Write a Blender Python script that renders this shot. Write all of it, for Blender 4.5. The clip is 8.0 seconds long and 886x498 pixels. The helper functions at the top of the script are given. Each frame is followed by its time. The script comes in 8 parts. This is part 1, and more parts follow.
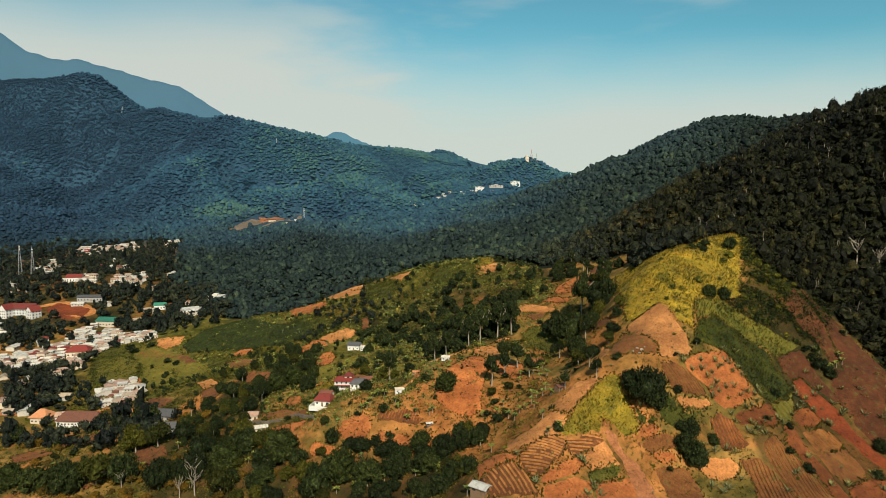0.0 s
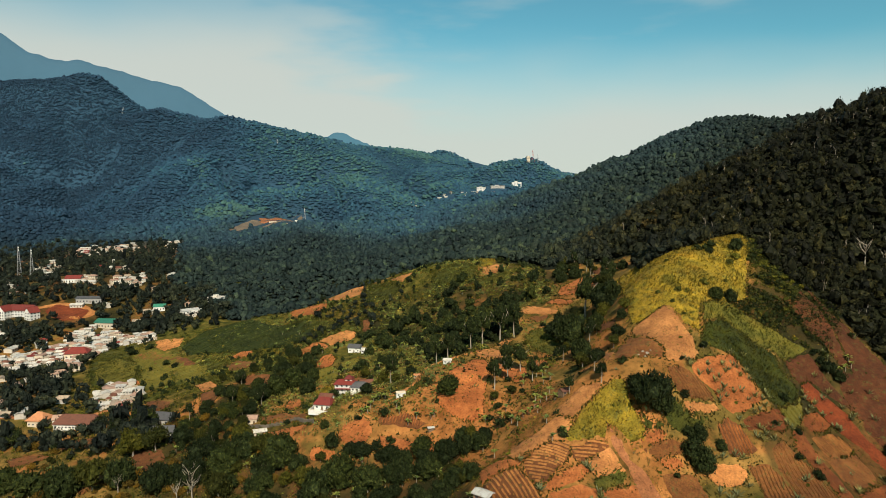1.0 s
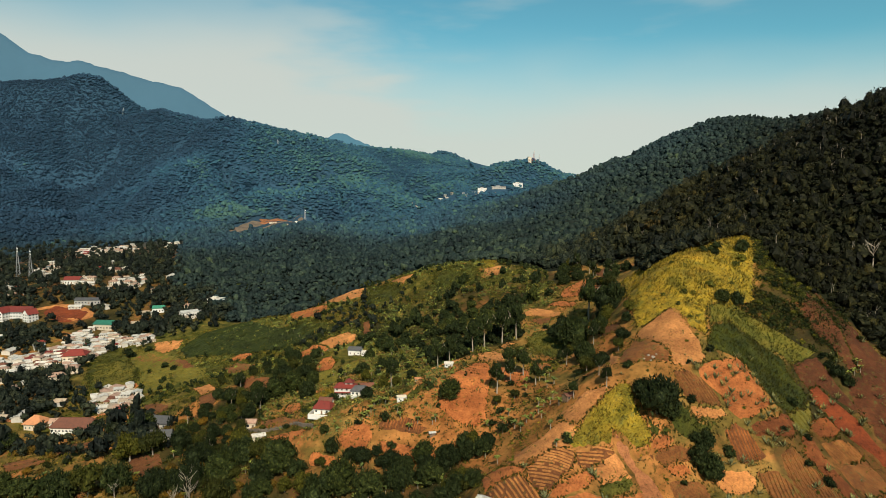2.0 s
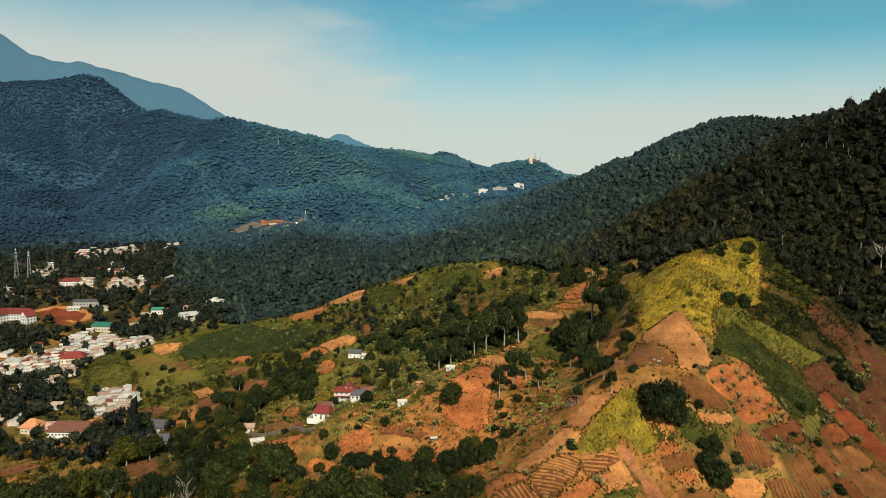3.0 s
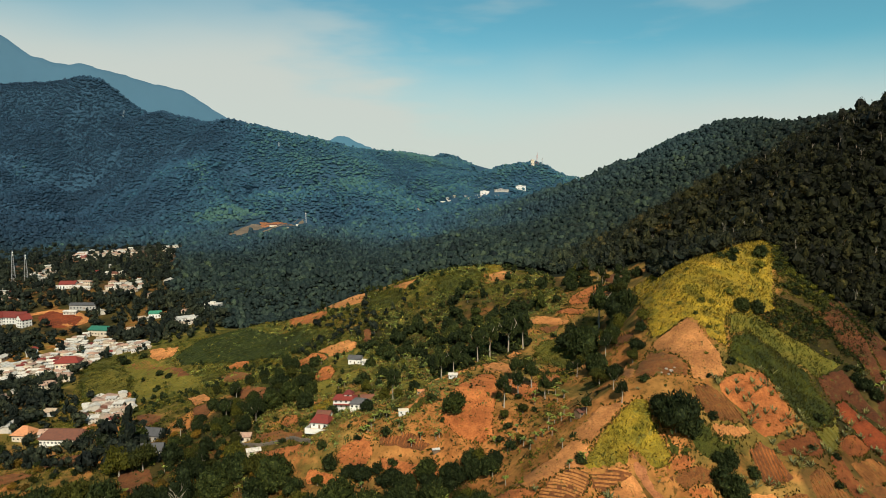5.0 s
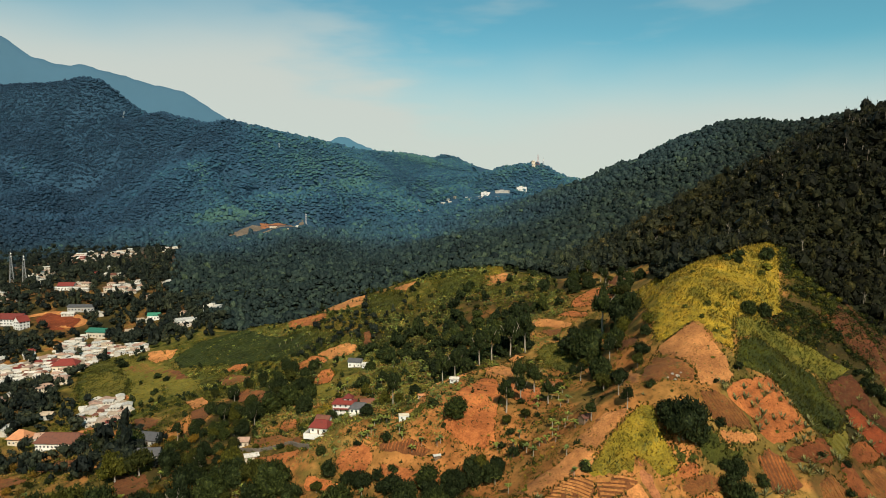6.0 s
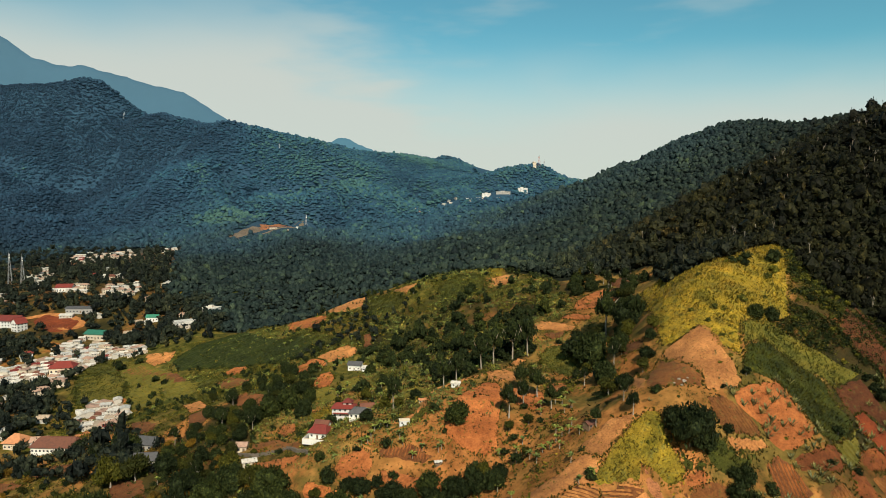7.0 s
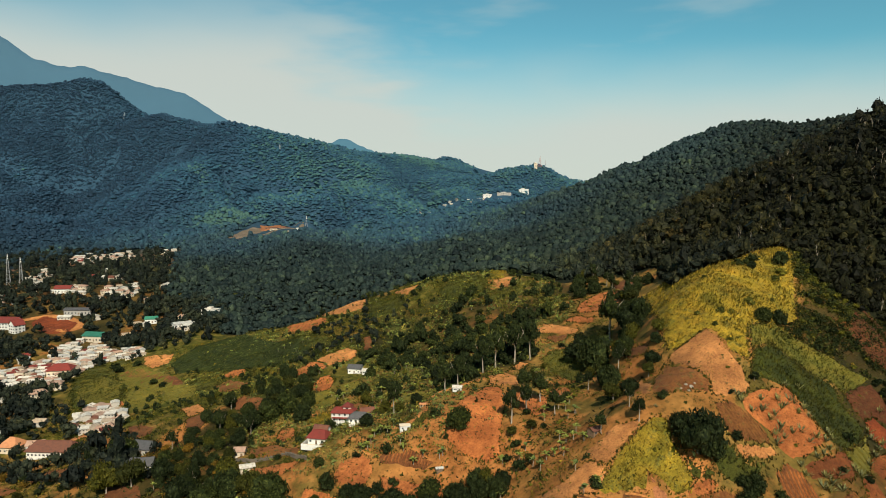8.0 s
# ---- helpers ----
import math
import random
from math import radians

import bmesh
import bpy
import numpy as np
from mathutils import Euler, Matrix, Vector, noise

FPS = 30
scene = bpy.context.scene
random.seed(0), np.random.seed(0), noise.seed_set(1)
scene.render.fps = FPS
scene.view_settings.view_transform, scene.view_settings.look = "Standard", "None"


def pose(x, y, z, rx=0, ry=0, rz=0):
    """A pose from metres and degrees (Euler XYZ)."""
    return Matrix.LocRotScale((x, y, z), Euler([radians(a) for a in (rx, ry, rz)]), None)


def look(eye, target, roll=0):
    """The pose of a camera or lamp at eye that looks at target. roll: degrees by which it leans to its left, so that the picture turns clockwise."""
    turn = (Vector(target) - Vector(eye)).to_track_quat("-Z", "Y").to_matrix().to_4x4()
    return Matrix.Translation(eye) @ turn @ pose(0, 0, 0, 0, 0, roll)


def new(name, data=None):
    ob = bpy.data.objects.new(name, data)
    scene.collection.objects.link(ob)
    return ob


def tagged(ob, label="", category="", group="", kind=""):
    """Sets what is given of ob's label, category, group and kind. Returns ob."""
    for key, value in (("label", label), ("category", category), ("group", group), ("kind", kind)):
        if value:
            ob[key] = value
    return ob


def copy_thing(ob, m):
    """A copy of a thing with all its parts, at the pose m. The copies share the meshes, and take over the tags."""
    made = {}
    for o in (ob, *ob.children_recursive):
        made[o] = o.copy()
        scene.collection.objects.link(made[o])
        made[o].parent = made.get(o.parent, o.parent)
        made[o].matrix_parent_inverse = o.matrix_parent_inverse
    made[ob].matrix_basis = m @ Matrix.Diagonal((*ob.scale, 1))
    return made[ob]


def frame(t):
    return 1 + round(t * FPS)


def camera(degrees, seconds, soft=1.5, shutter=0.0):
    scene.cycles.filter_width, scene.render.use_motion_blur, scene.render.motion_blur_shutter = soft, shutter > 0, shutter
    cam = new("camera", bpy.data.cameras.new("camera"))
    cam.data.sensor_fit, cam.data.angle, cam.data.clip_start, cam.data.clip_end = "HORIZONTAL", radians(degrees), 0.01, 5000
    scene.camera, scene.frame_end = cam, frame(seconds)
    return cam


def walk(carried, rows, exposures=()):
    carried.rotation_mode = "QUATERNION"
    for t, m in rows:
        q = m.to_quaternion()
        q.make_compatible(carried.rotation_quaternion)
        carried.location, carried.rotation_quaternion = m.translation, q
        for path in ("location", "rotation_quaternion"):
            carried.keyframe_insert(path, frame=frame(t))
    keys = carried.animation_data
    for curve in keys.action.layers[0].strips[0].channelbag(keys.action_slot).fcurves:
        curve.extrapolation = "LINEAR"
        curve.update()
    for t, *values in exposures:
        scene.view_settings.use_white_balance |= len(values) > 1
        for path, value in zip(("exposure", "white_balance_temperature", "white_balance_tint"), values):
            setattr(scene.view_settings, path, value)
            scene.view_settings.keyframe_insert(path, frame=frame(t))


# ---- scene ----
cam = camera(68, 8.0, soft=0.8)
# A level, steady flight of about five metres a second: seconds, eye, turn, tilt, roll.
PATH = [
    (0.0, (0.00, 0.00, 150.00), -2.500, -5.044, 0.000),
    (1.0, (-0.14, 4.99, 149.97), -2.413, -4.994, -0.012),
    (2.0, (-0.28, 9.98, 149.96), -2.342, -4.928, -0.018),
    (3.0, (-0.42, 14.98, 149.95), -2.283, -4.850, -0.017),
    (4.0, (-0.56, 19.98, 149.95), -2.233, -4.762, -0.009),
    (5.0, (-0.70, 24.98, 149.96), -2.186, -4.669, 0.006),
    (6.0, (-0.83, 29.98, 149.98), -2.140, -4.574, 0.028),
    (7.0, (-0.96, 34.99, 150.01), -2.090, -4.479, 0.056),
    (8.0, (-1.10, 40.00, 150.05), -2.034, -4.390, 0.091),
]


def aim(eye, turn, tilt, roll):
    a, b = radians(turn), radians(tilt)
    way = Vector((-math.sin(a) * math.cos(b), math.cos(a) * math.cos(b), math.sin(b)))
    return look(eye, Vector(eye) + way * 100, roll)


walk(cam, [(t, aim(e, *turns)) for t, e, *turns in PATH], [(0.0, 0.27, 6500, 11), (8.0, 0.27, 6500, 11)])

# ---- daylight: sun high behind the flight, thin cloud in a blue sky ----
SUN_AZ, SUN_EL = radians(173), radians(42)  # clockwise from +y
sun_dir = Vector((math.sin(SUN_AZ) * math.cos(SUN_EL), math.cos(SUN_AZ) * math.cos(SUN_EL), math.sin(SUN_EL)))
sun = new("sun", bpy.data.lights.new("sun", "SUN"))
sun.data.energy, sun.data.angle, sun.data.color = 5.0, radians(0.53), (1.0, 0.91, 0.76)
sun.matrix_world = look(sun_dir * 900, (0, 0, 0))


def world_sky():
    w = bpy.data.worlds.new("sky")
    scene.world = w
    w.use_nodes = True
    nt = w.node_tree
    n, l = nt.nodes, nt.links
    n.clear()
    out = n.new("ShaderNodeOutputWorld")
    bg = n.new("ShaderNodeBackground")
    sky = n.new("ShaderNodeTexSky")
    sky.sky_type, sky.sun_disc = "NISHITA", False
    sky.sun_elevation, sky.sun_rotation = SUN_EL, SUN_AZ
    sky.altitude, sky.air_density, sky.dust_density, sky.ozone_density = 900, 1.0, 1.2, 2.0
    bg.inputs["Strength"].default_value = 0.067
    # a bank of thin high cloud over milky air: pale below an edge that climbs towards the west
    geo = n.new("ShaderNodeTexCoord")
    sep = n.new("ShaderNodeSeparateXYZ")
    l.new(geo.outputs["Generated"], sep.inputs[0])

    def maths(kind, a, b):
        nd = n.new("ShaderNodeMath")
        nd.operation = kind
        for value, socket in ((a, nd.inputs[0]), (b, nd.inputs[1])):
            if isinstance(value, float):
                socket.default_value = value
            else:
                l.new(value, socket)
        return nd.outputs[0]

    def span(value, a, b, c, d):
        nd = n.new("ShaderNodeMapRange")
        nd.interpolation_type = "SMOOTHSTEP"
        for key, v in (("From Min", a), ("From Max", b), ("To Min", c), ("To Max", d)):
            nd.inputs[key].default_value = v
        l.new(value, nd.inputs["Value"])
        return nd.outputs[0]

    def wisps(size, stretch, detail):
        mp = n.new("ShaderNodeMapping")
        mp.inputs["Scale"].default_value = stretch
        mp.inputs["Rotation"].default_value = (0, radians(8), 0)
        l.new(geo.outputs["Generated"], mp.inputs[0])
        nd = n.new("ShaderNodeTexNoise")
        nd.inputs["Scale"].default_value, nd.inputs["Detail"].default_value = size, detail
        nd.inputs["Roughness"].default_value = 0.5
        l.new(mp.outputs[0], nd.inputs[0])
        return nd.outputs["Fac"]

    big, fine = wisps(2.2, (1, 1, 3.0), 3.0), wisps(5.0, (1, 1, 4.5), 4.0)
    west = span(maths("ADD", sep.outputs["X"], maths("MULTIPLY", maths("SUBTRACT", fine, 0.5), 0.5)), 0.10, -0.22, 0.0, 1.0)
    edge = maths("ADD", maths("MULTIPLY", west, 0.085), 0.165)
    lift = maths("ADD", edge, maths("MULTIPLY", maths("SUBTRACT", big, 0.5), 0.10))
    above = maths("SUBTRACT", sep.outputs["Z"], lift)
    veil = span(above, 0.07, -0.09, 0.0, 0.93)
    streak = maths("MULTIPLY", span(fine, 0.48, 0.72, 0.0, 0.38), span(sep.outputs["Z"], 0.02, 0.2, 1.0, 0.6))
    most = n.new("ShaderNodeMath")
    most.operation = "MAXIMUM"
    l.new(veil, most.inputs[0])
    l.new(streak, most.inputs[1])
    teal = n.new("ShaderNodeMix")
    teal.data_type, teal.blend_type = "RGBA", "MULTIPLY"
    teal.inputs["Factor"].default_value = 1.0
    teal.inputs["B"].default_value = (0.76, 1.48, 1.20, 1)
    l.new(sky.outputs[0], teal.inputs["A"])
    mix = n.new("ShaderNodeMix")
    mix.data_type = "RGBA"
    mix.inputs["B"].default_value = (7.6, 8.0, 7.2, 1)
    l.new(most.outputs[0], mix.inputs["Factor"])
    l.new(teal.outputs["Result"], mix.inputs["A"])
    l.new(mix.outputs["Result"], bg.inputs["Color"])
    l.new(bg.outputs[0], out.inputs[0])


world_sky()

# ---- materials ----


class Mat:
    """A node material with short ways to add the usual nodes."""

    def __init__(self, name, rough=0.9):
        self.m = bpy.data.materials.new(name)
        self.m.use_nodes = True
        self.t = self.m.node_tree
        self.b = self.t.nodes["Principled BSDF"]
        self.b.inputs["Roughness"].default_value = rough
        self.b.inputs["Specular IOR Level"].default_value = 0.25
        self.place = self.node("ShaderNodeTexCoord").outputs["Object"]

    def node(self, kind, **values):
        nd = self.t.nodes.new(kind)
        for key, value in values.items():
            nd.inputs[key.replace("_", " ")].default_value = value
        return nd

    def link(self, a, b):
        self.t.links.new(a, b)

    def noise(self, size, detail=3.0, rough=0.55, stretch=None):
        nd = self.node("ShaderNodeTexNoise", Scale=1.0 / size, Detail=detail, Roughness=rough)
        place = self.place
        if stretch:
            mp = self.node("ShaderNodeMapping", Scale=stretch)
            self.link(place, mp.inputs[0])
            place = mp.outputs[0]
        self.link(place, nd.inputs["Vector"])
        return nd.outputs["Fac"]

    def ramp(self, fac, stops):
        nd = self.node("ShaderNodeValToRGB")
        el = nd.color_ramp.elements
        while len(el) < len(stops):
            el.new(0.5)
        for e, (p, c) in zip(el, stops):
            e.position, e.color = p, (*c, 1)
        self.link(fac, nd.inputs[0])
        return nd.outputs["Color"]

    def mix(self, fac, a, b, mode="MIX"):
        nd = self.node("ShaderNodeMix")
        nd.data_type, nd.blend_type = "RGBA", mode
        for value, socket in ((fac, nd.inputs["Factor"]), (a, nd.inputs["A"]), (b, nd.inputs["B"])):
            if isinstance(value, (int, float)):
                socket.default_value = value
            elif isinstance(value, tuple):
                socket.default_value = (*value, 1)
            else:
                self.link(value, socket)
        return nd.outputs["Result"]

    def span(self, fac, a, b, c=0.0, d=1.0):
        nd = self.node("ShaderNodeMapRange", From_Min=a, From_Max=b, To_Min=c, To_Max=d)
        nd.interpolation_type = "SMOOTHSTEP"
        self.link(fac, nd.inputs["Value"])
        return nd.outputs[0]

    def attribute(self, name, out="Fac"):
        nd = self.node("ShaderNodeAttribute")
        nd.attribute_name = name
        return nd.outputs[out]

    def random(self):
        return self.node("ShaderNodeObjectInfo").outputs["Random"]

    def island(self):
        return self.node("ShaderNodeNewGeometry").outputs["Random Per Island"]

    def bump(self, fac, metres, strength=1.0):
        nd = self.node("ShaderNodeBump", Strength=strength, Distance=metres)
        self.link(fac, nd.inputs["Height"])
        self.link(nd.outputs[0], self.b.inputs["Normal"])

    def colour(self, c):
        if isinstance(c, tuple):
            self.b.inputs["Base Color"].default_value = (*c, 1)
        else:
            self.link(c, self.b.inputs["Base Color"])
        return self.m


def ground_material():
    """Scrub and grass, turning to leaf litter under forest, with bare clay where it is worn."""
    m = Mat("ground_cover", 0.95)
    m.b.inputs["Specular IOR Level"].default_value = 0.08
    grass = m.ramp(m.noise(14, 5, 0.6), [(0.3, (0.034, 0.031, 0.007)), (0.5, (0.120, 0.080, 0.018)), (0.70, (0.30, 0.160, 0.042))])
    clay = m.ramp(m.noise(7, 5, 0.6), [(0.3, (0.17, 0.060, 0.015)), (0.7, (0.44, 0.172, 0.048))])
    # litter kept near black: shade under the crowns put into its colour
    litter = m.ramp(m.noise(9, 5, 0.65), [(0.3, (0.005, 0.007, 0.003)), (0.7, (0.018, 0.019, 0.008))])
    c = m.mix(m.span(m.noise(32, 6, 0.68), 0.47, 0.63), grass, clay)
    c = m.mix(m.attribute("worn"), c, clay)
    c = m.mix(m.span(m.noise(2.2, 6, 0.72), 0.52, 0.68, 0, 0.7), c, (0.034, 0.028, 0.008))
    green = m.ramp(m.noise(6, 6, 0.65), [(0.32, (0.018, 0.028, 0.005)), (0.5, (0.058, 0.062, 0.009)), (0.63, (0.145, 0.112, 0.022)), (0.74, (0.32, 0.17, 0.045))])
    c = m.mix(m.attribute("meadow"), c, green)
    # far forest floor, given the same painted haze blue as its canopy
    hazed_floor = m.ramp(m.noise(11, 5, 0.65), [(0.3, (0.020, 0.046, 0.072)), (0.7, (0.032, 0.072, 0.108))])
    litter = m.mix(m.attribute("upland"), litter, hazed_floor)
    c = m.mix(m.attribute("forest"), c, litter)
    m.bump(m.noise(1.6, 6, 0.7), 0.5, 0.8)
    return m.colour(c)


def soil_material(name, dark, light, row=0.0, turn=0.0, green=0.0):
    """Worked soil; row: metres between furrows running along turn degrees."""
    m = Mat(name, 0.95)
    dark, light = tuple(v * 0.94 for v in dark), tuple(v * (1.24 if light[0] > 1.5 * light[1] else 0.8) for v in light)
    c = m.ramp(m.noise(5, 6, 0.62), [(0.28, dark), (0.55, tuple((a + b) / 2 for a, b in zip(dark, light))), (0.75, light)])
    c = m.mix(m.span(m.noise(22, 3), 0.35, 0.7, 0.0, 0.45), c, tuple(v * 0.6 for v in dark))
    if green:
        c = m.mix(m.span(m.noise(2.4, 5, 0.7), 0.62 - green * 0.3, 0.72, 0, 0.85), c, (0.07, 0.085, 0.02))
    c = m.mix(1.0, c, m.ramp(m.noise(0.7, 5, 0.75), [(0.3, (0.55, 0.52, 0.5)), (0.5, (1.0, 1.0, 1.0)), (0.72, (1.28, 1.25, 1.2))]), "MULTIPLY")
    c = m.mix(m.span(m.noise(1.9, 6, 0.7), 0.56, 0.70, 0, 0.62), c, tuple(v * 0.38 for v in dark))
    if "grass" in name:
        c = m.mix(1.0, c, m.ramp(m.noise(9, 4, 0.6), [(0.3, (0.62, 0.72, 0.6)), (0.5, (1.0, 1.0, 1.0)), (0.7, (1.2, 1.06, 1.1))]), "MULTIPLY")
        c = m.mix(1.0, c, m.ramp(m.island(), [(0.0, (0.55, 0.64, 0.6)), (0.5, (1.0, 1.0, 1.0)), (1.0, (1.36, 1.25, 1.2))]), "MULTIPLY")
    shift = m.mix(m.random(), (0.84, 0.84, 0.86), (1.14, 1.1, 1.06))
    if "grass" not in name:
        c = m.mix(1.0, c, shift, "MULTIPLY")
    m.bump(m.noise(0.9, 6, 0.75), 0.7, 1.0)
    return m.colour(c)


def leaf_material(name, dark, light, tip, size=0.8, calm=False):
    """Foliage: hue by plant, lighter and darker sprays, slightly glossy and thin."""
    m = Mat(name, 0.62)
    dark, light, tip = tuple(v * 0.6 for v in dark), tuple(v * 0.78 for v in light), tuple(v * 0.88 for v in tip)
    m.b.inputs["Specular IOR Level"].default_value = 0.07
    c = m.ramp(m.noise(size, 4, 0.7), [(0.25, dark), (0.52, light), (0.78, tip)])
    c = m.mix(m.span(m.island(), 0, 1, 0, 0.55), c, m.mix(1.0, c, (0.55, 0.62, 0.5), "MULTIPLY"))
    tint = m.ramp(m.attribute("tint"), [(0.0, (0.62, 0.66, 0.70)), (0.45, (0.95, 1.0, 1.0)), (1.0, (1.3, 1.3, 1.15))] if calm else [(0.0, (0.44, 0.50, 0.52)), (0.45, (0.90, 0.94, 0.82)), (0.78, (1.4, 1.32, 0.8)), (1.0, (2.5, 1.7, 1.0))])
    c = m.mix(1.0, c, tint, "MULTIPLY")
    m.b.inputs["Subsurface Weight"].default_value = 0.0
    m.bump(m.noise(size * 0.45, 4, 0.75), 0.35, 0.9)
    return m.colour(c)


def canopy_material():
    """Closed forest: green in the valley; distance haze is put into the leaf as each plant's blue share."""
    m = Mat("forest_canopy", 0.62)
    m.b.inputs["Specular IOR Level"].default_value = 0.07
    fine = m.noise(1.6, 4, 0.7)
    valley = m.ramp(fine, [(0.25, (0.0055, 0.0096, 0.0078)), (0.52, (0.0215, 0.0325, 0.0275)), (0.78, (0.062, 0.076, 0.060))])
    # blue palette: haze painted into the leaf of distant trees
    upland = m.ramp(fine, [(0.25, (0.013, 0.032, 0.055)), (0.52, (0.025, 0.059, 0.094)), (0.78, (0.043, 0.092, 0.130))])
    tint = m.attribute("tint")
    valley = m.mix(1.0, valley, m.ramp(tint, [(0.0, (0.36, 0.40, 0.46)), (0.45, (0.82, 0.86, 0.84)), (0.8, (1.55, 1.5, 1.2)), (1.0, (2.3, 2.1, 1.2))]), "MULTIPLY")
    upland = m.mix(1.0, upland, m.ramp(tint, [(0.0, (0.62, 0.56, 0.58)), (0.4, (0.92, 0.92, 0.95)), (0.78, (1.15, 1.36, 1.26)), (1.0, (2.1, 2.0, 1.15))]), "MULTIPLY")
    # browner leaf of the near slope, with its shade put into the colour
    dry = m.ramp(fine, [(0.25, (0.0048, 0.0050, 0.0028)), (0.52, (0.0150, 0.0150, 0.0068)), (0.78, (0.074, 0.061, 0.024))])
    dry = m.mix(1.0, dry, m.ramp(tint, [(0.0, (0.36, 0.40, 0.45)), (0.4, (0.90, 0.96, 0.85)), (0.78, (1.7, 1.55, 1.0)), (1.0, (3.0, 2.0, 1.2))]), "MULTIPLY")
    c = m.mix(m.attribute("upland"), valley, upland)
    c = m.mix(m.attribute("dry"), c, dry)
    c = m.mix(m.span(m.island(), 0, 1, 0, 0.5), c, m.mix(1.0, c, (0.6, 0.64, 0.6), "MULTIPLY"))
    m.bump(m.noise(0.8, 4, 0.75), 0.3, 0.7)
    return m.colour(c)


GROUND = ground_material()
CANOPY = canopy_material()


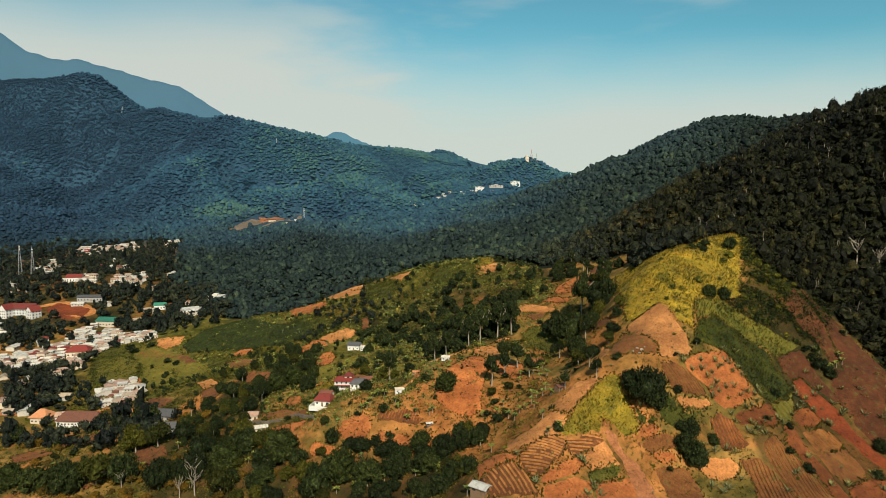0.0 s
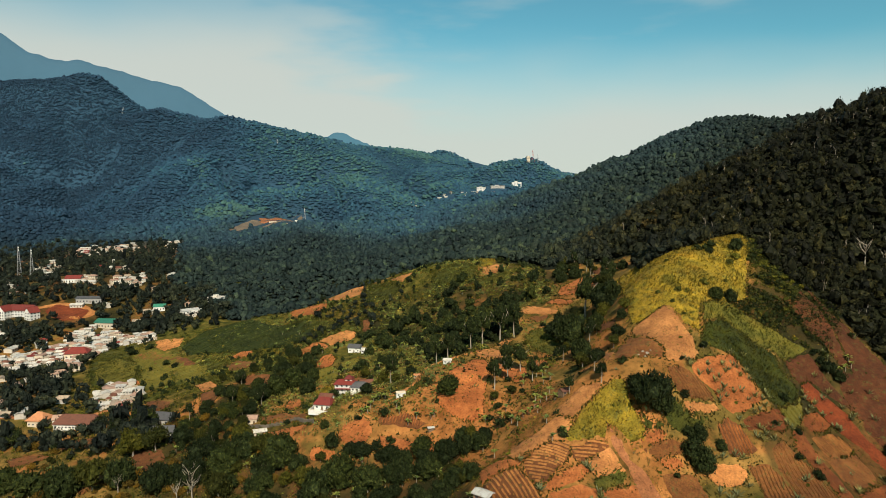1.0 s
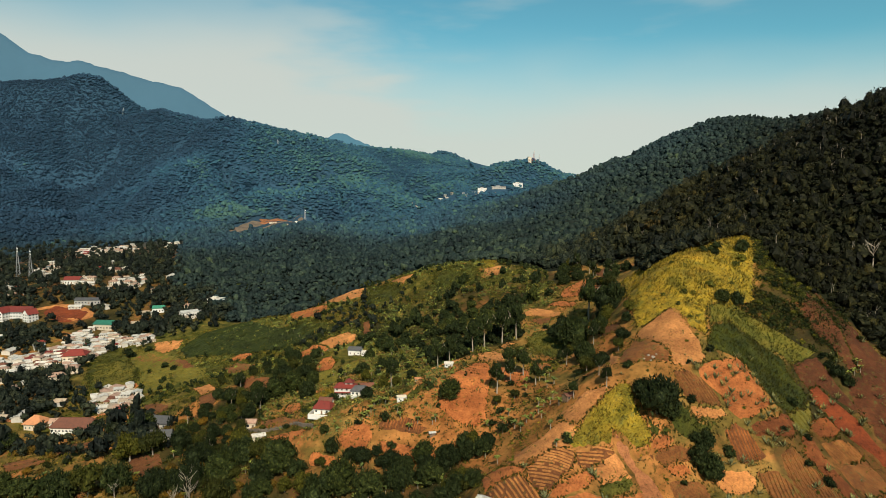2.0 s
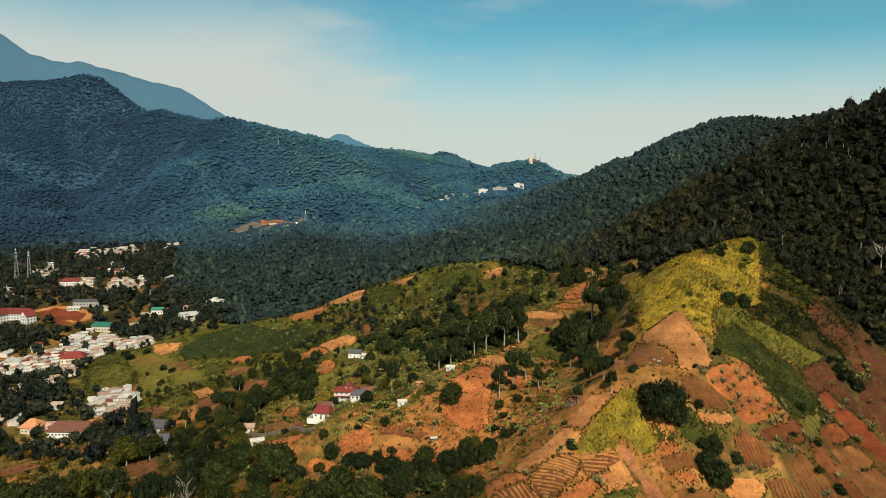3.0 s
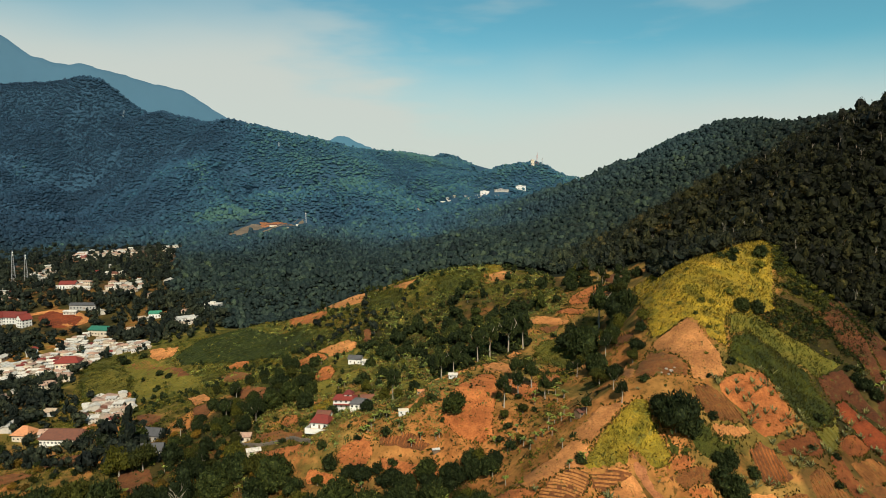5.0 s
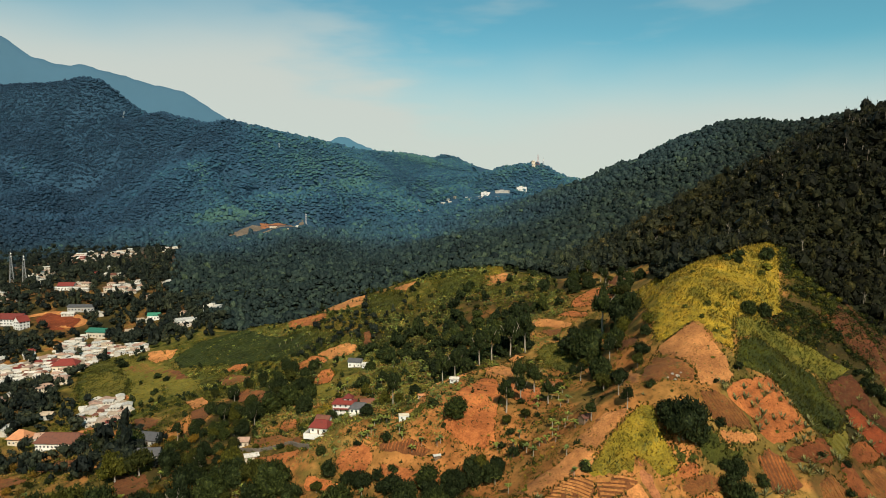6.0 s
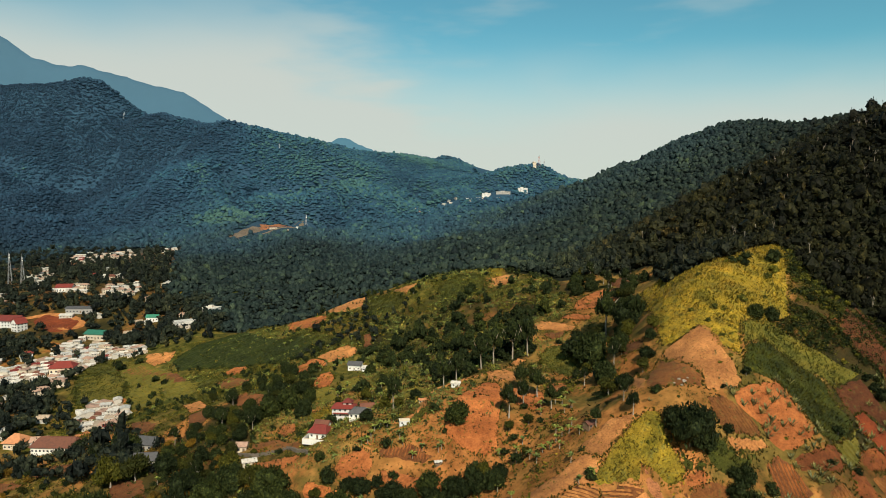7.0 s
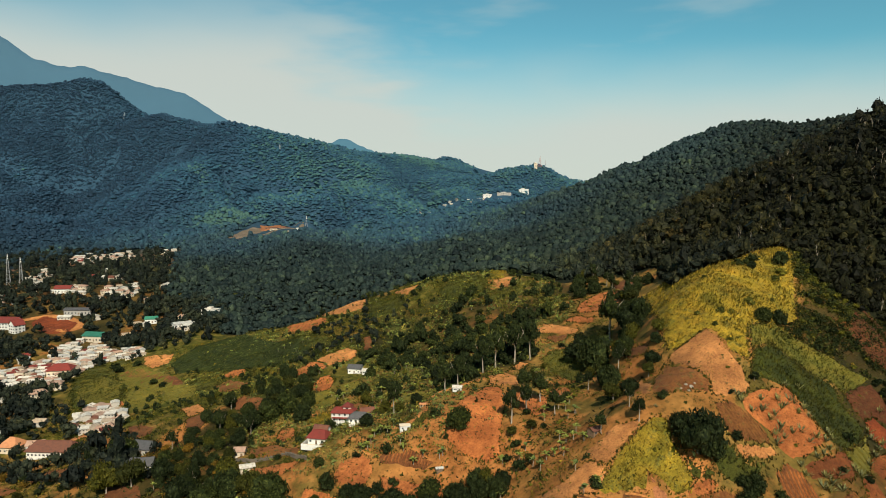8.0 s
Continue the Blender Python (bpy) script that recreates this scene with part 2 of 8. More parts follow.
# ---- the lie of the land: crest, foot and floor lines (x, y, height) ----
LAND = {
    "spur_crest": [(182, 422, 128), (169, 341, 123), (150, 318, 115), (133, 299, 106), (116, 276, 97), (98, 258, 86), (91, 247, 83.9), (77, 246, 79.9), (68, 243, 74.2), (56, 238, 66.2), (34, 228, 58.5), (22, 224, 52.1)],
    "spur_west_foot": [(127, 325, 118.3), (102, 309, 106.3), (97, 300, 91.5), (89, 290, 81.1), (65, 278, 69.6), (48, 266, 61), (32, 246, 49.1), (20, 240, 42.8)],
    "spur_east_face": [(115, 262, 85.5), (140, 261, 74.5), (197, 319, 99), (183, 282, 78), (114, 242, 59), (140, 234, 52), (75, 235, 58.5), (46, 214, 58), (151, 300, 93.8), (113, 243, 66.9), (218, 290, 73.8), (180, 235, 37.5), (83, 222, 47.6), (24, 216, 45.5), (161, 268, 62.8), (114, 222, 44.9)],
    "east_mountain": [(208, 446, 146), (234, 397, 158), (229, 365, 130), (190, 341, 116), (288, 520, 186), (286, 445, 192.4), (306, 420, 203.1), (276, 375, 154.6), (249, 335, 108.8), (290, 500, 191.5), (237, 480, 169.5), (195, 480, 144.5), (169, 490, 127.6), (148, 492, 118), (166, 434, 117)],
    "east_mountain_behind": [(470, 420, 300), (420, 560, 230), (400, 330, 230), (360, 250, 120), (600, 350, 330), (330, 150, 60), (300, 640, 165)],
    "north_east_ridge": [(572, 1105, 271), (540, 1102, 274), (501, 1100, 269.5), (398, 1080, 227.6), (336, 1060, 200.4), (253, 1020, 164.7), (610, 1053, 262), (342, 984, 194), (264, 918, 151), (202, 916, 125), (367, 850, 170.3), (265, 680, 135.2), (700, 1250, 250), (500, 1350, 200), (850, 900, 330)],
    "mid_ridge": [(57, 520, 95.3), (81, 500, 90.9), (22, 545, 91.9), (1, 569, 82.5), (-38, 590, 70.5), (-68, 590, 57.8), (-105, 570, 43.8), (-144, 570, 40.7), (-173, 570, 32), (-209, 560, 24.6), (73, 405, 76.7), (89, 413, 84), (131, 445, 98.9), (110, 425, 93.8), (121, 520, 91.6)],
    "fields": [(14, 300, 59), (-36, 345, 42.2), (-42, 307, 48), (-36, 429, 46.5), (-7, 307, 53.5), (15, 326, 63.5), (-14, 297, 50), (-142, 550, 37.5), (-37, 292, 38.5), (-63, 290, 24), (-9, 270, 30), (-121, 331, 19), (41, 340, 67.7), (-13, 440, 47.9), (24, 420, 63.1), (-53, 460, 49.9), (-131, 500, 28.7), (-90, 390, 31.1), (80, 340, 63.8)],
    "village_floor": [(-369, 643, 24), (-192, 642, 39), (-218, 425, 0), (-360, 738, 48), (-318, 752, 49), (-299, 645, 20), (-348, 972, 66), (-200, 460, 8.5), (-212, 374, 1), (-158, 420, 17), (-324, 540, 8.6), (-255, 590, 17.8), (-275, 450, 5.1), (-371, 690, 30.4), (-234, 660, 27.8)],
    "near_slope": [(-60, 230, 16), (-140, 250, 4), (-260, 250, -12), (-20, 215, 22), (20, 190, 36), (60, 160, 35), (0, 60, 10), (-200, 0, -30), (150, 60, 20), (-500, 200, -40), (300, -200, 20), (-300, -400, -60), (110, 190, 38), (200, 200, 35)],
    "forest_valley": [(-109, 724, 58), (-82, 984, 62), (-16, 941, 71), (45, 889, 96), (135, 989, 101), (-147, 976, 78), (-197, 818, 54), (-243, 770, 54), (-249, 1145, 99), (-20, 700, 43.5), (71, 700, 79.6), (-67, 680, 32.6), (151, 650, 95), (-151, 640, 29.4), (166, 1649, 159), (58, 1483, 143), (-38, 1350, 118.8), (-96, 1200, 87.1)],
    "west_mountain_crest": [(-1321, 2174, 489.1), (-1217, 2140, 496.8), (-1115, 2112, 495.6), (-1046, 2094, 502.6), (-994, 2080, 506.3), (-942, 2070, 487.7), (-895, 2060, 452.0), (-844, 2050, 411.9), (-745, 1972, 389.4), (-655, 1900, 361.7), (-605, 1870, 347.6), (-503, 1810, 345.5), (-461, 1802, 334.3), (-397, 1788, 319.9), (-355, 1780, 305.7), (-302, 1816, 303.4), (-268, 1840, 298.2), (-221, 1902, 290.8), (-157, 1990, 282.9), (-118, 2040, 284.7), (-69, 2102, 282.7), (8, 2200, 279.0), (51, 2280, 271.1), (104, 2380, 295.0), (171, 2364, 264.7), (200, 1948, 196.1), (-1700, 2350, 520), (-2400, 2300, 560), (-3400, 2200, 500)],
    "west_mountain_face": [(-874, 1656, 199), (-556, 1244, 103), (-1107, 1989, 372), (-167, 1442, 181), (-79, 1950, 235), (-307, 1536, 145), (-419, 1232, 103), (-852, 1994, 368), (-645, 1181, 66), (-699, 1725, 218), (-484, 1500, 209), (-800, 1000, 50), (-1400, 1500, 180), (-900, 700, 20), (-1500, 800, 60), (-2600, 1200, 200), (-119, 1500, 152.7)],
    "west_back": [(-1100, 2480, 330), (-760, 2300, 230), (-500, 2120, 200), (-300, 2120, 190), (-880, 2180, 330)],
    "pass_hill": [(226, 1822, 225.6), (274, 1794, 230.9), (320, 1768, 233.7), (360, 1762, 211.8), (398, 1754, 192.0), (426, 1750, 189.0), (191, 1750, 199.4), (285, 1600, 153.6), (456, 1720, 166.3), (600, 2000, 150)],
    "beyond": [(-1200, 2900, 250), (-400, 2900, 150), (400, 3000, 150), (1500, 2500, 200), (2500, 1000, 300), (1500, 300, 300), (2500, -800, 100), (0, 4800, 0), (-3500, 4500, 100), (3000, 4500, 100), (-2500, -1500, -100), (0, -2000, -100), (2500, -2000, 0), (-1500, -300, -60), (900, -300, 120)],
}


def fit_land(lines, soft=25.0, slack=2.0):
    """A smooth height surface draped over the crest and valley lines."""
    pts = np.array([p for line in lines.values() for p in line], float)
    xy, z = pts[:, :2] / 1000, pts[:, 2]
    gap = np.linalg.norm(xy[:, None] - xy[None], axis=2)
    n = len(xy)
    a = np.zeros((n + 3, n + 3))
    a[:n, :n] = -np.sqrt(gap**2 + (soft / 1000) ** 2) + np.eye(n) * slack / 1000
    a[:n, n:] = np.c_[np.ones(n), xy]
    a[n:, :n] = a[:n, n:].T
    w = np.linalg.solve(a, np.r_[z, 0, 0, 0])
    return xy, w, soft / 1000


LAND_FIT = fit_land(LAND)


def base_height(x, y):
    """Height of the smooth land at arrays x, y."""
    xy, w, soft = LAND_FIT
    x, y = np.asarray(x, float) / 1000, np.asarray(y, float) / 1000
    out = w[-3] + w[-2] * x + w[-1] * y
    for (px, py), wi in zip(xy, w[:-3]):
        out = out - wi * np.sqrt((x - px) ** 2 + (y - py) ** 2 + soft**2)
    return out


def lattice(ix, iy, seed):
    """Repeatable random numbers from 0 to 1 on whole-number places."""
    h = (ix.astype(np.int64) * 374761393 + iy.astype(np.int64) * 668265263 + seed * 974634377) & 0xFFFFFFFF
    h = ((h ^ (h >> 13)) * 1274126177) & 0xFFFFFFFF
    return ((h ^ (h >> 16)) & 0xFFFFFF) / 0xFFFFFF


def value_noise(x, y, size, seed):
    """Smooth noise from -1 to 1 with lumps of that size in metres."""
    x, y = np.asarray(x, float) / size, np.asarray(y, float) / size
    ix, iy = np.floor(x), np.floor(y)
    fx, fy = x - ix, y - iy
    fx, fy = fx * fx * (3 - 2 * fx), fy * fy * (3 - 2 * fy)
    a, b = lattice(ix, iy, seed), lattice(ix + 1, iy, seed)
    c, d = lattice(ix, iy + 1, seed), lattice(ix + 1, iy + 1, seed)
    return 2 * (a + (b - a) * fx + (c - a) * fy + (a - b - c + d) * fx * fy) - 1


def smooth(x, a, b):
    k = np.clip((np.asarray(x, float) - a) / (b - a), 0, 1)
    return k * k * (3 - 2 * k)


# plan of the western mountain's crest
WEST_CREST = [(-3400, 2200), (-1700, 2300), (-1217, 2140), (-994, 2080), (-844, 2050), (-655, 1900), (-503, 1810), (-355, 1780), (-268, 1840), (-157, 1990), (8, 2200), (104, 2380), (171, 2368), (200, 1950), (226, 1822), (320, 1768), (426, 1750), (800, 1850)]


def height(x, y):
    """Height of the finished ground at arrays x, y: the smooth land with gullies, humps and bumps."""
    x, y = np.asarray(x, float), np.asarray(y, float)
    far = smooth(y, 1050, 1500)
    east = smooth(x, 190, 300) * smooth(y, 330, 450) * (1 - far)
    fold = np.clip(1 - 2.4 * np.abs(value_noise(x + 0.35 * y, y * 0.45, 230, 3)), 0, 1) ** 2
    fold = fold + 0.6 * np.clip(1 - 2.4 * np.abs(value_noise(x, y * 0.7, 105, 4)), 0, 1) ** 2
    below = smooth(np.interp(x, [p[0] for p in WEST_CREST], [p[1] for p in WEST_CREST]) - y, 30, 240)
    z = base_height(x, y) - (far * below * (44 + 18 * (1 - smooth(y, 1650, 1850))) + east * 8) * fold
    z = z + 2.2 * value_noise(x, y, 38, 5) * (0.35 + 0.65 * smooth(y, 330, 480)) + 0.7 * value_noise(x, y, 13, 6) + 0.22 * value_noise(x, y, 4.5, 7)
    return z


def in_poly(x, y, poly):
    """Which of the places x, y lie inside the plan polygon."""
    x, y = np.asarray(x, float), np.asarray(y, float)
    inside = np.zeros(x.shape, bool)
    for (x0, y0), (x1, y1) in zip(poly, poly[1:] + poly[:1]):
        if y0 != y1:
            inside ^= ((y0 > y) != (y1 > y)) & (x < (x1 - x0) * (y - y0) / (y1 - y0) + x0)
    return inside


# the woods' lower edge, from the western mountain's foot to the eastern slope, then round behind
WOODS = [(-2500, 880), (-720, 915), (-575, 945), (-545, 1052), (-400, 1056), (-350, 1046), (-350, 985), (-302, 850), (-277, 755), (-187, 632), (-152, 592), (-104, 574), (-81, 592),
         (-47, 594), (-9, 577), (25, 558), (60, 540), (91, 515), (111, 470), (131, 456), (146, 440), (124, 372), (121, 347), (133, 335), (148, 338),
         (165, 356), (181, 356), (179, 344), (178, 332), (188, 318), (197, 318), (206, 303), (212, 286), (220, 250), (250, 190), (400, 100),
         (1200, -200), (1600, 3000), (-2500, 3000)]
CLEARINGS = [(-255, 1110, 28), (-284, 1078, 20), (-290, 1130, 26), (-262, 1180, 36), (-228, 1225, 42), (-225, 1150, 24), (70, 1545, 24), (165, 1640, 26), (205, 1625, 22), (0, 1400, 12), (-25, 2085, 0)]


def forest_mask(x, y):
    """1 where woods grow."""
    x, y = np.asarray(x, float), np.asarray(y, float)
    wob = np.where(y < 420, 2.0, 6.0) * value_noise(x, y, 25, 11)
    inside = in_poly(x + wob, y + wob * (np.asarray(y) > 420), WOODS)
    for cx, cy, r in CLEARINGS:
        inside &= (x - cx) ** 2 + ((y - cy) * 0.8) ** 2 > r * r
    return inside.astype(float)


# plan outlines where litter and rank grass, shade put into their colour, replace clay
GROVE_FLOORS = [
    # open ground between the eastern plots, darkened like the groves
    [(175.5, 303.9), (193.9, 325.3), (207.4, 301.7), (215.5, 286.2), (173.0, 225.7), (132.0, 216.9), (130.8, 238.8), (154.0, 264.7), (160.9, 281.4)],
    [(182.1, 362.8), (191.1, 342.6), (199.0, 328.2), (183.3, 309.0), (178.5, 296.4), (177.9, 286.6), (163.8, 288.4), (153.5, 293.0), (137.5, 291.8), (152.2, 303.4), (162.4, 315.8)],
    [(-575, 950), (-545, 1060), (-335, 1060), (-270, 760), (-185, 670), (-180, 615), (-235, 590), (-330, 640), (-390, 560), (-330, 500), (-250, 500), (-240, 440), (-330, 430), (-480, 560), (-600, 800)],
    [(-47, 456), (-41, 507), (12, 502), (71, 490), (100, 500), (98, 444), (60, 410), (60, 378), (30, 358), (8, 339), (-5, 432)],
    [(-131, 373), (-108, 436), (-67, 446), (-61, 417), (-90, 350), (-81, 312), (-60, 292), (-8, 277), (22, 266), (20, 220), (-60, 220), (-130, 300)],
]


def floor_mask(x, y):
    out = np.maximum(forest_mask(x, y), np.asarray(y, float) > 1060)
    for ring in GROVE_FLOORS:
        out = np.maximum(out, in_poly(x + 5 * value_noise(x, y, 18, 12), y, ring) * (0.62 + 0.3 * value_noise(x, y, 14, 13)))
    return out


MEADOW = [(-260, 430), (-110, 425), (-50, 400), (10, 480), (60, 520), (-40, 600), (-160, 625), (-280, 610)]


def meadow_mask(x, y):
    """1 where the ground between the plots is green rather than clay."""
    wob = 9 * value_noise(x, y, 22, 14)
    return in_poly(x + wob, y + wob, MEADOW) * (0.75 + 0.25 * value_noise(x, y, 17, 15))


# slopes where the soil between the plots is mostly bare
BARE_SLOPES = [
    [(23.0, 223.7), (42.6, 245.4), (60.4, 256.3), (80.4, 262.5), (90.6, 272.3), (107.4, 265.2), (105.9, 255.1), (87.1, 233.6), (86.0, 215.6), (22.9, 213.5)],
    [(-37.0, 296.1), (-22.7, 300.6), (9.8, 312.9), (35.6, 335.0), (62.3, 292.8), (55.2, 252.0), (29.5, 230.2), (3.9, 272.7), (-21.5, 283.0), (-38.1, 285.9)],
]


def worn_mask(x, y):
    """1 where feet and hoes keep the ground bare."""
    out = np.zeros(np.shape(x))
    wob = 5 * value_noise(x, y, 16, 16)
    for ring in BARE_SLOPES:
        out = np.maximum(out, in_poly(x + wob, y + wob, ring) * (0.68 + 0.5 * value_noise(x, y, 12, 17)))
    return np.clip(out, 0, 1)


# ---- the ground: one sheet ----


def steps(*runs):
    """Rising places: (from, to, gap) runs end to end."""
    out = []
    for a, b, gap in runs:
        out += list(np.arange(a, b, gap))
    return np.array(out + [runs[-1][1]], float)


def mesh_from(name, verts, faces, material=None, smooth_faces=False, **attributes):
    """A mesh from numpy arrays; faces all triangles or all quads."""
    me = bpy.data.meshes.new(name)
    verts, faces = np.asarray(verts, np.float32), np.asarray(faces, np.int32)
    k = faces.shape[1]
    me.vertices.add(len(verts))
    me.vertices.foreach_set("co", verts.ravel())
    me.loops.add(faces.size)
    me.loops.foreach_set("vertex_index", faces.ravel())
    me.polygons.add(len(faces))
    me.polygons.foreach_set("loop_start", np.arange(0, faces.size, k, dtype=np.int32))
    me.polygons.foreach_set("use_smooth", np.full(len(faces), smooth_faces))
    for key, values in attributes.items():
        me.attributes.new(key, "FLOAT", "POINT").data.foreach_set("value", np.asarray(values, np.float32))
    if material:
        me.materials.append(material)
    me.update(calc_edges=True)
    return me


def part(name, me, parent, label=""):
    """Links a mesh as one part under a thing or under a part."""
    ob = new(name, me)
    ob.parent = parent
    if label:
        tagged(ob, label)
    return ob


def base_of(name, x, y, z, turn=0.0, size=1.0, **tags):
    """The Empty at the base of a thing."""
    ob = new(name)
    ob.empty_display_size = 0.2
    ob.matrix_world = pose(x, y, z, 0, 0, turn) @ Matrix.Diagonal((size, size, size, 1))
    return tagged(ob, **tags)


def grid_faces(rows, cols):
    i = np.arange((rows - 1) * (cols - 1))
    a = i // (cols - 1) * cols + i % (cols - 1)
    return np.c_[a, a + 1, a + cols + 1, a + cols]


GRID_X = steps((-6000, -2000, 250), (-2000, -1200, 40), (-1200, -460, 14), (-460, -260, 6), (-260, 300, 2.5), (300, 700, 10), (700, 1500, 40), (1500, 6000, 250))
GRID_Y = steps((-3000, -400, 200), (-400, 150, 25), (150, 470, 2.5), (470, 800, 5), (800, 1300, 10), (1300, 2500, 15), (2500, 3200, 60), (3200, 7000, 250))
_gx, _gy = np.meshgrid(GRID_X, GRID_Y)
GRID_Z = height(_gx, _gy)


def ground_at(x, y):
    """Height of the ground sheet itself at arrays x, y."""
    x, y = np.asarray(x, float), np.asarray(y, float)
    i = np.clip(np.searchsorted(GRID_X, x) - 1, 0, len(GRID_X) - 2)
    j = np.clip(np.searchsorted(GRID_Y, y) - 1, 0, len(GRID_Y) - 2)
    u = (x - GRID_X[i]) / (GRID_X[i + 1] - GRID_X[i])
    v = (y - GRID_Y[j]) / (GRID_Y[j + 1] - GRID_Y[j])
    return (GRID_Z[j, i] * (1 - u) + GRID_Z[j, i + 1] * u) * (1 - v) + (GRID_Z[j + 1, i] * (1 - u) + GRID_Z[j + 1, i + 1] * u) * v


def build_ground():
    x, y = _gx.ravel(), _gy.ravel()
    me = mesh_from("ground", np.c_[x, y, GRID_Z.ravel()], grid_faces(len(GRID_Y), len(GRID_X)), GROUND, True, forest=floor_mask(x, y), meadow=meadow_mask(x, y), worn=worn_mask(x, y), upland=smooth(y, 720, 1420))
    return tagged(new("ground", me), "hilly ground of dry grass, scrub and bare clay", "ground", kind="structure")


build_ground()

# ---- worked plots on the slopes ----
from mathutils import geometry

SOILS = {
    "clay_orange": soil_material("orange_clay", (0.225, 0.0610, 0.0138), (0.515, 0.174, 0.0470)),
    "clay_red": soil_material("red_clay", (0.125, 0.0235, 0.0055), (0.260, 0.056, 0.0140)),
    "clay_brown": soil_material("brown_clay", (0.095, 0.0330, 0.0095), (0.235, 0.083, 0.0240), green=0.25),
    # browner eastern soils, with the dimness of the view's edge put into the colour
    "clay_umber_dim": soil_material("umber_clay", (0.054, 0.0165, 0.0050), (0.122, 0.0375, 0.0112), green=0.3),
    "clay_rust_dim": soil_material("rust_clay", (0.100, 0.0270, 0.0065), (0.235, 0.070, 0.0175), green=0.12),
    "clay_pink": soil_material("trodden_clay", (0.22, 0.080, 0.028), (0.44, 0.175, 0.068)),
    "pale_earth": soil_material("cleared_pale_earth", (0.15, 0.11, 0.075), (0.30, 0.22, 0.15), green=0.3),
    "tan_dry": soil_material("dry_tan_soil", (0.29, 0.109, 0.030), (0.66, 0.272, 0.080), green=0.12),
    "brown_soil": soil_material("weedy_brown_soil", (0.118, 0.0400, 0.0098), (0.300, 0.112, 0.027), green=0.35),
    "furrow_orange": soil_material("furrowed_orange_soil", (0.168, 0.0479, 0.0106), (0.437, 0.151, 0.0373)),
    "furrow_brown": soil_material("furrowed_brown_soil", (0.109, 0.0409, 0.00992), (0.302, 0.12, 0.0286), green=0.3),
    "furrow_tan": soil_material("furrowed_tan_soil", (0.22, 0.083, 0.021), (0.54, 0.225, 0.062), green=0.12),
    "grass_yellow": soil_material("yellow_grass", (0.104, 0.080, 0.006), (0.37, 0.246, 0.017), green=0.48),
    "grass_lime": soil_material("lime_grass", (0.055, 0.058, 0.006), (0.215, 0.180, 0.018), green=0.45),
    "grass_green": soil_material("green_grass", (0.026, 0.032, 0.003), (0.135, 0.132, 0.010), green=0.0),
    "tea_green": soil_material("clipped_green_crop", (0.012, 0.020, 0.002), (0.046, 0.058, 0.006), green=0.3),
    "olive_crop": soil_material("olive_crop_rows", (0.085, 0.078, 0.008), (0.25, 0.185, 0.026), green=0.5),
}
PLOT_WORDS = {
    "clay_orange": "bare plot of orange clay on the slope", "clay_red": "bare plot of deep red clay soil",
    "clay_brown": "tilled plot of brown clay with weeds", "clay_pink": "trodden pale clay ground on the slope",
    "pale_earth": "cleared pale brown ground at the forest edge",
    "clay_umber_dim": "fallow plot of umber clay, dimmed in colour",
    "clay_rust_dim": "bare plot of rust-brown clay, dimmed in colour",
    "tan_dry": "dry pale tan field of loose soil", "brown_soil": "brown fallow plot with green weeds",
    "furrow_orange": "furrowed field of orange clay soil", "furrow_brown": "furrowed field of brown soil and sprouts",
    "furrow_tan": "furrowed dry tan field on the spur", "grass_yellow": "patch of tall sunlit yellow grass",
    "grass_lime": "patch of bright yellow-green grass", "grass_green": "patch of deep green grass",
    "tea_green": "dark green field of clipped crop rows", "olive_crop": "olive green field of low crops",
}
VERGE = leaf_material("bank_weeds", (0.022, 0.024, 0.006), (0.065, 0.055, 0.014), (0.15, 0.105, 0.03), 0.8)
PLOTS = []


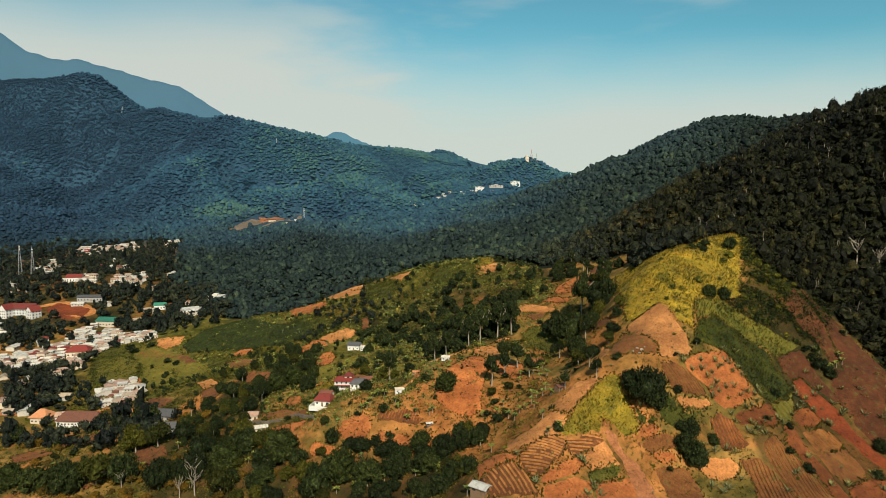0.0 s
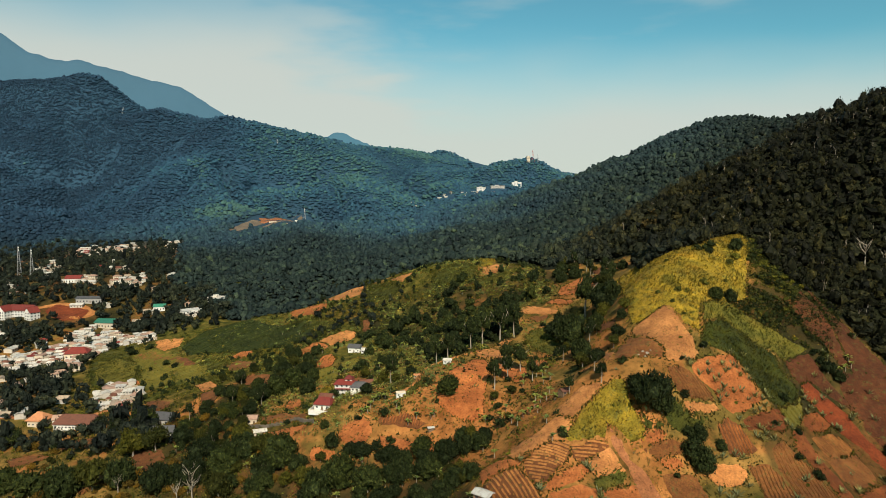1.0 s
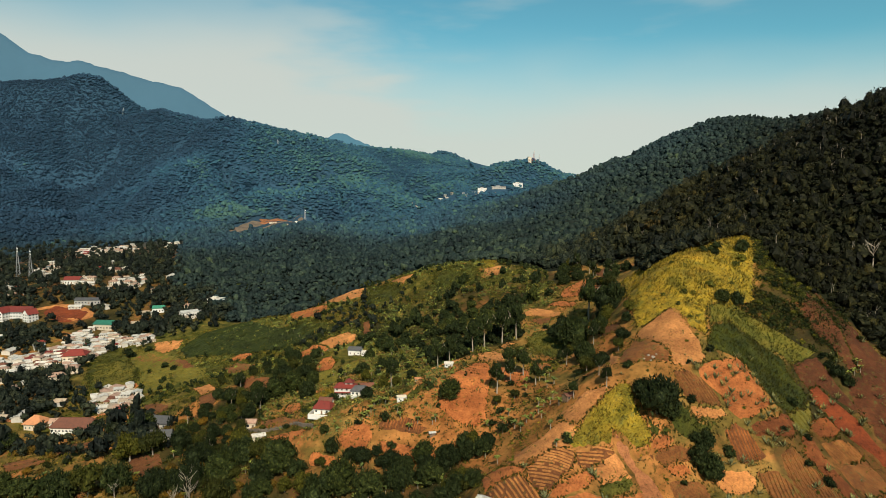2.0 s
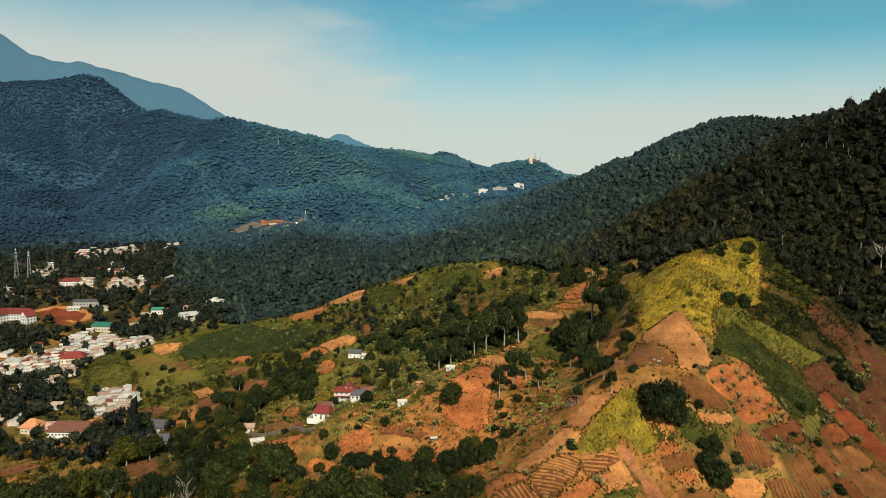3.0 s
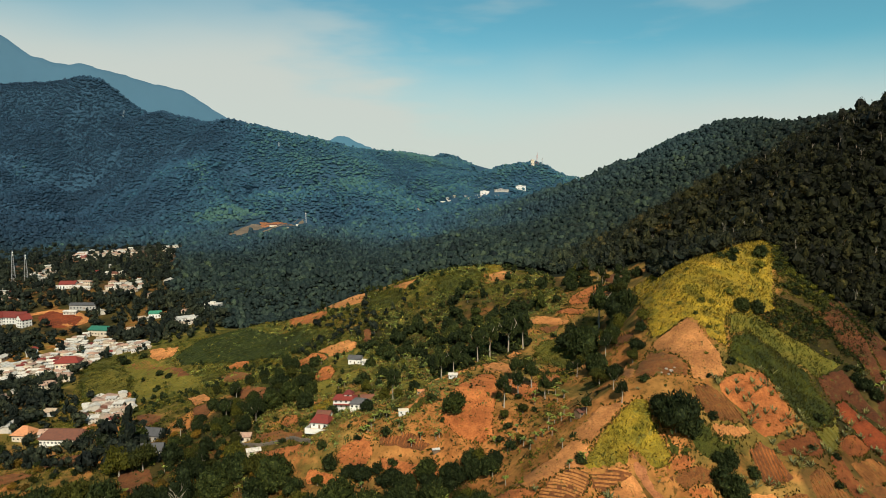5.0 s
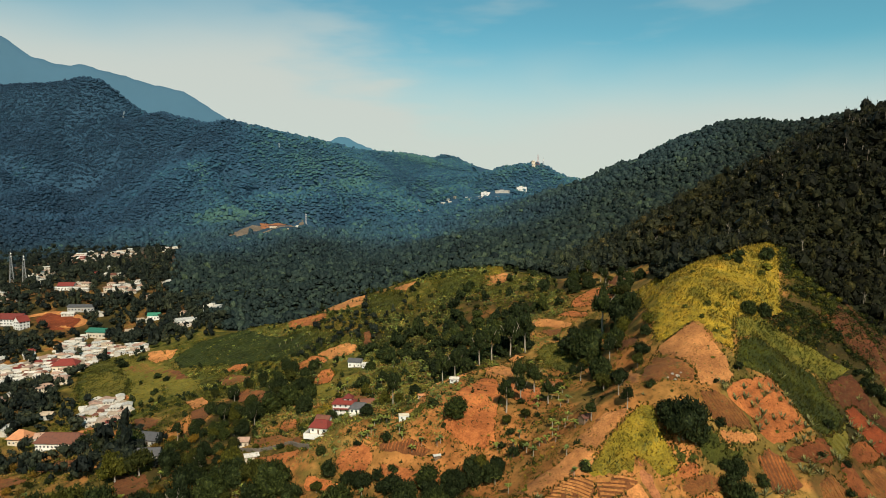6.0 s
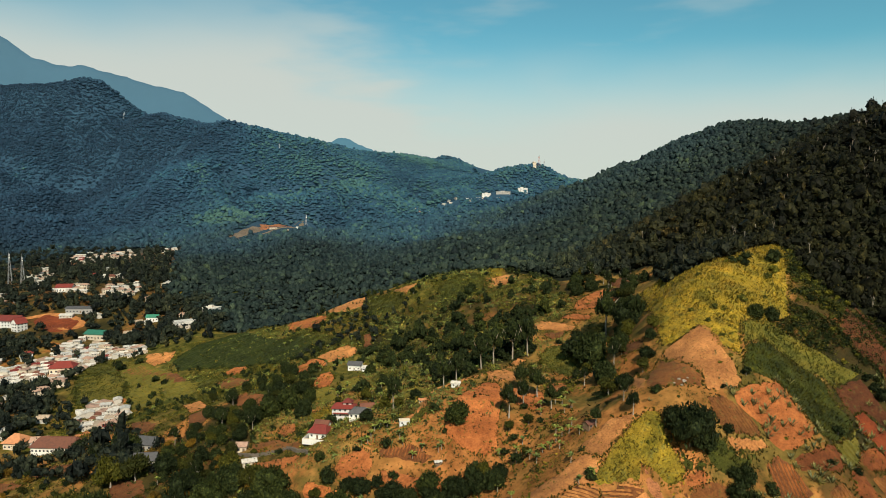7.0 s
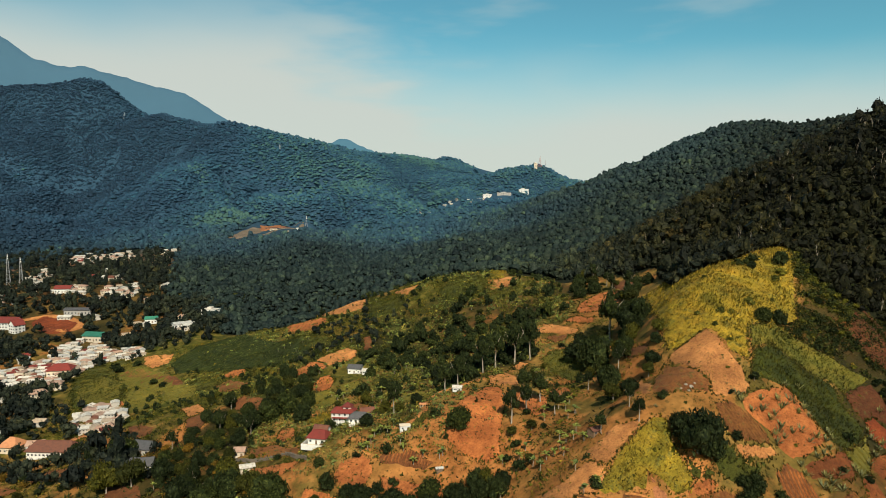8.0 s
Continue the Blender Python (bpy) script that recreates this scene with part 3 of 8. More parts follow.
def plot(kind, *ring):
    """A worked plot draped on the ground, ring of plan corners; furrowed kinds carry raised rows."""
    ring = [Vector(p) for p in ring]
    PLOTS.append((kind, [tuple(p) for p in ring]))
    mid = sum(ring, Vector((0, 0))) / len(ring)
    gap = 2.0 if mid.y < 430 else 4.0 if mid.y < 800 else 12.0
    edge = []
    for a, b in zip(ring, ring[1:] + ring[:1]):
        n = max(1, round((b - a).length / gap))
        side = Vector((a.y - b.y, b.x - a.x)).normalized()
        for k in range(n):
            edge.append(a.lerp(b, k / n) + side * (random.uniform(-0.2, 0.2) * gap if k else 0))
    xs = np.arange(min(p.x for p in edge), max(p.x for p in edge), gap)
    ys = np.arange(min(p.y for p in edge), max(p.y for p in edge), gap)
    gx, gy = (g.ravel() for g in np.meshgrid(xs, ys))
    gx, gy = gx + np.random.uniform(-0.3, 0.3, gx.size) * gap, gy + np.random.uniform(-0.3, 0.3, gy.size) * gap
    keep = in_poly(gx, gy, [tuple(p) for p in edge])
    pts = edge + [Vector(p) for p in zip(gx[keep], gy[keep])]
    co, _, tris, *_ = geometry.delaunay_2d_cdt(pts, [(i, (i + 1) % len(edge)) for i in range(len(edge))], [], 1, 0.01)
    x, y = np.array([p.x for p in co]), np.array([p.y for p in co])
    rim = np.ones(len(x))
    for i, p in enumerate(co):
        rim[i] = min(((a - p).length for a in edge), default=9)
    up = np.where(rim < 0.05, -0.12, 0.3) * (1 if gap < 3 else 1.6)
    z = ground_at(x, y) + up + 0.12 * value_noise(x, y, 2.5, 21) + 0.025 * (len(PLOTS) % 5)
    tall = kind in ("tea_green", "grass_green", "grass_lime", "grass_yellow", "olive_crop")
    thing = base_of("grass_patch" if kind.startswith("grass") else "clay_track" if kind == "clay_pink" else "field_plot", mid.x, mid.y, float(ground_at(mid.x, mid.y)),
                    label=PLOT_WORDS[kind], category="grass" if kind.startswith("grass") else "field", group="plots on the hillsides")
    o = np.array([mid.x, mid.y, float(ground_at(mid.x, mid.y))])
    # furrowed plots get darker soil below: shade between rows put into the colour
    part("turf" if tall else "soil", mesh_from("soil", np.c_[x, y, z] - o, [t for t in tris if len(t) == 3], SOILS["clay_brown" if kind in ("furrow_tan", "furrow_orange") else "brown_soil" if kind == "furrow_brown" else kind], True), thing)
    if kind.startswith("furrow") or kind in ("tea_green", "olive_crop") or kind in ("clay_orange", "clay_rust_dim") and max((p - mid).length for p in ring) > 9:
        e = 6.0
        slope = Vector((float(ground_at(mid.x + e, mid.y) - ground_at(mid.x - e, mid.y)), float(ground_at(mid.x, mid.y + e) - ground_at(mid.x, mid.y - e))))
        along = slope.normalized() if slope.length > 0.01 else Vector((0, 1))
        along.rotate(Matrix.Rotation(random.uniform(-0.3, 0.3) + (1.5 if kind in ("clay_orange", "clay_rust_dim", "furrow_tan") else 0), 2))
        rows_on(thing, [tuple(p) for p in ring], mid, along, kind, o)
    if mid.y < 480:
        verge_on(thing, edge, o)
    if tall and kind != "olive_crop" and mid.y < 560:
        blades_on(thing, [tuple(p) for p in ring], kind, o)
    return thing


def rows_on(thing, ring, mid, along, kind, o):
    """Raised rows of earth or crop, clipped to the plot."""
    crop = kind in ("tea_green", "olive_crop")
    pitch, wide, tall = {True: (3.4, 1.5, 1.0), False: (1.4, 0.85, 0.55)}[crop]
    weeds = kind in ("clay_orange", "clay_rust_dim")
    if weeds:
        pitch, wide, tall = random.uniform(2.6, 3.8), 0.75, 0.75
    across = Vector((-along.y, along.x))
    reach = max((Vector(p) - mid).length for p in ring)
    verts, faces = [], []
    for k in np.arange(-reach, reach, pitch):
        s = np.arange(-reach, reach, 1.6 if not crop else 2.6)
        wob = k + 0.5 * value_noise(s, s * 0 + k, 9, 31) + random.uniform(-0.12, 0.12) * pitch
        x, y = mid.x + across.x * wob + along.x * s, mid.y + across.y * wob + along.y * s
        ok = in_poly(x, y, ring)
        lift = np.where(ok, 0.3 + tall * np.random.uniform(0.6, 1.0, len(s)), 0.1)
        z = ground_at(x, y)
        for i in range(len(s) - 1):
            if weeds:
                if not ok[i] or value_noise(x[i], y[i], 7, 34) < -0.25 or random.random() < 0.3:
                    continue
                for _ in range(5):
                    n, t, w = len(verts), random.uniform(0, 6.28), random.uniform(0.12, 0.3)
                    px, py = x[i] + random.gauss(0, 0.5), y[i] + random.gauss(0, 0.5)
                    verts += [(px - math.cos(t) * w, py - math.sin(t) * w, z[i] + 0.2), (px + math.cos(t) * w, py + math.sin(t) * w, z[i] + 0.2), (px + random.gauss(0, 0.2), py + random.gauss(0, 0.2), z[i] + 0.35 + random.uniform(0.2, 0.6))]
                    faces.append((n, n + 1, n + 2))
            elif ok[i] and ok[i + 1] and random.random() > 0.04:
                n = len(verts)
                for j in (i, i + 1):
                    for side, h in ((-0.5, 0.18), (0.0, lift[j]), (0.5, 0.18)):
                        verts.append((x[j] + across.x * wide * side, y[j] + across.y * wide * side, z[j] + h))
                faces += [(n, n + 1, n + 4), (n, n + 4, n + 3), (n + 1, n + 2, n + 5), (n + 1, n + 5, n + 4)]
    if faces:
        tagged(part("crop" if crop else "weeds" if weeds else "furrow", mesh_from("rows", np.array(verts) - o, faces, VERGE if weeds else SOILS[kind], tint=np.random.uniform(0.2, 0.8, len(verts))), thing), kind="stuff")


def verge_on(thing, edge, o):
    """Weeds and dry stalks along the plot's bank."""
    v = []
    for a, b in zip(edge, edge[1:] + edge[:1]):
        if value_noise(a.x, a.y, 11, 33) < -0.35:
            continue
        for k in range(max(1, int((b - a).length / 0.55))):
            p = a.lerp(b, random.random())
            x, y = p.x + random.gauss(0, 0.35), p.y + random.gauss(0, 0.35)
            z, h = float(ground_at(x, y)), random.uniform(0.35, 1.0)
            for _ in range(3):
                t, w = random.uniform(0, 6.28), random.uniform(0.2, 0.5)
                c, s = math.cos(t) * w, math.sin(t) * w
                v += [(x - c, y - s, z - 0.1), (x + c, y + s, z - 0.1), (x + random.gauss(0, 0.3), y + random.gauss(0, 0.3), z + h)]
    if v:
        tagged(part("verge", mesh_from("verge", np.array(v) - o, np.arange(len(v)).reshape(-1, 3), VERGE, tint=np.repeat(np.random.uniform(0.3, 1, len(v) // 9), 9)), thing), kind="stuff")


def blades_on(thing, ring, kind, o):
    """Tufts of tall grass, many small leaning blades that stray over the patch's edge."""
    xs, ys = [p[0] for p in ring], [p[1] for p in ring]
    n = int(min(26000, (max(xs) - min(xs) + 8) * (max(ys) - min(ys) + 8) * 3.2))
    x, y = np.random.uniform(min(xs) - 4, max(xs) + 4, n), np.random.uniform(min(ys) - 4, max(ys) + 4, n)
    stray = np.random.normal(0, 1.3, (2, n)) + 1.6 * value_noise(x, y, 6, 43)
    ok = in_poly(x + stray[0], y + stray[1], ring) & (value_noise(x, y, 4, 41) + np.random.uniform(-0.5, 0.5, n) > -0.55)
    x, y = x[ok], y[ok]
    n = len(x)
    z = ground_at(x, y) + 0.15
    a = np.random.uniform(0, 6.28, n)
    clump = 1 + 0.5 * value_noise(x, y, 5, 42) + 0.35 * value_noise(x, y, 1.8, 44)
    w, h = np.random.uniform(0.22, 0.5, n), np.random.uniform(0.4, 1.5, n) * clump
    c, s = np.cos(a) * w, np.sin(a) * w
    lean = np.random.normal(0, 0.5, (n, 2)) + np.array([0.25, -0.35])
    v = np.stack([np.c_[x - c, y - s, z], np.c_[x + c, y + s, z], np.c_[x + lean[:, 0], y + lean[:, 1], z + h]], 1).reshape(-1, 3) - o
    tagged(part("grass", mesh_from("grass", v, np.arange(3 * n).reshape(-1, 3), SOILS[kind]), thing), kind="stuff")


plot("tan_dry", (59.1, 250.7), (64.2, 253.3), (69.2, 250.8), (72.4, 248.7), (70.4, 247.1), (66.7, 245.5), (62.2, 242.9), (58.8, 239.8), (54.0, 242.5), (53.2, 249.1))
plot("tan_dry", (28.7, 238.2), (36.4, 239.8), (42.9, 240.4), (52.2, 244.0), (58.2, 238.8), (55.4, 234.1), (51.3, 229.6), (47.4, 230.8), (40.9, 228.8), (34.6, 227.9))
plot("furrow_tan", (22.8, 222.2), (27.0, 224.3), (33.9, 223.3), (37.6, 215.0), (39.4, 209.2), (41.4, 204.5), (25.5, 210.9), (22.5, 218.6))
plot("clay_orange", (21.2, 238.1), (27.6, 238.2), (34.5, 227.4), (38.2, 225.3), (35.8, 222.8), (27.2, 225.3), (22.6, 224.2))
plot("furrow_tan", (35.9, 223.3), (41.8, 228.3), (47.3, 230.2), (54.2, 228.4), (53.2, 222.2), (48.9, 218.3), (42.8, 212.3), (38.9, 211.9), (37.0, 217.6))
plot("furrow_tan", (54.4, 227.9), (63.0, 230.6), (69.2, 231.8), (69.0, 229.7), (62.5, 224.8), (55.6, 221.5), (53.3, 222.7))
plot("clay_orange", (41.7, 211.3), (48.6, 216.7), (56.5, 221.0), (58.9, 218.7), (54.8, 213.7), (47.1, 209.5), (42.2, 208.6))
plot("tan_dry", (58.7, 221.9), (69.0, 229.6), (71.2, 226.3), (73.0, 223.4), (69.5, 220.5), (61.3, 216.4), (58.9, 218.7))
plot("grass_lime", (58.7, 214.0), (62.9, 218.4), (71.4, 223.6), (72.8, 221.3), (68.4, 216.9), (60.4, 212.8))
plot("clay_orange", (61.3, 212.7), (70.5, 217.2), (74.3, 219.6), (76.1, 215.7), (75.5, 210.0), (58.8, 203.5))
plot("clay_pink", (70.2, 235.6), (71.9, 233.9), (74.8, 231.4), (75.7, 227.5), (79.3, 225.6), (82.6, 220.0), (83.7, 212.1), (75.5, 210.0), (74.7, 219.5), (73.7, 224.4), (70.9, 229.0), (69.2, 231.8))
plot("clay_orange", (42.0, 207.6), (54.5, 212.7), (60.2, 212.3), (57.4, 201.6), (41.9, 202.3))
plot("grass_yellow", (72.1, 247.6), (75.9, 248.7), (79.2, 247.0), (79.8, 241.4), (82.0, 237.8), (84.1, 234.3), (79.3, 232.3), (75.3, 233.0), (72.7, 235.5), (69.9, 236.2), (67.9, 231.9), (61.9, 230.7), (54.4, 229.5), (52.7, 231.1), (56.2, 235.7), (59.9, 239.8), (64.0, 243.4), (67.8, 245.5))
plot("grass_green", (79.8, 241.4), (85.0, 237.1), (91.2, 236.2), (92.2, 236.1), (87.5, 234.7), (84.3, 234.9))
plot("grass_green", (97.2, 245.4), (98.9, 242.4), (102.6, 240.4), (109.9, 242.0), (112.3, 242.3), (107.5, 238.8), (102.2, 236.4), (96.3, 235.2), (92.4, 236.7), (91.1, 239.0), (94.8, 242.2))
plot("clay_orange", (79.9, 232.3), (84.3, 234.8), (89.8, 235.1), (91.9, 233.8), (86.4, 231.3), (81.0, 231.1))
plot("brown_soil", (80.8, 230.5), (91.7, 233.3), (97.8, 233.4), (97.8, 230.6), (89.8, 228.9), (85.3, 228.1), (82.4, 228.8))
plot("clay_orange", (85.3, 228.0), (92.9, 228.8), (96.8, 227.9), (95.1, 226.3), (87.8, 226.2))
plot("brown_soil", (86.0, 224.1), (94.7, 225.3), (98.8, 225.0), (100.9, 220.0), (100.4, 214.2), (88.0, 212.9))
plot("tan_dry", (105.1, 230.0), (116.2, 230.9), (119.4, 228.6), (115.6, 225.0), (106.3, 222.9), (102.9, 225.8))
plot("tan_dry", (98.9, 242.5), (105.3, 244.7), (114.1, 246.6), (116.3, 245.4), (110.1, 242.5), (102.8, 240.9))
plot("furrow_brown", (98.0, 252.5), (104.6, 254.7), (107.7, 253.9), (112.1, 251.8), (114.6, 248.8), (114.1, 246.7), (106.6, 245.1), (99.7, 244.6), (98.2, 248.1))
plot("clay_orange", (108.7, 257.6), (119.4, 262.3), (130.2, 265.7), (132.5, 261.7), (135.4, 257.6), (137.7, 253.5), (130.7, 248.7), (121.4, 244.9), (117.0, 247.0), (115.2, 250.5), (108.9, 253.8))
plot("clay_rust_dim", (124.4, 244.1), (135.8, 248.8), (143.2, 253.0), (145.6, 249.5), (140.2, 243.0), (131.3, 242.0), (125.4, 241.3))
plot("furrow_orange", (112.7, 240.6), (118.7, 244.0), (121.7, 243.2), (124.4, 239.2), (126.7, 235.8), (122.9, 233.8), (115.9, 232.6), (113.2, 235.0))
plot("furrow_brown", (131.9, 236.5), (138.4, 240.4), (141.2, 236.5), (143.3, 233.1), (146.3, 227.1), (149.1, 221.1), (148.2, 216.5), (134.8, 214.7), (132.2, 224.7), (131.1, 230.7))
plot("furrow_brown", (120.0, 230.7), (128.5, 231.9), (130.8, 228.0), (132.6, 221.6), (134.8, 214.7), (120.3, 215.8), (121.5, 224.1), (120.2, 228.0))
plot("clay_rust_dim", (144.2, 244.8), (150.4, 249.6), (150.9, 244.2), (152.1, 236.7), (155.3, 227.5), (156.5, 219.6), (149.2, 216.4), (148.1, 226.5), (144.7, 233.6), (141.9, 238.6))
plot("clay_rust_dim", (154.1, 256.2), (165.0, 262.2), (168.4, 257.6), (164.2, 254.7), (156.6, 250.1), (152.1, 250.5))
plot("furrow_brown", (153.4, 246.6), (165.9, 254.6), (170.2, 252.6), (172.8, 249.2), (163.0, 243.1), (154.7, 239.1))
plot("brown_soil", (154.1, 238.1), (172.5, 248.7), (175.0, 238.5), (168.7, 232.7), (159.4, 227.2), (155.4, 231.2))
plot("clay_red", (163.3, 271.5), (167.9, 273.9), (171.6, 269.3), (178.1, 263.5), (181.1, 254.7), (186.9, 244.8), (184.0, 240.6), (180.7, 243.4), (177.2, 250.6), (172.3, 254.1), (168.4, 257.6), (165.6, 263.2), (162.1, 266.7))
plot("clay_rust_dim", (158.5, 225.7), (170.1, 233.1), (182.9, 239.1), (171.1, 222.7), (155.5, 218.1))
plot("clay_umber_dim", (161.4, 280.9), (168.4, 284.1), (174.4, 285.5), (175.5, 282.7), (177.2, 274.5), (181.0, 268.2), (182.2, 262.3), (177.7, 266.8), (172.2, 270.4), (168.2, 274.4), (163.1, 272.1), (161.1, 275.5))
plot("clay_umber_dim", (177.1, 303.9), (189.3, 319.7), (194.8, 309.0), (192.3, 291.1), (190.0, 278.7), (185.9, 280.6), (183.5, 290.0), (179.0, 296.2))
plot("clay_umber_dim", (193.0, 323.7), (199.4, 311.9), (204.8, 297.6), (212.1, 281.1), (188.7, 247.3), (182.9, 255.7), (180.3, 265.0), (180.8, 272.1), (184.0, 279.6), (189.5, 277.2), (192.8, 291.0), (195.4, 309.0))
plot("grass_green", (117.7, 266.7), (125.2, 266.2), (131.2, 266.7), (134.2, 262.6), (137.1, 258.5), (139.6, 253.9), (145.0, 254.9), (154.7, 261.5), (160.0, 267.4), (160.1, 271.2), (156.6, 275.3), (158.4, 282.7), (148.3, 283.6), (135.9, 285.5), (123.2, 277.1))
plot("grass_lime", (128.6, 290.0), (142.8, 297.8), (149.6, 297.6), (161.0, 295.6), (170.3, 290.0), (175.3, 287.1), (168.7, 284.7), (160.6, 280.9), (158.7, 283.3), (147.8, 283.7), (136.4, 286.6), (122.7, 277.7))
plot("olive_crop", (144.4, 253.9), (154.9, 260.9), (160.2, 266.9), (157.3, 259.1), (151.2, 250.1), (144.8, 245.8))
plot("grass_yellow", (117.9, 377.7), (129.6, 374.9), (128.9, 334.1), (148.0, 345.2), (166.1, 352.3), (181.7, 372.5), (187.5, 367.2), (179.0, 348.1), (165.8, 325.3), (160.0, 313.8), (156.9, 305.8), (149.9, 301.4), (139.2, 295.4), (126.6, 289.0), (121.8, 278.2), (118.6, 270.9), (113.8, 274.4), (113.3, 280.7), (111.5, 286.5), (109.9, 288.6), (105.9, 287.5), (98.9, 287.9), (96.4, 291.3), (97.9, 301.2), (101.2, 317.6))
plot("tan_dry", (109.7, 288.1), (113.1, 280.2), (113.2, 272.8), (114.6, 267.9), (114.8, 262.0), (112.1, 259.4), (103.9, 255.7), (98.2, 255.1), (99.9, 262.3), (96.8, 269.2), (93.7, 283.2), (96.4, 287.8), (102.3, 287.4))
plot("brown_soil", (92.5, 284.6), (96.0, 270.2), (99.9, 261.3), (96.9, 254.6), (90.7, 255.5), (82.9, 254.7), (78.3, 257.3), (85.0, 274.6))
plot("tan_dry", (12.3, 533.6), (2.1, 538.7), (-8.1, 531.2), (-11.0, 523.0), (-23.2, 554.5))
plot("tan_dry", (-62, 586), (-42.3, 570), (-45.4, 543.5), (-59.0, 543.1), (-77.2, 560.5), (-84, 586))
plot("clay_orange", (-112, 590), (-96, 588), (-75.2, 556.4), (-70.4, 533.6), (-78.8, 524.6), (-95.1, 542.8), (-105.5, 554.6))
plot("grass_green", (-41.0, 576.7), (-15.5, 526.1), (-10.8, 512.7), (-21.1, 503.0), (-34.1, 509.3), (-42.2, 531.3), (-42.0, 557.6))
plot("grass_green", (12.7, 513.5), (26.5, 531.2), (40.2, 536.3), (47.1, 514.4), (45.1, 493.4), (32.3, 487.4), (16.3, 496.0))
plot("grass_yellow", (52.6, 534.5), (81.3, 665.4), (60.4, 511.0), (51.2, 512.2))
plot("tan_dry", (51.7, 509.7), (64.3, 514.4), (70.0, 509.1), (61.6, 493.0), (49.2, 493.3))
plot("grass_lime", (44.0, 481.6), (60.7, 486.4), (78.1, 506.2), (78.6, 496.0), (63.5, 477.1), (46.7, 469.3))
plot("tan_dry", (-54.5, 466.3), (-49.0, 469.2), (-40.4, 459.8), (-40.9, 451.6), (-50.4, 446.2), (-57.6, 444.9), (-68.1, 453.9), (-63.2, 458.9))
plot("clay_orange", (-78.9, 446.9), (-73.3, 450.9), (-68.9, 454.4), (-57.6, 444.9), (-60.6, 440.4), (-69.1, 436.5), (-76.3, 436.2))
plot("clay_brown", (-40.1, 478.7), (-34.2, 480.6), (-31.8, 462.6), (-30.5, 454.3), (-36.3, 455.0))
plot("clay_orange", (-64.7, 419.1), (-60.8, 428.7), (-55.9, 431.6), (-50.9, 420.3), (-52.8, 408.2), (-61.6, 410.4))
plot("olive_crop", (-64.0, 393.7), (-61.2, 407.9), (-51.0, 407.1), (-46.5, 397.4), (-45.6, 383.7), (-54.8, 386.4))
plot("grass_yellow", (-59.1, 373.3), (-52.0, 377.7), (-43.5, 372.1), (-42.7, 360.0), (-49.8, 361.6), (-56.5, 366.7))
plot("grass_lime", (-29.3, 409.1), (-23.0, 419.0), (-14.0, 409.3), (-14.9, 389.3), (-23.2, 393.4))
plot("olive_crop", (-10.9, 361.2), (-0.4, 356.6), (4.3, 336.6), (-0.5, 333.6), (-9.0, 345.7))
plot("grass_lime", (-9.5, 312.7), (-1.8, 316.6), (1.6, 311.5), (-1.8, 306.9), (-7.6, 308.0))
plot("olive_crop", (-48.0, 410.1), (-34.8, 414.3), (-30.1, 398.0), (-32.6, 388.5), (-44.7, 395.9))
plot("clay_brown", (-111.5, 426.0), (-107.7, 432.1), (-89.9, 416.0), (-86.3, 399.2), (-98.1, 400.5), (-106.9, 412.8))
plot("clay_orange", (-71.6, 354.9), (-71.0, 368.0), (-63.9, 365.4), (-61.3, 351.3), (-64.1, 343.4))
plot("brown_soil", (-83.0, 351.1), (-68.7, 344.9), (-53.1, 320.3), (-53.3, 313.7), (-67.9, 327.8), (-79.7, 337.6))
plot("clay_orange", (-74.8, 317.2), (-75.5, 325.8), (-63.0, 316.7), (-51.1, 308.1), (-53.3, 306.1), (-60.9, 306.5), (-67.5, 308.0))
plot("clay_orange", (-36.3, 294.5), (-32.3, 298.2), (-25.1, 299.6), (-21.2, 296.4), (-19.7, 291.0), (-21.8, 287.3), (-26.4, 286.3), (-31.9, 289.1))
plot("clay_orange", (-48.1, 289.8), (-46.2, 293.0), (-38.5, 289.1), (-32.2, 284.8), (-34.4, 283.7), (-46.5, 287.1))
plot("furrow_orange", (-18.8, 296.9), (-12.7, 296.2), (-5.4, 296.1), (0.7, 291.7), (4.2, 288.0), (0.6, 286.4), (-7.7, 290.2), (-16.2, 293.1))
plot("clay_orange", (-17.1, 288.3), (-10.0, 286.6), (-2.9, 282.7), (6.4, 281.1), (8.4, 273.2), (-0.6, 274.8), (-9.8, 280.2), (-15.7, 283.5))
plot("clay_orange", (10.9, 307.8), (18.0, 319.9), (28.0, 328.2), (34.9, 324.5), (35.3, 310.2), (30.9, 293.4), (29.1, 281.0), (24.7, 278.9), (19.3, 283.1), (13.7, 289.0), (9.2, 296.4))
plot("clay_orange", (38.0, 321.3), (44.4, 319.0), (53.4, 317.6), (51.7, 301.0), (46.0, 296.6), (39.6, 303.9))
plot("tan_dry", (31.9, 340.2), (40.3, 350.9), (46.3, 341.6), (42.8, 326.7), (34.7, 327.0), (29.6, 330.7))
plot("tan_dry", (44.9, 364.1), (51.0, 374.5), (55.2, 371.3), (48.2, 355.0))
plot("clay_orange", (58.5, 330.9), (65.8, 326.2), (63.4, 314.8), (57.7, 312.4), (55.2, 320.0))
plot("grass_lime", (62.9, 376.6), (71.3, 382.6), (81.2, 376.9), (77.7, 354.5), (72.1, 342.4), (68.1, 350.6), (63.9, 359.8))
plot("tan_dry", (63.1, 411.5), (70.4, 413.9), (86.3, 392.3), (83.7, 388.2), (72.8, 399.1), (63.5, 403.3))
plot("clay_brown", (69.9, 398.1), (79.7, 392.3), (78.8, 387.7), (72.4, 388.3), (69.2, 393.9))
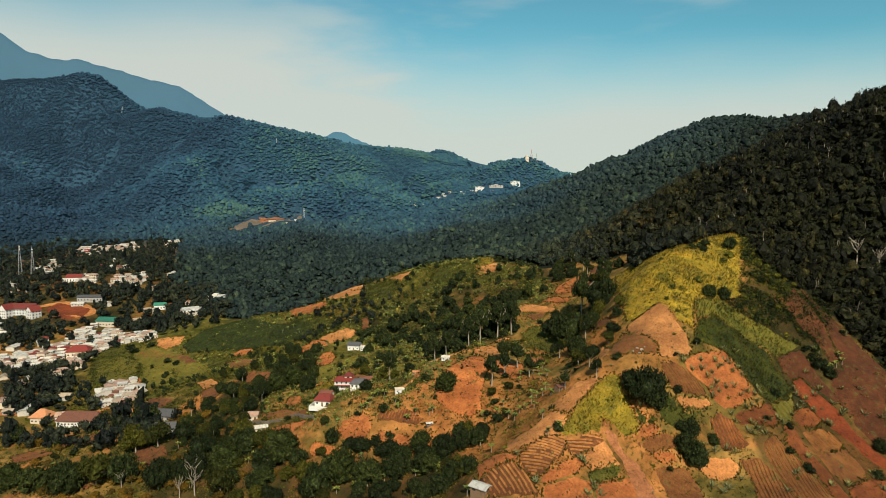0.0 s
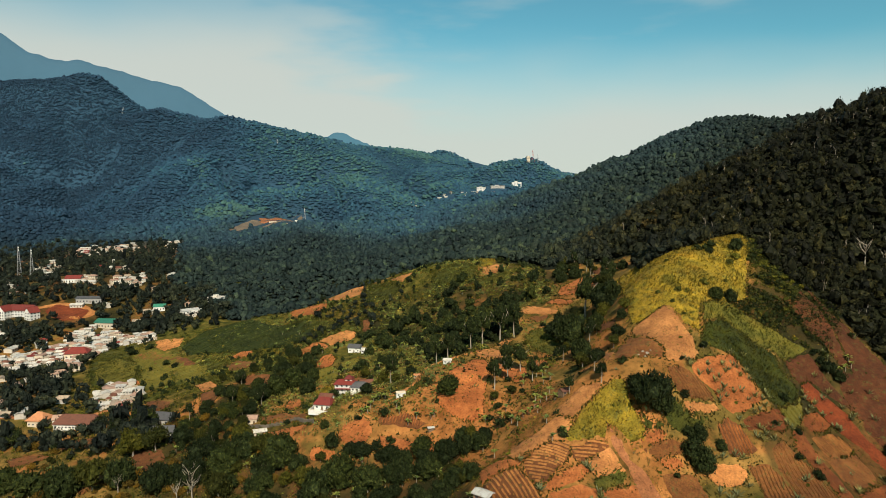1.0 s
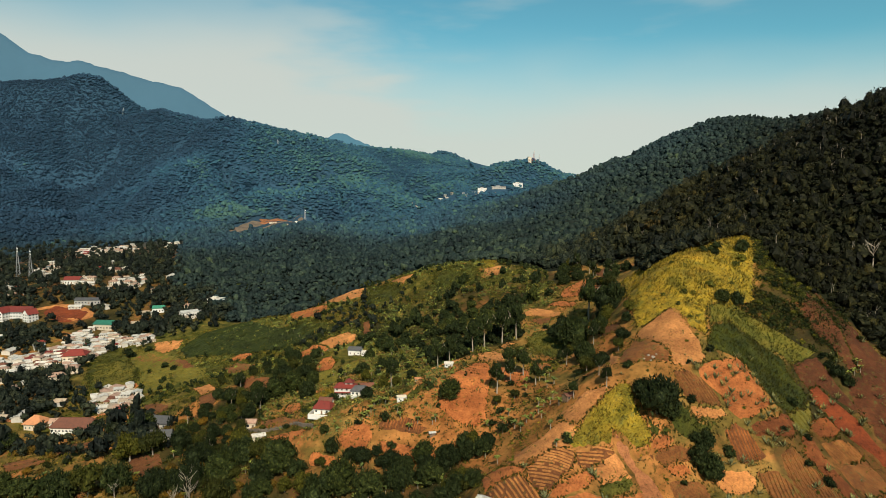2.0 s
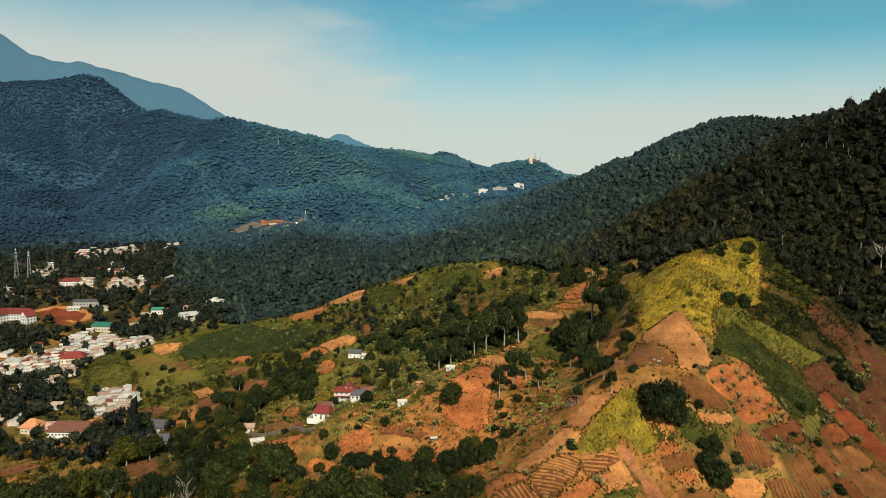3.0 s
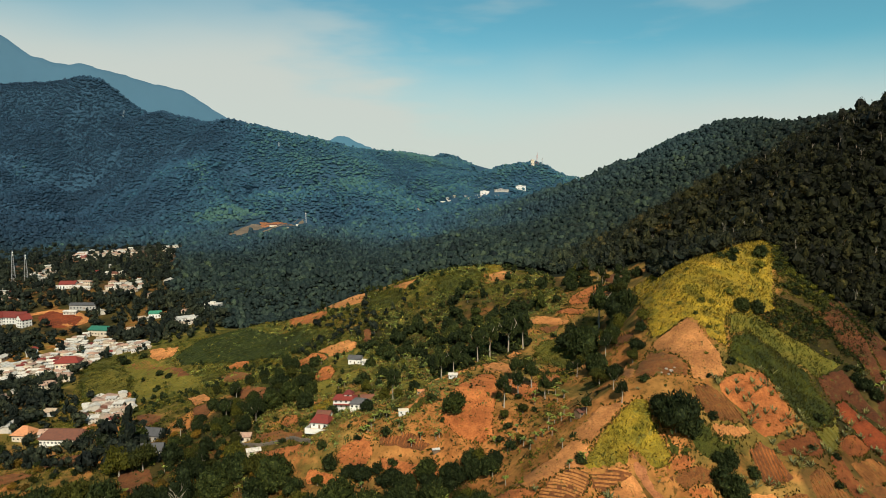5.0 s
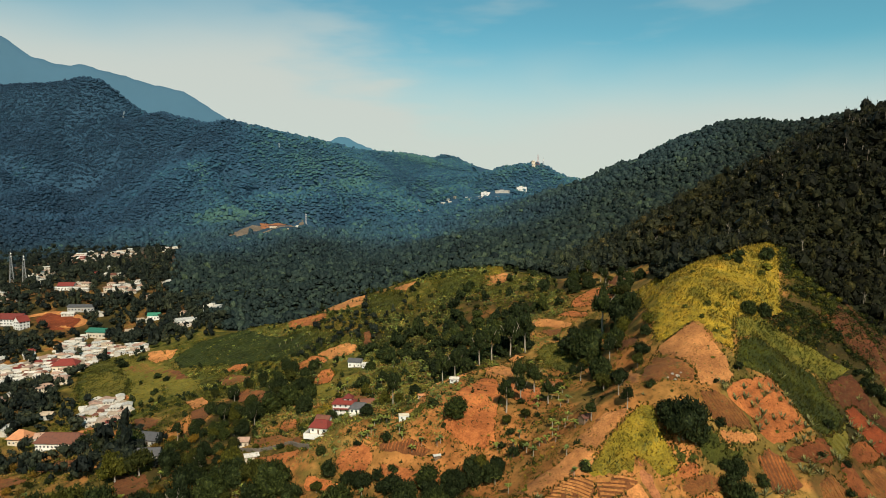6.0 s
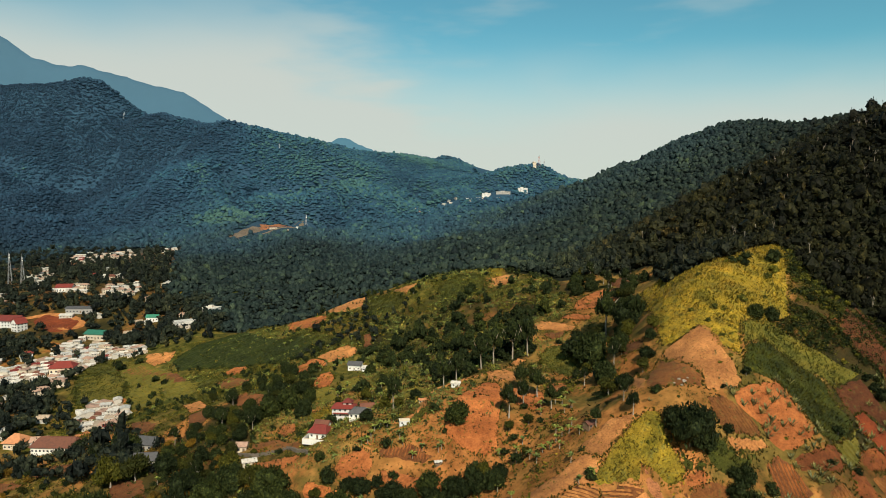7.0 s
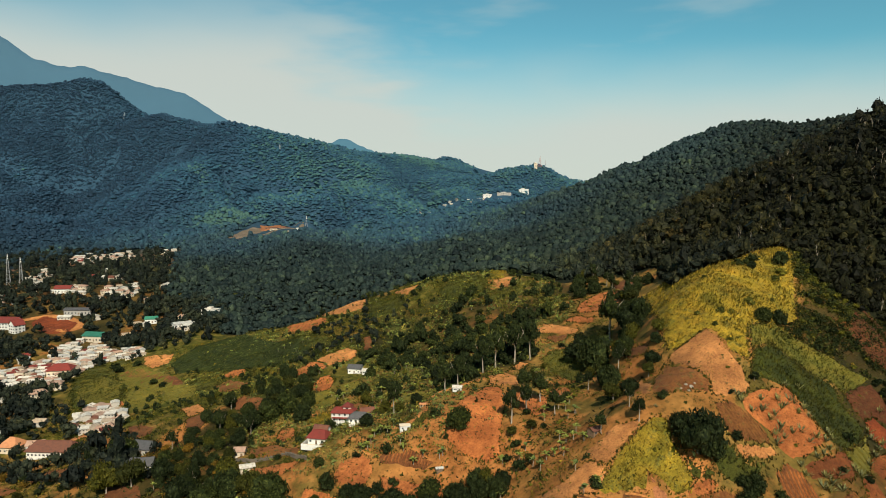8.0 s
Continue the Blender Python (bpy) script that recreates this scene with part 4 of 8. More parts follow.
plot("clay_orange", (79.8, 409.2), (87.9, 407.2), (95.2, 395.5), (93.2, 389.9), (82.2, 404.1))
plot("clay_orange", (88.9, 411.7), (93.5, 424.4), (109.4, 437.7), (118.2, 430.1), (117.7, 410.0), (107.5, 392.6), (99.4, 399.1))
plot("clay_brown", (119.2, 446.6), (132.4, 453.0), (138.7, 437.4), (128.3, 416.5), (119.5, 422.0))
plot("clay_brown", (88.2, 319.8), (91.0, 312.0), (93.4, 303.6), (91.2, 300.5), (86.0, 307.7))
plot("tan_dry", (80.8, 282.0), (85.3, 289.0), (81.3, 265.9), (77.8, 258.4), (76.4, 260.9))
plot("clay_brown", (-223.3, 533.3), (-191.4, 523.9), (-170.6, 507.0), (-169.2, 496.7), (-201.3, 510.8))
plot("clay_orange", (-138.3, 496.1), (-133.0, 507.1), (-123.6, 502.8), (-121.4, 486.1), (-132.7, 490.3))
plot("grass_lime", (-268.1, 558.3), (-256.1, 572.1), (-243.6, 575.9), (-216.5, 543.8), (-233.0, 535.6), (-248.8, 532.0))
plot("clay_orange", (-217.7, 486.9), (-214.6, 493.4), (-198.5, 483.7), (-200.3, 478.6), (-211.2, 481.0))
plot("olive_crop", (-181.6, 497.0), (-170.4, 500.3), (-152.5, 489.2), (-148.2, 463.4), (-161.3, 462.6), (-174.2, 477.0))
plot("clay_brown", (-135.3, 413.7), (-121.5, 419), (-119.5, 405.9), (-122, 390.8), (-129.4, 395.1))
plot("clay_brown", (-177.8, 435.3), (-154.1, 414.6), (-151.6, 402.7), (-166, 407.6))
plot("tea_green", (-190.1, 536.4), (-176.9, 565.5), (-150.8, 576.7), (-119.6, 545.9), (-92.9, 527.6), (-76.2, 500.3), (-82, 463.9), (-113.9, 498.5), (-145.8, 505.5), (-179.3, 517.6))
plot("tan_dry", (-223.3, 569.5), (-194.7, 558.3), (-193.4, 540.7), (-204.5, 535.6), (-215, 547.9))
plot("grass_green", (-247.6, 502.5), (-262.6, 539.6), (-245.7, 546.7), (-211.3, 507.3), (-203.2, 487), (-220.4, 479.2), (-236.2, 482.7))
plot("olive_crop", (-253, 571.1), (-215.7, 547.2), (-184.9, 518.5), (-166.4, 488.9), (-184.8, 493.7), (-212.1, 509.3))
plot("grass_lime", (-2.3, 249.5), (7.7, 247.3), (12.1, 226.9))
plot("clay_brown", (-231.3, 374.8), (-212.1, 374.7), (-201.6, 367), (-211.6, 362.5), (-225, 365.2))
plot("clay_brown", (-206.6, 377.5), (-200.8, 390.4), (-187.1, 385.5), (-180.8, 369.3), (-199.3, 374.7))
plot("clay_orange", (-175.1, 343.7), (-164.4, 339.8), (-160.1, 325.7), (-168.8, 332.1))
plot("clay_red", (-378.3, 684.2), (-377.6, 702.7), (-330.4, 680.3), (-328.7, 661.3), (-343.5, 649.6), (-366.9, 667.2))
plot("pale_earth", (-312, 1094), (-302, 1150), (-285, 1190), (-262, 1150), (-270, 1100), (-288, 1080))
plot("clay_pink", (-284, 1188), (-268, 1238), (-240, 1262), (-222, 1230), (-236, 1165), (-260, 1140))
plot("pale_earth", (-240, 1266), (-215, 1275), (-203, 1240), (-212, 1190), (-232, 1160), (-222, 1228))
plot("grass_yellow", (-264.7, 750.6), (-251.4, 758.4), (-244.9, 728.4), (-259.9, 732.7))
plot("olive_crop", (-230.2, 741), (-217.9, 741.7), (-209.8, 717.5), (-221.1, 718.9))
plot("grass_green", (-208.5, 730.5), (-188.3, 749.2), (-177.4, 704.7), (-197.4, 701.3))
plot("tan_dry", (-377.9, 685.6), (-378.2, 701.7), (-364, 698.8), (-331.8, 685.9), (-331.2, 678.4), (-361.8, 692.1), (-372, 691.8))
plot("clay_orange", (-359, 666.8), (-355.5, 673), (-333.3, 670.9), (-330.3, 662.5), (-342.8, 651.5))
plot("clay_brown", (-150.1, 346.1), (-131.5, 339.7), (-121.3, 319.6), (-130.4, 316.1), (-142, 327.5))
plot("brown_soil", (-186.2, 339.1), (-172.9, 340.4), (-149.8, 320.3), (-157.3, 308.6), (-174.1, 318.3))
plot("olive_crop", (-239.6, 491.1), (-256.6, 534.7), (-236.5, 533.7), (-215.3, 514.3), (-207.4, 486.0), (-217.9, 478.7))
plot("brown_soil", (-236.4, 543.3), (-216.1, 542.8), (-190.4, 521.3), (-192.4, 515.2), (-216.3, 522.0))
plot("clay_brown", (-210.3, 517.7), (-178.5, 511.8), (-166.8, 501.8), (-168.2, 493.6), (-195.5, 501.4))
plot("olive_crop", (-208.2, 502.3), (-186.3, 498.6), (-171.4, 469.4), (-184.9, 464.5), (-201.0, 480.2))
plot("tan_dry", (-149.2, 438.8), (-136.5, 438.6), (-125.5, 420.3), (-134.2, 415.4))
plot("brown_soil", (-139.7, 479.9), (-129.5, 486.2), (-110.0, 455.8), (-115.0, 446.3), (-128.0, 453.1))
plot("grass_green", (-164.2, 500.2), (-147.8, 500.4), (-137.0, 484.4), (-139.0, 464.8), (-155.1, 478.6))
plot("brown_soil", (-44.7, 381.7), (-31.7, 377.9), (-24.4, 361.8), (-30.1, 358.8), (-41.8, 370.0))
plot("clay_brown", (-114.6, 528.7), (-96.6, 526.6), (-82.4, 506.6), (-92.0, 501.6), (-106.3, 509.7))
plot("grass_green", (-106.7, 533.2), (-88.0, 527.6), (-62.5, 498.8), (-56.0, 478.9), (-73.6, 490.2), (-91.8, 500.5))

HOUSE_SPOTS = []


def free_of_houses(x, y):
    return all((x - hx) ** 2 + (y - hy) ** 2 > hr * hr for hx, hy, hr in HOUSE_SPOTS)


# ---- plants ----
BARK = Mat("pale_bark", 0.9)
BARK.bump(BARK.noise(0.3, 5, 0.7), 0.05)
BARK = BARK.colour(BARK.ramp(BARK.noise(0.7, 5, 0.6, (1, 1, 0.2)), [(0.3, (0.16, 0.12, 0.085)), (0.7, (0.42, 0.36, 0.28))]))
LEAVES = leaf_material("broad_leaves", (0.005, 0.0085, 0.003), (0.027, 0.036, 0.0115), (0.135, 0.142, 0.044), 0.8)
LEAVES_OLIVE = leaf_material("olive_leaves", (0.026, 0.030, 0.004), (0.096, 0.092, 0.016), (0.27, 0.215, 0.048), 0.9)
LEAVES_GROVE = leaf_material("grove_leaves", (0.013, 0.016, 0.003), (0.050, 0.050, 0.010), (0.15, 0.128, 0.030), 0.9)
LEAVES_RUSSET = leaf_material("russet_leaves", (0.045, 0.028, 0.006), (0.14, 0.082, 0.016), (0.30, 0.17, 0.04), 0.8)
BANANA = leaf_material("banana_leaves", (0.075, 0.098, 0.024), (0.20, 0.225, 0.070), (0.44, 0.43, 0.19), 0.7)
SISAL = leaf_material("grey_green_blades", (0.075, 0.076, 0.042), (0.20, 0.190, 0.105), (0.44, 0.39, 0.23), 0.5)
PHI = (1 + 5**0.5) / 2


def ico(level):
    """A sphere of triangles: 20, 80 or 320."""
    v = [(-1, PHI, 0), (1, PHI, 0), (-1, -PHI, 0), (1, -PHI, 0), (0, -1, PHI), (0, 1, PHI), (0, -1, -PHI), (0, 1, -PHI), (PHI, 0, -1), (PHI, 0, 1), (-PHI, 0, -1), (-PHI, 0, 1)]
    f = []
    pts = np.array(v) / np.linalg.norm(v[0])
    near = np.linalg.norm(pts[:, None] - pts[None], axis=2) < 1.1
    for a in range(12):
        for b in range(a + 1, 12):
            for c in range(b + 1, 12):
                if near[a, b] and near[b, c] and near[a, c]:
                    n = np.cross(pts[b] - pts[a], pts[c] - pts[a])
                    f.append((a, b, c) if n @ pts[a] > 0 else (a, c, b))
    for _ in range(level):
        pts, made, out = list(pts), {}, []

        def half(a, b):
            key = (min(a, b), max(a, b))
            if key not in made:
                p = (pts[a] + pts[b]) / 2
                made[key] = len(pts)
                pts.append(p / np.linalg.norm(p))
            return made[key]

        for a, b, c in f:
            ab, bc, ca = half(a, b), half(b, c), half(c, a)
            out += [(a, ab, ca), (b, bc, ab), (c, ca, bc), (ab, bc, ca)]
        f, pts = out, np.array(pts)
    return np.array(pts), np.array(f)


ICO = [ico(0), ico(1)]
_v, _f = ICO[0]
ICO.append((_v, _f[_v[_f].mean(axis=1)[:, 2] > -0.3]))  # an upper cap for far canopies
_ring = [(math.cos(1.047 * k), math.sin(1.047 * k), -0.35) for k in range(6)]
ICO.append((np.array(_ring + [(0.55 * math.cos(2.094 * k + 0.52), 0.55 * math.sin(2.094 * k + 0.52), 0.8) for k in range(3)]),
            np.array([(6, 7, 8), (0, 1, 6), (1, 2, 7), (1, 7, 6), (2, 3, 7), (3, 4, 8), (3, 8, 7), (4, 5, 8), (5, 0, 6), (5, 6, 8)])))  # the plainest dome, for woods far off


def crown(rng, lumps, level, leaves, wide=1.0, tall=0.8, leaf=0.16, crumple=0.22, core=True):
    """A crown of crumpled clumps with loose sprays; about one unit in radius, its foot at z 0."""
    vs, fs, n = [], [], 0
    v0, f0 = ICO[level]
    centres = []
    for k in range(lumps):
        a = 6.283 * (k / max(1, lumps - 1) + rng.uniform(-0.07, 0.07))
        far = 0 if k == 0 else rng.uniform(0.38, 0.62)
        r = rng.uniform(0.36, 0.55) if lumps > 2 else rng.uniform(0.6, 0.8)
        c = np.array([far * wide * np.cos(a), far * wide * np.sin(a), tall * (rng.uniform(0.75, 1.1) if k == 0 else rng.uniform(0.22, 1.0))])
        size = np.array([r * wide, r * wide, r * tall * rng.uniform(0.75, 1.0)]) * (1.2 if k == 0 else 1)
        v = v0 * (1 + rng.normal(0, crumple, (len(v0), 1))) * size * (0.84 if leaves > 40 else 1.0) + c
        centres.append((c, size))
        if core:
            vs.append(v), fs.append(f0 + n)
            n += len(v)
    if leaves:
        pick = rng.integers(0, lumps, leaves)
        c = np.array([centres[i][0] for i in pick])
        s = np.array([centres[i][1] for i in pick])
        way = rng.normal(0, 1, (leaves, 3))
        way[:, 2] += 0.5
        way /= np.linalg.norm(way, axis=1, keepdims=True)
        p = c + way * s * rng.uniform(0.80, 1.16, (leaves, 1))
        tri = p[:, None] + rng.normal(0, leaf, (leaves, 3, 3))
        vs.append(tri.reshape(-1, 3)), fs.append(np.arange(3 * leaves).reshape(-1, 3) + n)
    v = np.concatenate(vs)
    v[:, 2] = np.maximum(v[:, 2], 0.02)
    return v, np.concatenate(fs)


def limb(points, radii, sides=6):
    """A tapered, bending limb as a tube of quads."""
    points = [Vector(p) for p in points]
    vs, fs = [], []
    for i, (p, r) in enumerate(zip(points, radii)):
        way = (points[min(i + 1, len(points) - 1)] - points[max(i - 1, 0)]).normalized()
        u = way.orthogonal().normalized()
        w = way.cross(u)
        for k in range(sides):
            a = 6.283 * k / sides
            vs.append(tuple(p + (u * math.cos(a) + w * math.sin(a)) * r))
    for i in range(len(points) - 1):
        for k in range(sides):
            a, b = i * sides + k, i * sides + (k + 1) % sides
            fs.append((a, b, b + sides, a + sides))
    return vs, fs


def trunk_mesh(rng, high, radius, forks=3, reach=0.35):
    vs, fs = limb([(0, 0, -0.6), (0.02 * high, 0, high * 0.35), (rng.uniform(-0.05, 0.05) * high, rng.uniform(-0.04, 0.04) * high, high)], [radius * 1.3, radius, radius * 0.5])
    for k in range(forks):
        a = 6.283 * (k / forks + rng.uniform(0, 0.2))
        z = high * rng.uniform(0.5, 0.75)
        v, f = limb([(0.02 * high, 0, z), (math.cos(a) * high * reach * 0.5, math.sin(a) * high * reach * 0.5, z + high * 0.18), (math.cos(a) * high * reach, math.sin(a) * high * reach, high * 1.12)],
                    [radius * 0.6, radius * 0.45, radius * 0.2], 5)
        fs += [tuple(i + len(vs) for i in q) for q in f]
        vs += v
    return mesh_from("trunk", vs, fs, BARK, True)


def tree_kind(name, label, category, seed, high, spread, clear, radius, lumps, leaves, material, tint, forks=3, tall=0.9, group="trees on the slopes"):
    """One tree: trunk and crown. clear: height of the bare stem."""
    rng = np.random.default_rng(seed)
    thing = base_of(name, 0, 0, 0, label=label, category=category, group=group)
    part("trunk", trunk_mesh(rng, max(clear + (high - clear) * 0.45, 0.5), radius, forks), thing)
    v, f = crown(rng, lumps, 0, leaves, 1.0, 0.62, 0.06 if leaves > 600 else 0.09)
    v = v * np.array([spread / 2, spread / 2, (high - clear) / max(v[:, 2].max(), 0.1)]) + np.array([0, 0, clear])
    part("crown", mesh_from("crown", v, f, material, False, tint=np.full(len(v), tint)), thing)
    return thing


def blade_plant(name, label, category, seed, blades, length, width, droop, material, stem=0.0, group=""):
    """A rosette of stiff or arching blades, with or without a stem."""
    rng = np.random.default_rng(seed)
    thing = base_of(name, 0, 0, 0, label=label, category=category, group=group)
    if stem:
        vs, fs = limb([(0, 0, -0.3), (0.05, 0, stem * 0.5), (0.1, 0.05, stem)], [0.16, 0.13, 0.09])
        part("stem", mesh_from("stem", vs, fs, BARK, True), thing)
    vs, fs = [(0, 0, stem)], []
    for k in range(blades):
        a = k * 2.4 + rng.uniform(-0.3, 0.3)
        rise = rng.uniform(0.45, 1.35)
        ln = length * rng.uniform(0.75, 1.15)
        out, up = math.cos(rise), math.sin(rise)
        n = len(vs)
        for s, w in ((0.4, 1.0), (0.75, 0.8), (1.0, 0.08)):
            r, z = ln * s * out, stem + ln * s * up - droop * ln * s * s
            side = width * w / 2
            vs += [(math.cos(a) * r - math.sin(a) * side, math.sin(a) * r + math.cos(a) * side, z), (math.cos(a) * r + math.sin(a) * side, math.sin(a) * r - math.cos(a) * side, z)]
        fs += [(0, n, n + 1), (n, n + 2, n + 1), (n + 1, n + 2, n + 3), (n + 2, n + 4, n + 3), (n + 3, n + 4, n + 5)]
    part("leaf_crown" if stem else "rosette", mesh_from("blades", vs, fs, material, False, tint=np.full(len(vs), rng.uniform(0.4, 0.75))), thing)
    return thing


def bare_tree(seed, high):
    rng = np.random.default_rng(seed)
    thing = base_of("bare_tree", 0, 0, 0, label="leafless pale grey tree with forked branches", category="tree", group="bare trees")
    part("trunk", trunk_mesh(rng, high * 0.75, 0.2, 5, 0.3), thing)
    for k in range(9):
        a, z = rng.uniform(0, 6.28), high * rng.uniform(0.4, 0.75)
        r = high * rng.uniform(0.2, 0.4)
        v, f = limb([(0.02 * high, 0, z), (math.cos(a) * r * 0.5, math.sin(a) * r * 0.5, z + high * 0.12), (math.cos(a + 0.3) * r, math.sin(a + 0.3) * r, z + high * 0.3)], [0.09, 0.06, 0.025], 4)
        part("branch", mesh_from("branch", v, f, BARK, True), thing)
    return thing


BROAD = [tree_kind("tree", "dark green broadleaf tree with a rounded crown", "tree", 100 + k, 10.0, 10.5, 0.3, 0.28, 13, 1400, LEAVES, t) for k, t in enumerate((0.1, 0.3, 0.45, 0.6))]
OLIVE = [tree_kind("tree", "olive green broadleaf tree with a loose crown", "tree", 120 + k, 9.0, 8.5, 1.6, 0.24, 8, 1100, LEAVES_GROVE, t) for k, t in enumerate((0.2, 0.5, 0.75))]
TALL = [tree_kind("tree", "tall tree with a bare pale trunk and dark crown", "tree", 140 + k, 15.0, 7.0, 6.0, 0.26, 7, 900, LEAVES, t, tall=1.2) for k, t in enumerate((0.15, 0.35, 0.5))]
RUSSET = [tree_kind("shrub", "russet-brown leafy shrub on the lower slope", "shrub", 150 + k, 4.2, 5.0, 0.3, 0.12, 6, 520, LEAVES_RUSSET, t, 2, group="shrubs on the slopes") for k, t in enumerate((0.3, 0.6, 0.8))]
BUSH = [tree_kind("bush", "dense dark green round bush", "bush", 160 + k, 3.2, 3.6, 0.1, 0.12, 6, 420, LEAVES, t, 2, group="bushes on the slopes") for k, t in enumerate((0.1, 0.3, 0.5))]
SHRUB = [tree_kind("shrub", "low olive shrub in the grass", "shrub", 180 + k, 1.9, 2.8, 0.05, 0.08, 5, 240, LEAVES_OLIVE, t, 2, group="shrubs on the slopes") for k, t in enumerate((0.25, 0.5, 0.7))]
AGAVE = [blade_plant("agave", "grey-green agave with stiff pointed blades", "agave", 220 + k, 15, 1.9, 0.28, 0.15, SISAL, group="agaves on the terraces") for k in range(3)]
PLANTAIN = [blade_plant("banana_plant", "banana plant with broad arching leaves", "banana plant", 240 + k, 9, 3.0, 0.85, 0.55, BANANA, 2.2, group="banana plants") for k in range(3)]
BARE = [bare_tree(260 + k, 9.0) for k in range(2)]
FIRST_USED = set()
PLOT_BOXES = [((min(p[0] for p in r), max(p[0] for p in r), min(p[1] for p in r), max(p[1] for p in r)), r) for _, r in PLOTS]


def set_out(kinds, x, y, size=1.0, sink=0.1, label=""):
    """One more plant of a kind on the ground."""
    first = random.choice(kinds)
    m = pose(x, y, float(ground_at(x, y)) - sink, 0, 0, random.uniform(0, 360))
    s = size * random.uniform(0.93, 1.07)
    if first.name in FIRST_USED:
        thing = copy_thing(first, m)
    else:
        FIRST_USED.add(first.name)
        thing = first
    thing.matrix_world = m @ Matrix.Diagonal((s, s, s * random.uniform(0.92, 1.1), 1))
    if label:
        tagged(thing, label)
    return thing


def clear_of_plots(x, y):
    """Whether no worked plot covers the place."""
    for (x0, x1, y0, y1), ring in PLOT_BOXES:
        if x0 < x < x1 and y0 < y < y1:
            inside = False
            for (ax, ay), (bx, by) in zip(ring, ring[1:] + ring[:1]):
                if (ay > y) != (by > y) and x < (bx - ax) * (y - ay) / (by - ay) + ax:
                    inside = not inside
            if inside:
                return False
    return True


def spread(ring, gap, choose, keep=1.0, off_plots=True, seed=0):
    """Plants over a plan polygon on a loosened grid; choose() gives (kinds, size)."""
    rng = random.Random(seed)
    xs, ys = [p[0] for p in ring], [p[1] for p in ring]
    x = min(xs)
    while x < max(xs):
        y = min(ys)
        while y < max(ys):
            px, py = x + rng.uniform(-0.45, 0.45) * gap, y + rng.uniform(-0.45, 0.45) * gap
            if rng.random() < keep and in_poly(np.array([px]), np.array([py]), ring)[0] and not (off_plots and not clear_of_plots(px, py)) and free_of_houses(px, py):
                kinds, size = choose(rng)
                set_out(kinds, px, py, size)
            y += gap
        x += gap


def joined_trees(name, label, rings, material, seed, lumps=4, level=0, leaves=60):
    """Many small trees over several plan polygons as one joined mesh; rings: (gap, keep, radius, polygon)."""
    rng = np.random.default_rng(seed)
    kinds = [crown(rng, lumps, level, leaves, 1.0, rng.uniform(0.7, 1.15), 0.13, 0.24) for _ in range(6)]
    vs, fs, ts, n = [], [], [], 0
    for gap, keep, radius, ring in rings:
        xs, ys = [p[0] for p in ring], [p[1] for p in ring]
        gx, gy = (g.ravel() for g in np.meshgrid(np.arange(min(xs), max(xs), gap), np.arange(min(ys), max(ys), gap)))
        gx, gy = gx + rng.uniform(-0.48, 0.48, gx.size) * gap, gy + rng.uniform(-0.48, 0.48, gx.size) * gap
        ok = in_poly(gx, gy, ring) & (rng.random(gx.size) < keep)
        for x, y in zip(gx[ok], gy[ok]):
            if not (free_of_houses(x, y) and clear_of_plots(x, y)):
                continue
            v, f = kinds[rng.integers(0, len(kinds))]
            r, a = radius * math.exp(rng.normal(0, 0.25)), rng.uniform(0, 6.28)
            h = r * rng.uniform(1.0, 1.7)
            c, s = math.cos(a) * r, math.sin(a) * r
            z = float(ground_at(x, y)) + radius * 0.1
            vs.append(np.c_[v[:, 0] * c - v[:, 1] * s + x, v[:, 0] * s + v[:, 1] * c + y, v[:, 2] * h + z])
            fs.append(f + n)
            ts.append(np.full(len(v), np.clip(rng.normal(0.35, 0.22), 0, 1)))
            n += len(v)
    ts = np.concatenate(ts)
    me = mesh_from(name, np.concatenate(vs), np.concatenate(fs), material, False, tint=ts, dry=np.full(len(ts), 0.55), upland=np.zeros(len(ts)))
    return tagged(new(name, me), label, "trees", kind="stuff")


def tufts(name, label, ring, count, material, seed, high=0.9, off=False):
    """Low weeds and scrub: many small crumpled tufts as one joined mesh."""
    rng = np.random.default_rng(seed)
    xs, ys = [p[0] for p in ring], [p[1] for p in ring]
    x, y = rng.uniform(min(xs), max(xs), count), rng.uniform(min(ys), max(ys), count)
    thick = value_noise(x, y, 16, seed + 80) + 0.6 * value_noise(x, y, 6, seed + 81)
    ok = in_poly(x, y, ring) & (thick > -0.15)
    for kind, plot_ring in PLOTS:
        on = in_poly(x, y, plot_ring)
        ok &= ~on | (rng.random(count) < (0.24 if kind.startswith(("clay", "furrow")) else 0.36))
    x, y = x[ok], y[ok]
    m = len(x)
    size = high * np.exp(rng.normal(0, 0.35, m))
    z = ground_at(x, y)
    spots = rng.normal(0, 1, (m, 8, 1, 3)) * np.array([0.55, 0.55, 0.28]) + np.array([0, 0, 0.4])
    tri = spots + rng.normal(0, 0.3, (m, 8, 3, 3))
    tri[..., 2] = np.maximum(tri[..., 2], -0.1)
    v = (tri * size[:, None, None, None] + np.stack([x, y, z], 1)[:, None, None, :]).reshape(-1, 3)
    t = np.repeat(np.clip(rng.normal(0.5, 0.3, m), 0, 1), 24)
    me = mesh_from(name, v, np.arange(len(v)).reshape(-1, 3), material, False, tint=t)
    return tagged(new(name, me), label, "scrub", kind="stuff")


